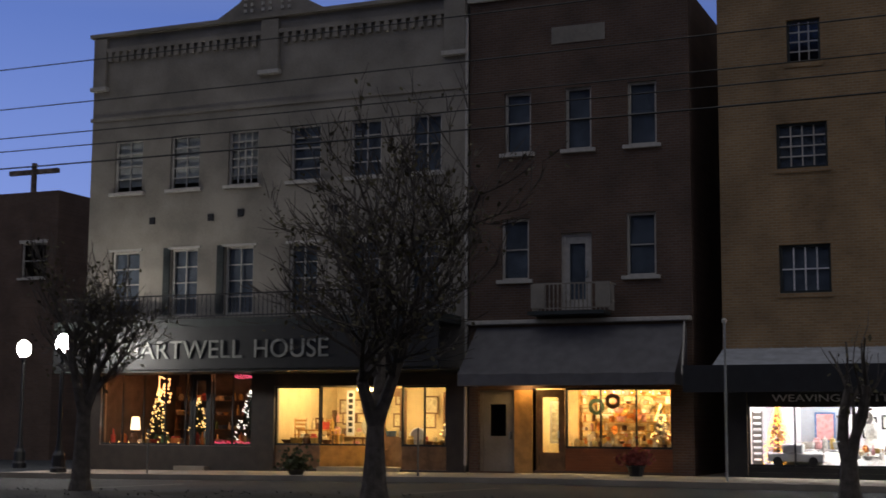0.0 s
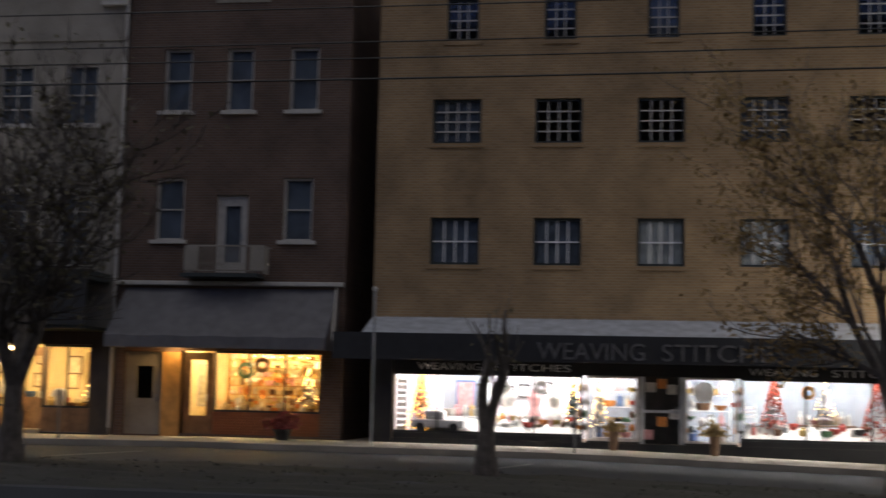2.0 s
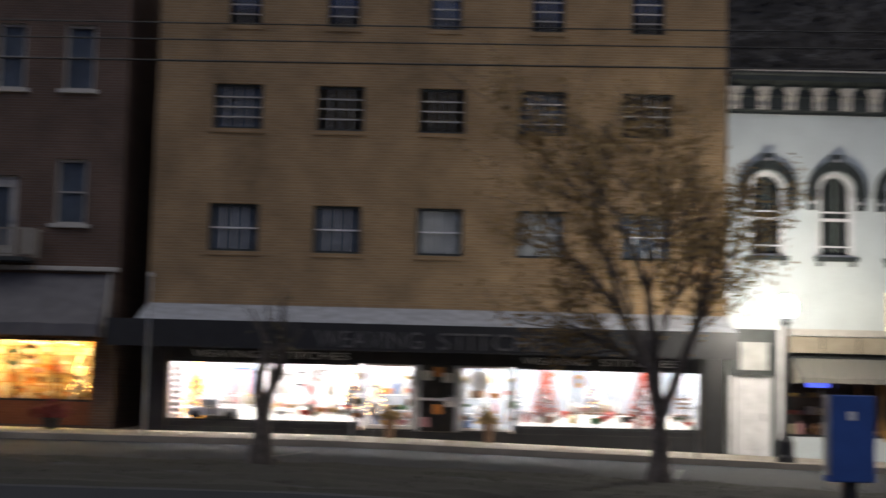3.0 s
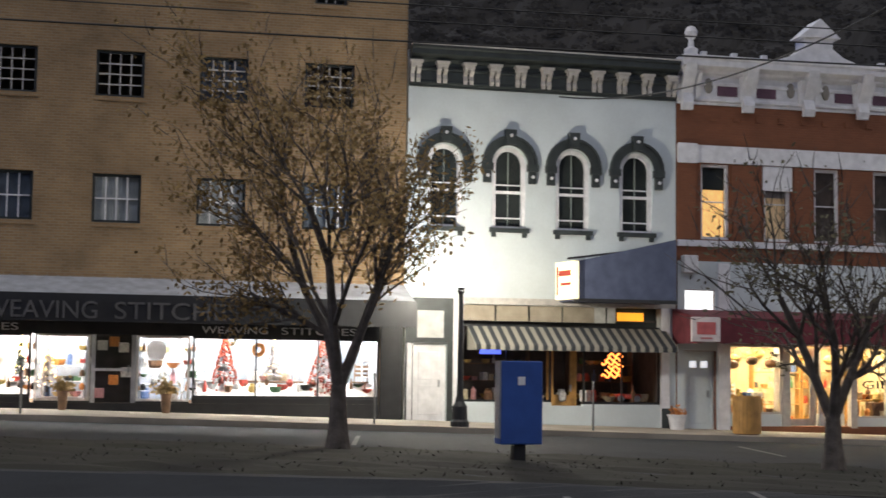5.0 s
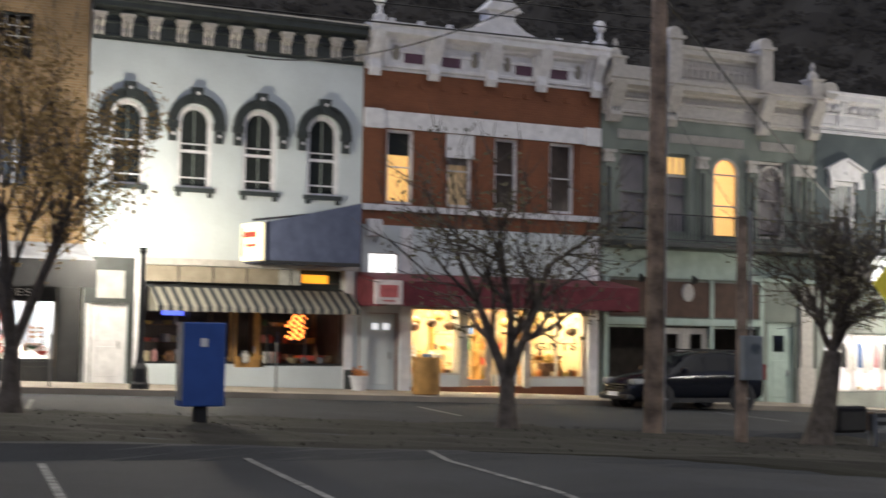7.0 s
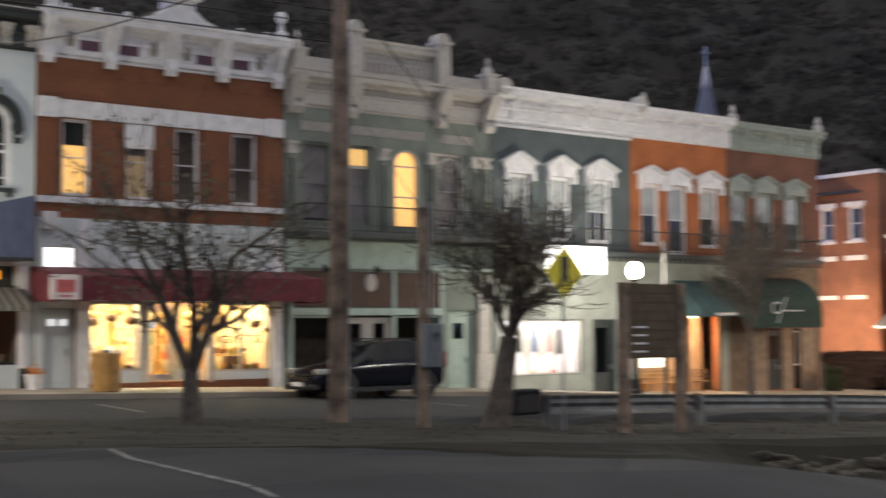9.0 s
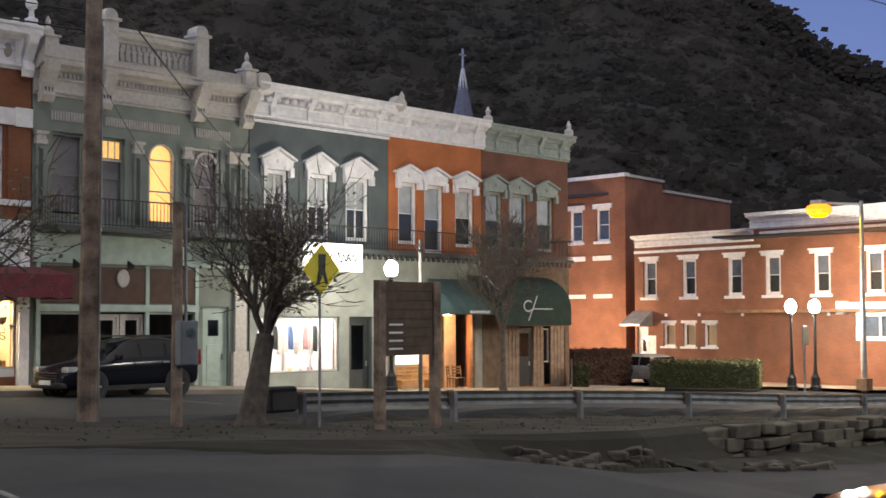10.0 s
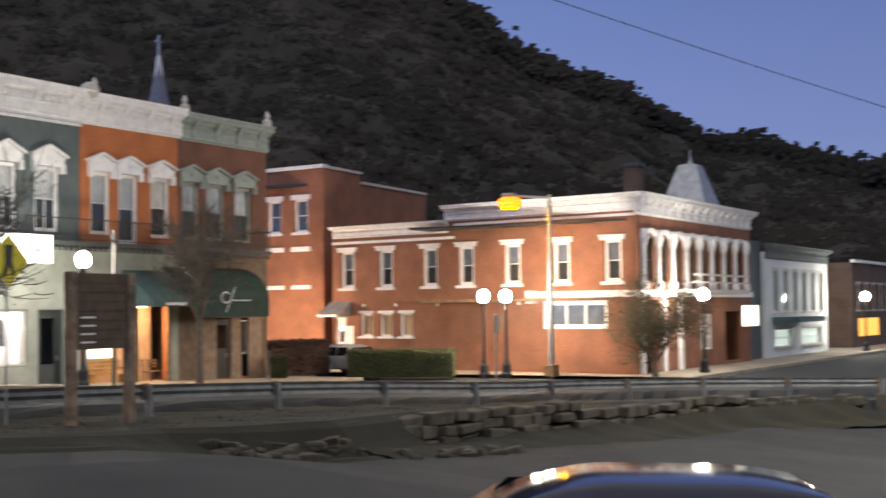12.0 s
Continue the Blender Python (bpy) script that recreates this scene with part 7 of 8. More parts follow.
    gb.faces.new([gb.verts.new(v) for v in ((-0.93, -0.66, 1.135), (-0.93, 0.66, 1.135), (-0.42, 0.58, 1.5), (-0.42, -0.58, 1.5))])
    part("windscreen", gb, tint, t)
    each("grille_bar", [(-2.32, -2.2, -0.45, 0.45, 0.56 + 0.07 * k, 0.59 + 0.07 * k) for k in range(3)], IRON, t, "dark grille bar")
    part("bumper", bevelled(0.05, -2.34, -2.1, -0.72, 0.72, 0.3, 0.46), BLACK, t, "black lower bumper")
    part("plate_bar", one(-2.36, -2.335, -0.26, 0.26, 0.4, 0.52), WHITE, t, "plain pale plate")
    each("roof_rail", [(-0.1, 1.6, s * 0.6 - 0.02, s * 0.6 + 0.02, 1.66, 1.7) for s in (-1, 1)], IRON, t)
    return t


rounded_car("parked_suv", "dark grey parked sport utility car by the kerb", pose(23.7, 33.0, pave_z(23.7) - 0.16), SUV_PAINT)
car("hedge_car", "pale grey parked car half hidden by the hedge", pose(56.9, 36.7, -1.75, 0, 0, 75), surface("pale_car_paint", (0.3, 0.3, 0.31), rough=0.25, bump=0.0), 4.5, 1.8, 1.4)
car("rear_car", "dark parked car behind the hedge", pose(57.0, 44.0, -1.75, 0, 0, 10), SUV_PAINT, 4.6, 1.8, 1.6)
lc = car("near_car", "dark blue car parked in the car park, its roof reflecting lamps", pose(7.8, 3.6, lot_z(7.8, 3.6) - 0.07, 0, 0, -65), surface("navy_car_paint", (0.02, 0.024, 0.06), rough=0.12, vary=0.05, bump=0.0, metal=0.5), 4.2, 1.85, 1.45)


# ---- hedges ----
def hedge(x0, y0, x1, y1, h, w, seed, mat, label):
    rg = random.Random(seed)
    d = Vector((x1 - x0, y1 - y0, 0))
    u = d.normalized()
    s = Vector((-u.y, u.x, 0))
    t = thing("hedge", label, "hedge", pose(x0, y0, -1.75))
    bm = bmesh.new()
    box(bm, -0.0, d.length, -w / 2 + 0.12, w / 2 - 0.12, 0, h - 0.12)
    part("core", bm, mat, t, m=pose(0, 0, 0, 0, 0, math.degrees(math.atan2(d.y, d.x))))
    lf = bmesh.new()
    for i in range(6000):
        a, f = rg.uniform(0, d.length), rg.random()
        if f < 0.4:
            p = u * a + s * rg.uniform(-w / 2, w / 2) + Vector((0, 0, h + rg.gauss(-0.05, 0.05)))
        else:
            p = u * a + s * (w / 2 * rg.choice((-1, 1)) + rg.gauss(0, 0.05)) + Vector((0, 0, rg.uniform(0, h)))
        e, g2 = Vector((rg.gauss(0, 1), rg.gauss(0, 1), rg.gauss(0, 1))).normalized(), Vector((rg.gauss(0, 1), rg.gauss(0, 1), rg.gauss(0, 1))).normalized()
        z = 0.07
        lf.faces.new([lf.verts.new(p + e * z), lf.verts.new(p + g2 * z), lf.verts.new(p - e * z)])
    tagged(part("leaves", lf, mat, t), kind="stuff")


HEDGE = surface("hedge_leaves", (0.06, 0.07, 0.025), vary=0.5, scale=8)
RED_HEDGE = surface("russet_hedge_leaves", (0.07, 0.035, 0.025), vary=0.5, scale=8)
hedge(54.0, 35.0, 55.9, 30.6, 1.2, 1.5, 1, HEDGE, "clipped green hedge in front of parked cars")
hedge(53.8, 39.4, 56.5, 38.0, 1.6, 1.0, 2, RED_HEDGE, "russet hedge beside the brick house")
hedge(51.1, 37.2, 51.55, 36.85, 1.0, 0.7, 3, HEDGE, "small clipped shrub at the shop corner")

# ---- stone retaining wall and rubble below the rail ----
t = thing("retaining_wall", "rough limestone block retaining wall", "wall", pose(26, 17, knots(LOT, 26)))
ti = t.matrix_basis.inverted()
rg = random.Random(8)
def wall_foot(x):
    return knots(LOT, x) + knots([(20, 0.0), (29, 0.0), (32, 0.15), (40, 0.4), (60, 0.5)], x)


part("backing", boxes([(25.5 + 1.0 * i, 26.52 + 1.0 * i, knots(NEAR, 26 + i) - 5.0 - 0.05, knots(NEAR, 26 + i) - 4.6, knots(LOT, 26 + i) - 0.3, max(wall_foot(26 + i) + 0.3, pave_z(26 + i) - 0.45)) for i in range(2, 26)]), STONE, t, m=ti)
for course in range(5):
    x = 28.0 - 0.7 * (3 - course) * (course < 3) + rg.uniform(0, 0.5)
    while x < 51:
        ln = rg.uniform(0.5, 1.25)
        zb = wall_foot(x) + 0.3 * course - 0.1
        if zb + 0.26 < pave_z(x) - 0.15:
            y = knots(NEAR, x) - 5.5 + 0.06 * course + rg.uniform(-0.08, 0.08)
            hh = rg.uniform(0.2, 0.33)
            bm = bevelled(0.05, x, x + ln - 0.03, y - rg.uniform(0.12, 0.32), y + 0.2, zb + rg.uniform(-0.05, 0.03), zb + hh)
            for v in bm.verts:
                v.co += Vector((noise.noise(v.co * 2.1), noise.noise(v.co * 2.3 + Vector((5, 0, 0))), noise.noise(v.co * 2.2 + Vector((0, 5, 0))))) * 0.07
            if rg.random() < 0.06:
                bm.free()
                x += ln
                continue
            part("stone", bm, STONE, t, m=ti)
        x += ln
skirt = bmesh.new()
rows = []
for x in range(9, 38):
    low, fade = knots(NEAR, x) - verge_depth(x), min(1.0, 0.1 + max(0, x - 9) / 9)
    rows.append([skirt.verts.new((x, y, ground_z(x, y) + (0.06 * fade if k < 6 else -0.03))) for k, y in enumerate([low + 0.4 - 0.25 * fade * k for k in range(7)])])
for a, b in zip(rows, rows[1:]):
    for k in range(6):
        skirt.faces.new((a[k], a[k + 1], b[k + 1], b[k]))
tagged(part("grass_bank", skirt, GRASS), "worn grass edge sloping down to the car park", "bank", kind="structure")
bank = bmesh.new()
rows = []
for i in range(121):
    x = 25.5 + 0.2 * i
    y = knots(NEAR, x) - 5.55
    rows.append([bank.verts.new((x, y - d, z + 0.13 * noise.noise((x * 0.9, d * 2, 3)))) for d, z in ((-0.1, wall_foot(x) + 0.1), (0.5, wall_foot(x) - 0.02), (1.1, knots(LOT, x) + 0.14), (1.7, knots(LOT, x) + 0.02), (2.5, knots(LOT, x) - 0.16))])
for a, b in zip(rows, rows[1:]):
    for k in range(4):
        bank.faces.new((a[k], a[k + 1], b[k + 1], b[k]))
tagged(part("dirt_bank", bank, GRASS, smooth=True), "bank of dirt and dead grass below the stone wall", "bank", kind="structure")
for i in range(58):
    u = rg.random()
    x, y, s = 20.3 + 4.6 * u, 16.55 - 0.5 * u + rg.uniform(-0.22, 0.22), rg.uniform(0.1, 0.3)
    if i > 38:
        x, y, s = 24.2 + 6.0 * u, 15.7 - 1.0 * u + rg.uniform(-0.5, 0.6), rg.uniform(0.1, 0.24)
    bm = bevelled(0.05, -s, s, -s * 0.75, s * 0.75, -s * 0.5, s * 0.5)
    for v in bm.verts:
        v.co += noise.noise_vector(v.co * 3 + Vector((i, 0, 0))) * 0.1
    ob = part("boulder", bm, STONE)
    ob.matrix_basis = pose(x, y, ground_z(x, y) + s * 0.12, 0, 0, rg.uniform(0, 180))
    tagged(ob, "rough pale limestone boulder at the edge of the car park", "boulder", "boulders")


# ---- markings ----
def marking(x0, y0, x1, y1, w=0.1):
    d = (Vector((x1, y1)) - Vector((x0, y0))).normalized()
    n = Vector((-d.y, d.x)) * w / 2
    bm = bmesh.new()
    k = 12
    rows = []
    for i in range(k + 1):
        p = Vector((x0, y0)).lerp(Vector((x1, y1)), i / k)
        rows.append([bm.verts.new((*(p + s * n), ground_z(*(p)) + 0.008)) for s in (-1, 1)])
    for a, b in zip(rows, rows[1:]):
        bm.faces.new((a[0], b[0], b[1], a[1]))
    tagged(part("parking_line", bm, PAINT_LINE), "worn white parking line on asphalt", "marking", "parking lines")


for i in range(6):
    marking(-4.6 + 2.6 * i, 17.6, -5.25 + 2.6 * i, 12.4, 0.1)
for x in (-20.2, -11.6, -2.7, 5.4, 14.5, 23.4):
    marking(x, 31.0, x - 0.75, 27.2)


# ---- shop goods and pavement things ----
def at_thing(name, label, category, x, y, z, turn=0, group=""):
    return thing(name, label, category, pose(x, ROW + y, z, 0, 0, turn), group)


GOODS = [surface("goods_" + n, c, rough=0.5, vary=0.3, scale=14) for n, c in (
    ("red", (0.45, 0.06, 0.04)), ("cream", (0.6, 0.5, 0.32)), ("brown", (0.16, 0.08, 0.04)), ("green", (0.06, 0.14, 0.06)), ("white", (0.7, 0.68, 0.64)),
    ("black", (0.03, 0.03, 0.03)), ("orange", (0.6, 0.22, 0.05)), ("blue", (0.08, 0.14, 0.3)), ("gold", (0.5, 0.34, 0.1)), ("pink", (0.6, 0.3, 0.3)))]
PAPER = surface("printed_paper", (0.6, 0.52, 0.38), vary=0.4, scale=9)
FIR = surface("artificial_fir", (0.03, 0.06, 0.03), vary=0.5, scale=12)
RED_BAUBLE = surface("red_bauble", (0.36, 0.05, 0.02), rough=0.3, vary=0.4, scale=9)
WHITE_FIR = surface("white_artificial_fir", (0.7, 0.7, 0.72), vary=0.2, scale=12)
BULB = glowing("warm_string_light", (1.0, 0.6, 0.2), 9)
BULB_PINK = glowing("pink_string_light", (1.0, 0.1, 0.2), 5)
BULB_WHITE = glowing("white_string_light", (1.0, 0.95, 0.85), 7)
NEON = glowing("orange_neon", (1.0, 0.25, 0.05), 3.5)
BLUE_NEON = glowing("blue_neon", (0.1, 0.15, 1.0), 1.6)
shop = random.Random(21)


def trinket(x, y, z, s=1.0, kind=None, mat=None):
    """One of the small wares on shelves and tables."""
    kind = kind or shop.choice(("jar", "box", "bottle", "basket", "bowl", "candle"))
    mat = mat or shop.choice(GOODS + [GOODS[1], GOODS[4], GOODS[8], GOODS[1], GOODS[8]])
    word = mat.name.replace("goods_", "").split(".")[0]
    if kind == "box":
        bm = bevelled(0.01, -0.09 * s, 0.09 * s, -0.07 * s, 0.07 * s, 0, shop.uniform(0.1, 0.24) * s)
    else:
        bm = lathe([(r * s, h * s) for r, h in {
            "jar": ((0.06, 0), (0.085, 0.03), (0.09, 0.14), (0.06, 0.18), (0.065, 0.21), (0.03, 0.22)), "bottle": ((0.045, 0), (0.05, 0.02), (0.05, 0.16), (0.02, 0.22), (0.02, 0.3)),
            "basket": ((0.1, 0), (0.13, 0.04), (0.15, 0.14), (0.14, 0.14), (0.11, 0.05)), "bowl": ((0.05, 0), (0.06, 0.01), (0.14, 0.1), (0.13, 0.1), (0.05, 0.03)), "candle": ((0.05, 0), (0.05, 0.2), (0.015, 0.21), (0.01, 0.25))}[kind]], 10)
    ob = part(kind, bm, mat)
    ob.matrix_basis = pose(x, ROW + y, z, 0, 0, shop.uniform(0, 90))
    return tagged(ob, "small %s %s among the wares of a shop" % (word, kind), kind, "shop wares")


def shelf(x0, x1, y, z0, levels, gap, mat=WOOD, full=0.9, s=1.0, wares=None):
    t = at_thing("shelf_unit", "open shelf unit crowded with small wares", "shelf", (x0 + x1) / 2, y, z0)
    h = (x1 - x0) / 2
    for a in (-h, h - 0.03):
        part("side", one(a, a + 0.03, -0.16, 0.16, 0, levels * gap), mat, t)
    for i in range(levels):
        part("board", one(-h + 0.03, h - 0.03, -0.16, 0.16, i * gap, i * gap + 0.025), mat, t)
        x = x0 + 0.15
        while x < x1 - 0.12:
            if shop.random() < full:
                trinket(x, y - 0.02, z0 + i * gap + 0.026, shop.uniform(0.8, 1.25) * s, mat=shop.choice(wares) if wares else None)
            x += shop.uniform(0.2, 0.3)


def picture(x, y, z, w, h, mat=None, frame_mat=None):
    t = at_thing("framed_picture", "framed picture hung on a shop wall", "picture", x, y, z, group="pictures")
    part("picture_frame", boxes([(-w / 2, -w / 2 + 0.05, -0.03, 0, -h / 2, h / 2), (w / 2 - 0.05, w / 2, -0.03, 0, -h / 2, h / 2), (-w / 2 + 0.05, w / 2 - 0.05, -0.03, 0, -h / 2, -h / 2 + 0.05), (-w / 2 + 0.05, w / 2 - 0.05, -0.03, 0, h / 2 - 0.05, h / 2)]), frame_mat or WOOD, t)
    part("print", one(-w / 2 + 0.05, w / 2 - 0.05, -0.015, -0.005, -h / 2 + 0.05, h / 2 - 0.05), mat or PAPER, t)


def table(x, y, z, w, d, h, mat=WOOD):
    t = at_thing("display_table", "wooden display table in a shop window", "table", x, y, z)
    part("tabletop", bevelled(0.01, -w / 2, w / 2, -d / 2, d / 2, h - 0.05, h), mat, t)
    for a in (-w / 2 + 0.05, w / 2 - 0.05):
        for b in (-d / 2 + 0.05, d / 2 - 0.05):
            part("leg", tube(bmesh.new(), (a, b, 0), (a, b, h - 0.05), 0.025, 0.035, 6), mat, t)


def chair(x, y, z, turn, mat=PINE):
    t = at_thing("chair", "old wooden chair shown in a shop window", "chair", x, y, z, turn, "chairs")
    part("seat", bevelled(0.015, -0.22, 0.22, -0.2, 0.2, 0.42, 0.46), mat, t)
    for a in (-0.18, 0.18):
        for b in (-0.17, 0.17):
            part("leg", tube(bmesh.new(), (a, b, 0), (a, b, 0.42), 0.018, 0.022, 6), mat, t)
        part("stile", tube(bmesh.new(), (a, 0.18, 0.46), (a, 0.24, 0.95), 0.02, 0.018, 6), mat, t)
    for k in range(3):
        part("slat", one(-0.17, 0.17, 0.2 + 0.02 * k, 0.215 + 0.02 * k, 0.6 + 0.12 * k, 0.66 + 0.12 * k), mat, t)


def fir(x, y, z, h, r, leaf, bulb, bulbs, label, seed, base=0.15):
    rg = random.Random(seed)
    t = at_thing("christmas_tree", label, "christmas tree", x, y, z, group="christmas trees")
    part("stem", tube(bmesh.new(), (0, 0, 0), (0, 0, h * 0.95), 0.03, 0.01, 6), BARK, t)
    bm = bmesh.new()
    for i in range(420):
        f = rg.random() ** 0.7
        a, q = rg.uniform(0, 2 * math.pi), r * (1.02 - f) * rg.uniform(0.75, 1.08)
        zz = base + f * (h - base)
        tip = Vector((q * math.cos(a), q * math.sin(a), zz - 0.08 * q))
        root_ = Vector((0.2 * q * math.cos(a), 0.2 * q * math.sin(a), zz + 0.12 * q))
        w = Vector((-math.sin(a), math.cos(a), 0.2)) * 0.05
        bm.faces.new([bm.verts.new(root_), bm.verts.new((root_ + tip) / 2 + w), bm.verts.new(tip), bm.verts.new((root_ + tip) / 2 - w)])
    tagged(part("needles", bm, leaf, t), kind="stuff")
    bl = bmesh.new()
    for i in range(bulbs):
        f = rg.random() ** 0.8
        a, q = rg.uniform(0, 2 * math.pi), r * (1.04 - f)
        p = Vector((q * math.cos(a), q * math.sin(a), base + f * (h - base)))
        s = rg.uniform(0.016, 0.028) * (1.9 if bulb is RED_BAUBLE else 1.0)
        v = [bl.verts.new(p + Vector(o) * s) for o in ((1, 0, 0), (-1, 0, 0), (0, 1, 0), (0, -1, 0), (0, 0, 1), (0, 0, -1))]
        for tri in ((0, 2, 4), (2, 1, 4), (1, 3, 4), (3, 0, 4), (2, 0, 5), (1, 2, 5), (3, 1, 5), (0, 3, 5)):
            bl.faces.new([v[i] for i in tri])
    # on the red bauble trees these beads do not glow
    tagged(part("string_lights", bl, bulb, t, "tiny glowing string lights"), kind="stuff")


def light_string(points, bulb, label, every=0.12):
    t = thing("light_string", label, "string lights", Matrix.Translation(points[0]), "string lights")
    bl = bmesh.new()
    for a, b in zip(points, points[1:]):
        a, b = Vector(a) - Vector(points[0]), Vector(b) - Vector(points[0])
        n = max(1, int((b - a).length / every))
        for i in range(n):
            p = a.lerp(b, i / n) + Vector((0, 0, shop.uniform(-0.03, 0.03)))
            v = [bl.verts.new(p + Vector(o) * 0.022) for o in ((1, 0, 0), (-0.5, 0.8, 0), (-0.5, -0.8, 0), (0, 0, 1), (0, 0, -1))]
            for tri in ((0, 1, 3), (1, 2, 3), (2, 0, 3), (1, 0, 4), (2, 1, 4), (0, 2, 4)):
                bl.faces.new([v[i] for i in tri])
    tagged(part("bulbs", bl, bulb, t), kind="stuff")


def wreath(x, y, z, r, mat=None):
    bm = bmesh.new()
    rg = random.Random(int(x * 100))
    for i in range(60):
        a = 2 * math.pi * i / 60
        p = Vector((r * math.cos(a), 0, r * math.sin(a)))
        box(bm, p.x - 0.04, p.x + 0.04, -0.04 + rg.uniform(-0.02, 0.02), 0.02, p.z - 0.04 + rg.uniform(-0.03, 0.03), p.z + 0.04)
    ob = part("wreath", bm, mat or FIR)
    ob.matrix_basis = pose(x, ROW + y, z)
    tagged(ob, "round decorated wreath hung in a shop", "wreath", "wreaths")


# gift shop under the balcony: dim, with strings of coloured lights
fir(-23.0, 1.0, 0.7, 1.7, 0.5, FIR, BULB_WHITE, 90, "small dark christmas tree with white lights", 3)
fir(-23.6, 2.4, 0.7, 1.9, 0.45, FIR, BULB_WHITE, 60, "small dark christmas tree with white lights", 4)
fir(-26.7, 1.4, 0.7, 1.8, 0.35, FIR, BULB, 110, "slim christmas tree with amber lights", 5)
fir(-25.4, 1.8, 0.7, 1.5, 0.4, FIR, BULB, 60, "slim christmas tree with amber lights", 6)
y0 = ROW + 0.3
light_string([(-27.8, y0, 0.75), (-24.8, y0, 0.75)], BULB, "amber lights along a window ledge", 0.35)
light_string([(-23.8, y0, 0.78), (-22.4, y0, 0.78)], BULB_PINK, "pink lights along a window ledge", 0.07)
light_string([(-23.2, y0, 2.85), (-22.4, y0, 2.85), (-22.4, y0, 2.78), (-23.2, y0, 2.78)], BULB_PINK, "pink lights hung at a window head", 0.06)
light_string([(-25.95, y0, 2.1), (-25.95, y0, 2.85), (-25.55, y0, 2.75), (-25.6, y0, 2.45), (-25.95, y0, 2.4), (-25.5, y0, 2.3), (-25.55, y0, 2.05), (-25.95, y0, 2.05), (-25.75, y0, 2.6), (-25.75, y0, 2.2)], glowing("bright_amber_bulb", (1.0, 0.45, 0.15), 14), "bright amber rope light figure hung in the window", 0.05)
part("lamp_shade", lathe([(0.16, 0), (0.12, 0.4), (0.09, 0.42)], 10), glowing("table_lamp_shade", (1.0, 0.75, 0.45), 5)).matrix_basis = pose(-27.3, ROW + 1.0, 1.15)
tagged(bpy.data.objects["lamp_shade"], "glowing table lamp in a shop window", "lamp")
for i in range(16):
    trinket(-27.7 + 0.33 * i, 1.0 + 0.4 * (i % 3), 0.7, 1.3)
table(-26.5, 2.2, 0.12, 2.6, 0.8, 0.6)
shelf(-28.0, -25.0, 4.5, 0.15, 5, 0.5)

# antique shop
table(-20.6, 1.1, 0.15, 1.2, 0.6, 1.05, PINE)
chair(-21.1, 0.9, 0.6, 30)
chair(-20.2, 1.5, 0.6, 150)
for i in range(5):
    trinket(-21.0 + 0.22 * i, 1.1, 1.2, 1.2)
table(-19.0, 1.9, 0.12, 1.3, 0.7, 0.85)
for i in range(6):
    trinket(-19.5 + 0.2 * i, 1.85, 0.97, 1.4)
for x, z, w, h in ((-21.1, 1.95, 0.9, 0.5), (-20.0, 2.1, 0.5, 0.6), (-18.2, 2.0, 0.5, 0.6), (-16.9, 2.1, 0.55, 0.45), (-16.2, 1.95, 0.5, 0.7), (-19.3, 2.25, 0.4, 0.5)):
    picture(x, 4.4, z, w, h)
t = at_thing("vertical_banner", "tall white banner with dark letter bars", "banner", -19.55, 1.2, 1.0)
part("cloth", one(-0.14, 0.14, 0, 0.015, 0, 1.4), WHITE, t)
for k in range(7):
    part("letter_bar", one(-0.07, 0.07, -0.006, -0.001, 0.12 + 0.18 * k, 0.24 + 0.18 * k), BLACK, t)
ob = part("round_mirror", lathe([(0.3, 0), (0.3, 0.04), (0.24, 0.06), (0.23, 0.03)], 20), CREAM, m=pose(0, 0, 0, 90))
ob.matrix_basis = pose(-18.95, ROW + 1.4, 1.3)
tagged(ob, "round pale framed mirror standing on a table", "mirror")
ob = part("round_mirror", lathe([(0.28, 0), (0.28, 0.04), (0.22, 0.06), (0.2, 0.03)], 20), WHITE, m=pose(0, 0, 0, 90))
ob.matrix_basis = pose(-17.0, ROW + 0.6, 1.0)
tagged(ob, "round white wheel standing in the window", "wheel")
fir(-16.2, 1.0, 0.72, 1.0, 0.3, WHITE_FIR, BULB, 30, "small pale decorated tree", 12)
shelf(-17.4, -15.8, 3.6, 0.15, 5, 0.45)
shelf(-21.5, -19.8, 3.9, 0.15, 4, 0.42)
t = at_thing("glass_lamp", "hanging antique glass lamp", "lamp", -18.7, 1.3, 1.75)
part("lamp_glass", lathe([(0.05, 0), (0.2, 0.05), (0.14, 0.25), (0.05, 0.45)], 12), glowing("antique_lamp_glass", (1.0, 0.8, 0.5), 3), t)
part("cord", tube(bmesh.new(), (0, 0, 0.45), (0, 0, 1.05), 0.01, 0.01, 4), BLACK, t)

# the flower and gift shop in the brown house
PALE_WARES = [GOODS[1], GOODS[4], GOODS[8], GOODS[1], GOODS[4], GOODS[6], GOODS[2], GOODS[9]]
shelf(-12.2, -9.3, 1.25, 0.2, 9, 0.25, PINE, 0.96, 0.85, PALE_WARES)
shelf(-12.3, -9.2, 3.1, 0.2, 5, 0.45, PINE, 0.95, 1.2, PALE_WARES)
for i in range(14):
    trinket(-12.1 + 0.21 * i, 0.6 + 0.25 * (i % 2), 0.75, 1.1, mat=PALE_WARES[i % 5])
for i in range(34):
    trinket(-12.15 + 0.088 * i, 0.35 + 0.12 * (i % 3), 0.76 + 0.09 * (i % 3), 0.75, mat=PALE_WARES[(i * 3) % 7])
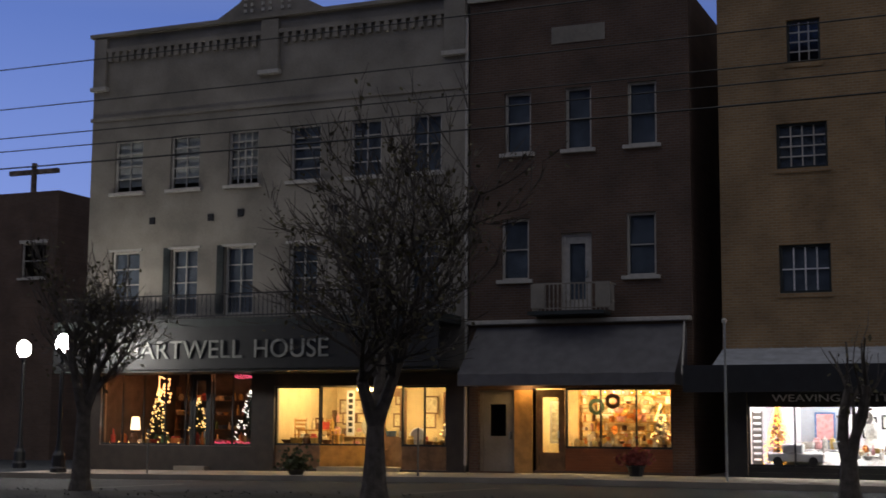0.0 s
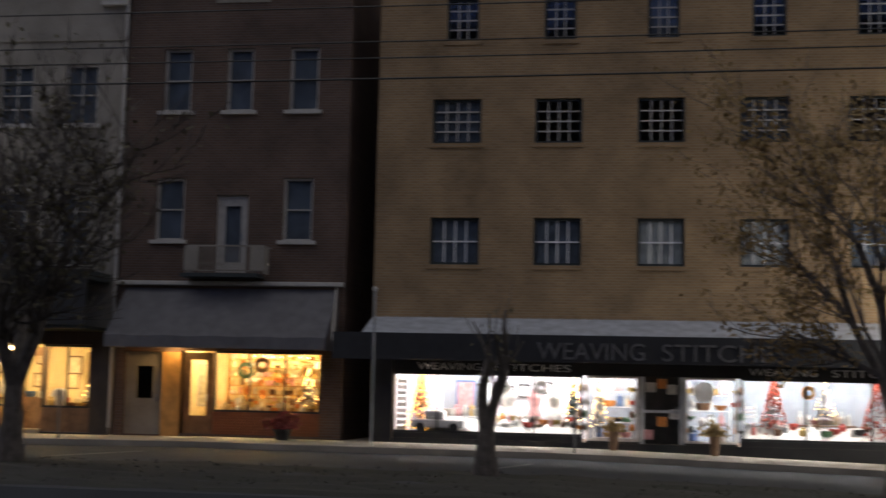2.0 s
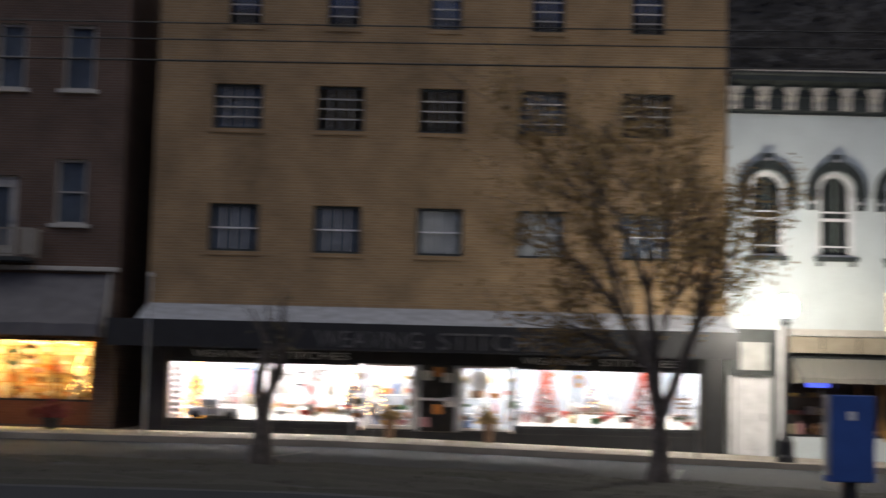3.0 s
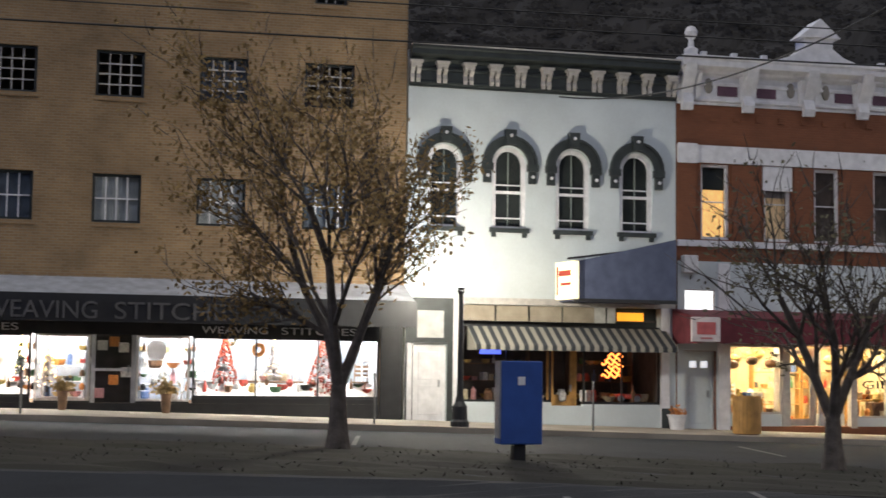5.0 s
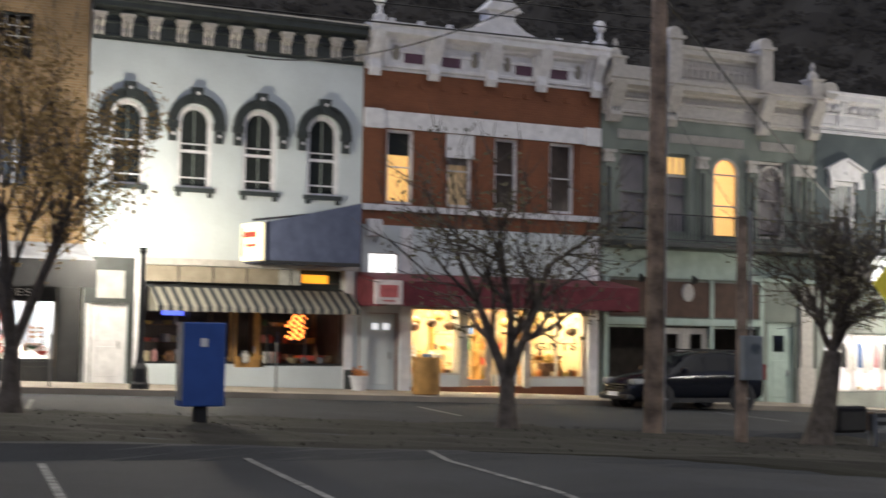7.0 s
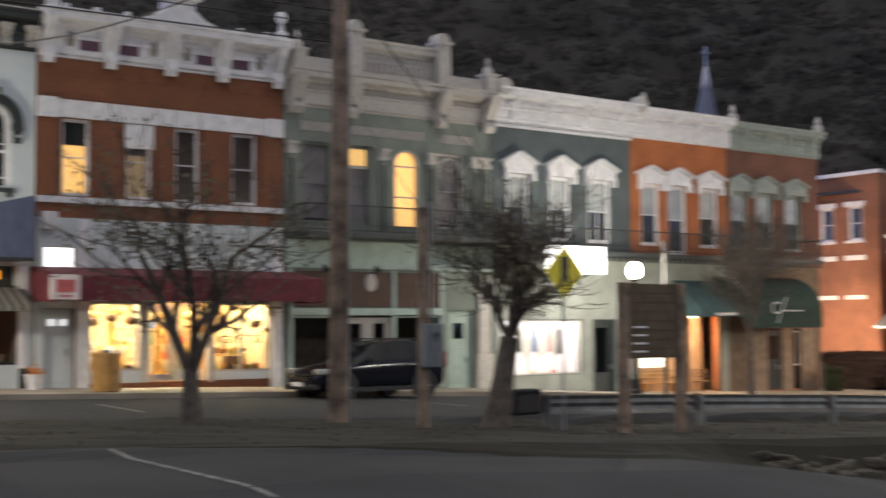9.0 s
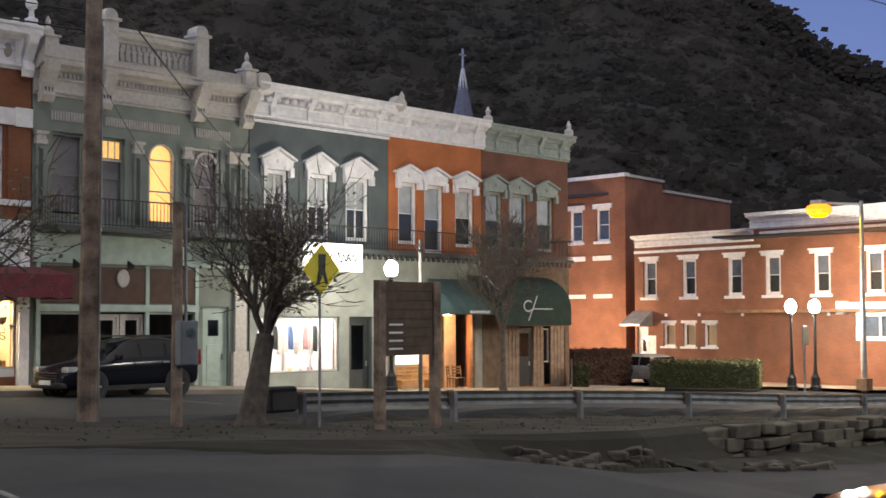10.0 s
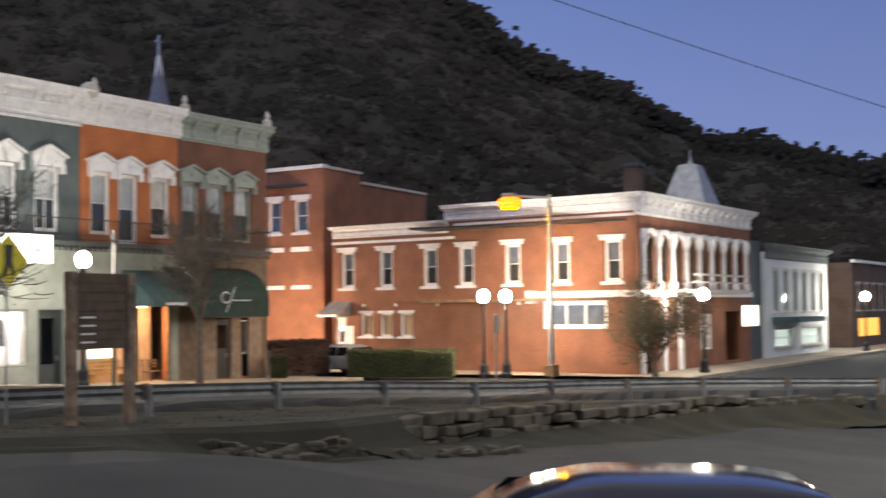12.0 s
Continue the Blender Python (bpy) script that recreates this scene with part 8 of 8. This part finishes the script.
for k in range(3):
    t = at_thing("step_riser", "cream stepped stand for small wares", "display stand", -10.7, 0.47 + 0.12 * k, 0.73)
    part("step", one(-1.5, 1.5, -0.06, 0.06, 0, 0.02 + 0.09 * k), CREAM_WALL, t)
wreath(-11.0, 0.5, 2.05, 0.16, GOODS[2])
wreath(-11.6, 0.9, 1.9, 0.18)
wreath(-10.1, 0.8, 2.0, 0.15, GOODS[1])
light_string([(-11.2, ROW + 0.4, 2.3), (-9.4, ROW + 0.4, 2.28)], BULB_WHITE, "white lights along the window head", 0.25)
picture(-12.75, 0.95, 1.45, 0.5, 1.2, PAPER, CREAM)
fir(-9.7, 0.7, 0.75, 1.2, 0.3, WHITE_FIR, BULB, 70, "small white decorated tree", 15)

# the long shop: decorated trees, forms, tables of wares
fir(-6.5, 0.8, 0.2, 1.8, 0.5, surface("gold_foil", (0.75, 0.4, 0.07), rough=0.4, vary=0.4, scale=12), glowing("gold_light", (1.0, 0.45, 0.06), 6), 330, "narrow christmas tree covered in golden lights", 18)
fir(3.05, 0.8, 0.25, 1.72, 0.42, WHITE_FIR, RED_BAUBLE, 260, "white christmas tree with red lights and bows", 19)
fir(5.75, 0.7, 0.2, 1.8, 0.52, WHITE_FIR, RED_BAUBLE, 330, "white christmas tree with red lights and bows", 20)
fir(-2.3, 0.9, 0.5, 1.4, 0.3, FIR, BULB, 120, "narrow christmas tree with amber ornaments", 22)
fir(-1.6, 0.9, 0.4, 1.3, 0.28, WHITE_FIR, BULB, 60, "small white tree with amber ornaments", 23)
t = at_thing("toy_truck", "white metal toy pickup truck in the window", "toy truck", -5.95, 0.3, 0.33)
part("bed", bevelled(0.04, -0.72, 0.72, -0.2, 0.2, 0.1, 0.33), WHITE, t)
part("cab", bevelled(0.06, -0.35, 0.2, -0.19, 0.19, 0.33, 0.58), WHITE, t)
for x in (-0.46, 0.46):
    for y in (-0.2, 0.2):
        part("wheel", lathe([(0.12, -0.03), (0.12, 0.03)], 14), BLACK, t, m=Matrix.Translation((x, y, 0.12)) @ pose(0, 0, 0, 90))
for i in range(7):
    trinket(-5.7 + 0.2 * i, 0.7 + 0.2 * (i % 2), 0.3, 1.7, mat=GOODS[(4, 9, 4, 6, 1, 4, 7)[i]])
table(-5.3, 1.0, 0.15, 1.0, 0.5, 0.6, WHITE)
for i in range(5):
    trinket(-5.7 + 0.2 * i, 1.0, 0.76, 1.4, mat=GOODS[(4, 9, 4, 8, 4)[i]])


def dress_form(x, y, z, mat):
    t = at_thing("dress_form", "pale draped garment on a shop stand", "clothes stand", x, y, z, group="clothes stands")
    part("stand", lathe([(0.16, 0), (0.16, 0.02), (0.015, 0.05), (0.015, 0.7)], 10), IRON, t)
    part("garment", lathe([(0.26, 0.35), (0.22, 0.6), (0.14, 0.85), (0.19, 1.1), (0.17, 1.25), (0.05, 1.32), (0.05, 1.38)], 12), mat, t)


dress_form(-4.1, 1.0, 0.2, GOODS[4])
dress_form(-3.4, 1.3, 0.2, GOODS[9])
dress_form(-2.85, 0.9, 0.2, GOODS[4])
for i in range(9):
    trinket(-4.4 + 0.24 * i, 0.6, 0.3, 1.4, mat=GOODS[(4, 6, 4, 4, 1, 9, 4, 8, 4)[i]])
for x, z, w, h in ((-3.9, 1.5, 0.35, 0.4), (-3.2, 1.6, 0.3, 0.35), (-4.4, 1.35, 0.4, 0.6)):
    picture(x, 3.5, z, w, h, GOODS[4], BLACK)
def snow_cloth(x0, x1, y, z, seed):
    """A rumpled white cloth heaped like snow over the window bed."""
    bm, n = bmesh.new(), 26
    rows = [[bm.verts.new((x0 + (x1 - x0) * i / n, y + 0.09 * k, z + (0.03 + 0.07 * k + 0.12 * abs(noise.noise((i * 0.35, k * 0.6, seed)))) * (0 < k < 6))) for k in range(7)] for i in range(n + 1)]
    for a, b in zip(rows, rows[1:]):
        for k in range(6):
            bm.faces.new((a[k], b[k], b[k + 1], a[k + 1]))
    ob = part("snow_cloth", bm, GOODS[4], smooth=True)
    ob.matrix_basis = pose(0, ROW, 0)
    tagged(ob, "rumpled white cloth heaped like snow in the window", "cloth")


snow_cloth(-6.3, -4.75, 0.3, 0.3, 1)
snow_cloth(-4.55, -2.1, 0.25, 0.3, 2)
snow_cloth(2.3, 7.1, 0.25, 0.28, 3)
for i in range(22):
    trinket(-4.45 + 0.105 * i, 0.5 + 0.14 * (i % 3), 0.5 + 0.08 * (i % 3), 1.0, mat=GOODS[(4, 1, 6, 4, 9, 8, 4, 2, 4, 0, 5)[i % 11]])
    trinket(2.5 + 0.21 * i, 0.45 + 0.12 * (i % 3), 0.45 + 0.06 * (i % 3), 1.1, mat=GOODS[(0, 4, 5, 2, 4, 0, 8, 4, 2, 3, 0)[i % 11]])
picture(-5.35, 1.48, 1.35, 0.55, 0.8, GOODS[9], GOODS[7])
for x in (-4.15, -3.15, 3.9):
    wreath(x, 0.35, 1.6, 0.13, GOODS[4] if x < 3 else GOODS[6])
for x in (-2.02, -0.62, 0.8, 2.1):
    t = at_thing("glass_stand", "slim glass display stand crowded with ornaments", "display stand", x, 0.55, 0.25)
    part("post", tube(bmesh.new(), (0, 0, 0), (0, 0, 1.4), 0.02, 0.02, 6), METAL, t)
    for k in range(4):
        part("tray", lathe([(0.2, 0.2 + 0.35 * k), (0.2, 0.22 + 0.35 * k)], 14), METAL, t)
        trinket(x - 0.08, 0.5, 0.476 + 0.35 * k, 0.8, mat=GOODS[(6, 2, 0, 8)[k]])
        trinket(x + 0.08, 0.52, 0.476 + 0.35 * k, 0.8, mat=GOODS[(5, 3, 4, 2)[k]])
shelf(-1.75, -0.7, 1.3, 0.25, 4, 0.42, WHITE, 0.9, 1.2)
shelf(0.8, 1.95, 1.3, 0.2, 4, 0.42, WHITE, 0.9, 1.2)
ob = part("round_plaque", lathe([(0.27, 0), (0.27, 0.03)], 20), WHITE, m=pose(0, 0, 0, 90))
ob.matrix_basis = pose(1.2, ROW + 0.5, 1.55)
tagged(ob, "round white plaque hung in the window", "plaque")
table(4.4, 1.0, 0.2, 1.6, 0.5, 0.55)
for i in range(8):
    trinket(3.75 + 0.18 * i, 1.0, 0.76, 1.2, mat=GOODS[(4, 4, 9, 4, 4, 1, 4, 4)[i]])
fir(4.4, 1.0, 0.77, 1.15, 0.34, WHITE_FIR, BULB, 40, "white tiered tree with a gold star on a table", 33, 0.05)
for i in range(8):
    trinket(3.6 + 0.25 * i, 0.6, 0.3, 1.3, mat=GOODS[(2, 6, 4, 5, 4, 2, 4, 0)[i]])
chair(2.5, 0.8, 0.3, 20, WHITE)
chair(6.75, 0.7, 0.3, -20, WOOD)
t = at_thing("ladder", "white folding ladder leaning in the window", "ladder", 6.95, 0.6, 0.25)
for x in (-0.14, 0.14):
    part("rail", tube(bmesh.new(), (x, 0, 0), (x, 0.2, 1.55), 0.02, 0.02, 6), WHITE, t)
for k in range(6):
    part("rung", tube(bmesh.new(), (-0.14, 0.03 * k + 0.02, 0.2 + 0.22 * k), (0.14, 0.03 * k + 0.02, 0.2 + 0.22 * k), 0.015, 0.015, 6), WHITE, t)
t = at_thing("ladder", "white shutter rack at the end of the window", "rack", -7.0, 0.5, 0.25)
for x in (-0.12, 0.12):
    part("rail", one(x - 0.02, x + 0.02, 0, 0.03, 0, 1.55), WHITE, t)
for k in range(9):
    part("slat", one(-0.1, 0.1, 0, 0.02, 0.1 + 0.16 * k, 0.2 + 0.16 * k), WHITE, t)
for x, z, mat in ((0.1, 1.75, GOODS[6]), (-0.2, 1.65, GOODS[4]), (0.35, 1.6, GOODS[4]), (0.1, 0.75, GOODS[6]), (0.42, 0.95, GOODS[4]), (-0.25, 0.4, GOODS[9])):
    ob = part("door_notice", bevelled(0.02, -0.13, 0.13, -0.01, 0.01, -0.13, 0.13), mat)
    ob.matrix_basis = pose(x, ROW + 0.155, z)
    tagged(ob, "small decorated notice fixed on the shop door", "notice", "door notices")

# bar and antiques window in the white house
t = at_thing("neon_sign", "orange neon sign in a dark window", "neon sign", 14.1, 0.35, 1.0)
for k in range(6):
    part("neon_stroke", ribbon([(-0.4 + 0.1 * (k % 3) + 0.05 * q, 0, 0.12 * k + 0.05 * math.sin(q * 1.4 + k)) for q in range(12 - k % 3)], 0.028), NEON, t)
t = at_thing("neon_sign", "small blue neon sign in a dark window", "neon sign", 10.4, 0.35, 1.58)
part("neon_stroke", one(-0.3, 0.3, 0, 0.03, 0, 0.22), BLUE_NEON, t)
for i in range(16):
    trinket(9.7 + 0.36 * i, 0.6 + 0.3 * (i % 2), 0.26, 1.6)
shelf(9.7, 12.0, 2.0, -0.2, 4, 0.5)
shelf(13.2, 15.2, 2.0, -0.2, 4, 0.5)
t = at_thing("bicycle_display", "red toy pedal car on a stand in the window", "toy car", 14.6, 0.7, 0.25)
part("body", bevelled(0.05, -0.4, 0.4, -0.15, 0.15, 0.08, 0.24), GOODS[0], t)
for x in (-0.25, 0.25):
    part("wheel", lathe([(0.1, -0.02), (0.1, 0.02)], 12), METAL, t, m=Matrix.Translation((x, -0.16, 0.1)) @ pose(0, 0, 0, 90))

# the bright yellow shop
for i in range(9):
    x = (17.9, 18.6, 18.9, 19.7, 21.8, 22.3, 22.9, 18.3, 21.2)[i]
    t = at_thing("paper_star" if i % 2 else "paper_ball", "hanging paper ornament in a bright shop window", "ornament", x, 0.6 + 0.2 * (i % 3), 1.55 + 0.08 * (i % 4), group="hanging ornaments")
    part("thread", tube(bmesh.new(), (0, 0, 0.1), (0, 0, 0.7), 0.006, 0.006, 4), BLACK, t)
    if i % 2:
        pts = [((0.2 if k % 2 == 0 else 0.09) * math.sin(math.pi * k / 5), (0.2 if k % 2 == 0 else 0.09) * math.cos(math.pi * k / 5)) for k in range(10)]
        part("star", prism(bmesh.new(), pts[::-1], -0.02, 0.02), GOODS[8], t)
    else:
        part("ball", lathe([(0.04, -0.15), (0.15, -0.08), (0.18, 0), (0.15, 0.08), (0.04, 0.15)], 12), GOODS[8], t)
table(18.3, 1.2, -0.38, 1.4, 0.6, 0.75, PINE)
table(22.5, 1.3, -0.38, 1.6, 0.6, 0.75, PINE)
for i in range(8):
    trinket(17.8 + 0.18 * i, 1.15, 0.38, 1.3, kind=("basket", "jar")[i % 2])
    trinket(21.8 + 0.2 * i, 1.2, 0.38, 1.5, mat=GOODS[(2, 8, 1, 6, 2, 8, 1, 2)[i]])
chair(18.0, 0.7, -0.1, 20, WHITE)
chair(22.0, 0.7, -0.1, 20, PINE)
shelf(19.6, 21.2, 3.0, -0.35, 4, 0.5, PINE)
shelf(17.6, 19.0, 4.0, -0.35, 4, 0.5, PINE)
shelf(21.8, 23.4, 4.0, -0.35, 4, 0.5, PINE)
t = at_thing("window_lettering", "dark letter bars stuck on a shop window", "lettering", 22.6, 0.08, 0.9)
for k in range(6):
    part("letter_bar", one(-0.85 + 0.28 * k, -0.81 + 0.28 * k, 0, 0.006, 0.25, 0.48), BLACK, t)

writing("GIFTS", 0.34, 0.004, BLACK, t, Matrix.Translation((-0.85, 0.0, -0.18)), 1.5, "window_word")
for x, z in ((17.75, 1.38), (18.35, 1.5), (18.95, 1.42), (22.05, 1.4), (22.75, 1.45), (23.25, 1.3)):
    t = at_thing("paper_ball", "brown honeycomb paper ball hung in a bright shop window", "ornament", x, 0.35, z, group="hanging ornaments")
    part("thread", tube(bmesh.new(), (0, 0, 0.1), (0, 0, 0.6), 0.006, 0.006, 4), BLACK, t)
    part("ball", lathe([(0.04, -0.13), (0.15, -0.08), (0.18, 0), (0.15, 0.08), (0.04, 0.13)], 12), GOODS[2], t)
for i in range(11):
    trinket(17.7 + 0.13 * i, 0.32, -0.02, 0.9, mat=GOODS[(6, 2, 8, 2, 6, 1, 2, 8, 6, 2, 1)[i]])
    trinket(21.75 + 0.16 * i, 0.32, -0.1, 1.0, mat=GOODS[(2, 8, 6, 2, 2, 1, 6, 2, 8, 2, 6)[i]])
t = at_thing("hat_box", "large brown woven box in the bright window", "box", 22.5, 0.5, -0.1)
part("box_body", bevelled(0.04, -0.3, 0.3, -0.18, 0.2, 0, 0.42), GOODS[2], t)
part("ribbon_tuft", lathe([(0.05, 0.42), (0.16, 0.5), (0.1, 0.66), (0.02, 0.72)], 9), GOODS[8], t)

# slate house: pale clothes hung in a bright window
t = at_thing("clothes_rail", "rail of pale hanging clothes in a bright window", "clothes rail", 35.5, 0.8, -0.85)
part("bar", tube(bmesh.new(), (-1.4, 0, 1.95), (1.4, 0, 1.95), 0.02, 0.02, 6), METAL, t)
for k in range(11):
    x = -1.25 + 0.25 * k
    part("garment", prism(bmesh.new(), [(x - 0.05, 1.92), (x - 0.1, 1.75), (x - 0.11, 0.9 + 0.1 * (k % 3)), (x + 0.1, 0.85 + 0.1 * (k % 3)), (x + 0.09, 1.75), (x + 0.04, 1.92)][::-1], -0.06, 0.06), GOODS[(4, 4, 5, 4, 4, 7, 4, 4, 9, 4, 5)[k]], t)
for i in range(7):
    trinket(33.4 + 0.5 * i, 0.7, -0.85, 1.8, mat=GOODS[(6, 6, 4, 4, 1, 4, 0)[i]])
ob = part("amber_lantern", lathe([(0.14, 0), (0.16, 0.1), (0.16, 0.7), (0.1, 0.8)], 10), glowing("amber_lantern_glow", (1.0, 0.45, 0.08), 3))
ob.matrix_basis = pose(33.5, ROW + 0.5, -0.2)
tagged(ob, "amber glowing lantern in a shop window", "lantern")

# porch of the orange house
t = at_thing("porch_bench", "yellow pine bench on the porch", "bench", 41.6, 0.2, -1.55)
part("seat", bevelled(0.02, -1.0, 1.0, -0.25, 0.2, 0.42, 0.47), PINE, t)
for k in range(3):
    part("back_slat", one(-1.0, 1.0, 0.2, 0.23, 0.55 + 0.15 * k, 0.66 + 0.15 * k), PINE, t)
for x in (-0.9, 0.9):
    part("leg", one(x - 0.04, x + 0.04, -0.22, 0.2, 0, 0.42), PINE, t)
    part("arm", one(x - 0.05, x + 0.05, -0.25, 0.22, 0.64, 0.68), PINE, t)
chair(44.1, 0.3, -1.55, 25, WOOD)
chair(44.6, 0.4, -1.55, -25, WOOD)

# pavement things
t = thing("litter_bin", "round litter bin clad in wooden slats", "litter bin", pose(16.55, 34.9, pave_z(16.55)))
for k in range(22):
    a = 2 * math.pi * k / 22
    part("slat", one(-0.045, 0.045, -0.375, -0.345, 0.03, 1.02), PINE, t, m=pose(0, 0, 0, 0, 0, math.degrees(a)))
part("liner", lathe([(0.33, 0.0), (0.34, 0.95), (0.3, 0.97)], 16), WOOD, t)


def planter(x, y, z, r, h, mat, leaf, label, n=160, size=0.3):
    t = thing("planter", label, "planter", pose(x, y, z), "planters")
    part("pot", lathe([(r * 0.7, 0), (r, h), (r * 1.08, h), (r * 1.08, h - 0.04), (r * 0.85, h - 0.05)], 14), mat, t)
    rg = random.Random(int(x * 7))
    bm = bmesh.new()
    for i in range(n):
        p = Vector((rg.gauss(0, size * 0.5), rg.gauss(0, size * 0.5), h + abs(rg.gauss(0, size * 0.55))))
        u = Vector((rg.gauss(0, 1), rg.gauss(0, 1), rg.gauss(0, 1))).normalized() * 0.06
        w = u.orthogonal() * 0.7
        bm.faces.new([bm.verts.new(p + u), bm.verts.new(p + w), bm.verts.new(p - u), bm.verts.new(p - w)])
    tagged(part("foliage", bm, leaf, t), kind="stuff")


MUM = surface("russet_flowers", (0.2, 0.035, 0.03), vary=0.5, scale=20)
planter(15.4, 36.9, pave_z(15.4), 0.26, 0.42, WHITE, GOODS[6], "white tub planter with orange flowers", 60, 0.2)
planter(-9.9, 36.8, pave_z(-9.9), 0.25, 0.3, BLACK, MUM, "potted russet chrysanthemum before the shop", 400, 0.35)
planter(1.45, 37.4, pave_z(1.45), 0.14, 0.5, WOOD, LEAF, "tall brown planter with dry grass by the shop door", 200, 0.3)
planter(-1.15, 37.4, pave_z(-1.15), 0.14, 0.5, WOOD, LEAF, "tall brown planter with dry grass by the shop door", 120, 0.25)
planter(-18.9, 34.6, pave_z(-18.9), 0.25, 0.15, STONE, HEDGE, "low planter with green leaves at the kerb", 260, 0.4)
POST_GREY = surface("dull_post_paint", (0.14, 0.14, 0.135), rough=0.6)
for x in (-23.7, -2.0, 12.1, 37.9, 47.2, -15.2, 6.4):
    t = thing("parking_post", "slim grey steel post at the kerb", "post", pose(x, 34.5, pave_z(x)), "kerb posts")
    part("post", tube(bmesh.new(), (0, 0, -0.05), (0, 0, 1.2), 0.028, 0.026, 8), POST_GREY, t)
    part("cap", lathe([(0.035, 1.18), (0.035, 1.24), (0.02, 1.26)], 8), POST_GREY, t)
t = thing("sign_post", "thin pale steel post before the alley", "post", pose(-7.1, 34.9, pave_z(-7.1)))
part("post", tube(bmesh.new(), (0, 0, -0.05), (0, 0, 3.9), 0.03, 0.03, 8), METAL, t)
part("cap", lathe([(0.06, 3.88), (0.07, 3.95), (0.02, 4.0)], 8), CREAM, t)
# lamp hidden behind the orange house, added for the glow on the flank
t = thing("wall_light", "shaded lamp on a short post lighting the brick flank", "lamp", pose(60.3, 45.6, -1.75))
part("post", tube(bmesh.new(), (0, 0, -0.05), (0, 0, 1.9), 0.05, 0.05, 8), IRON, t)
part("globe", lathe([(0.08, 1.9), (0.2, 2.0), (0.2, 2.25), (0.06, 2.35)], 12), glowing("warm_yard_globe", (1.0, 0.72, 0.5), 800), t)
part("block", one(-33.2, -30.3, 33.4, 34.6, -0.4, 0.75), BROWN_BRICK).name = "low_brick_wall"
tagged(bpy.data.objects["low_brick_wall"], "low brick wall at the street corner", "wall")

# further wares of the antique shop and the dim gift shop
for i in range(9):
    trinket(-21.35 + 0.17 * i, 0.5 + 0.1 * (i % 2), 0.74, 1.5, mat=GOODS[(2, 1, 8, 4, 2, 0, 8, 1, 2)[i]])
    trinket(-17.2 + 0.15 * i, 0.5 + 0.1 * (i % 2), 0.74, 1.3, mat=GOODS[(8, 2, 4, 0, 2, 1, 8, 5, 2)[i]])
for x, z, w, h in ((-20.5, 1.55, 0.35, 0.4), (-17.6, 1.5, 0.4, 0.5), (-16.6, 1.45, 0.35, 0.4), (-21.35, 1.4, 0.3, 0.35), (-18.7, 1.5, 0.35, 0.45)):
    picture(x, 2.6 + 0.3 * (z > 1.45), z, w, h, GOODS[1], WOOD)
chair(-18.3, 1.2, 0.15, 70, WOOD)
chair(-16.5, 1.4, 0.15, -40, PINE)
for i in range(14):
    trinket(-27.8 + 0.4 * i, 0.5, 0.7, 1.6, mat=GOODS[(0, 6, 2, 8, 0, 3, 6, 2, 0, 8, 9, 0, 6, 2)[i]])
shelf(-24.6, -22.5, 3.5, 0.15, 5, 0.45)
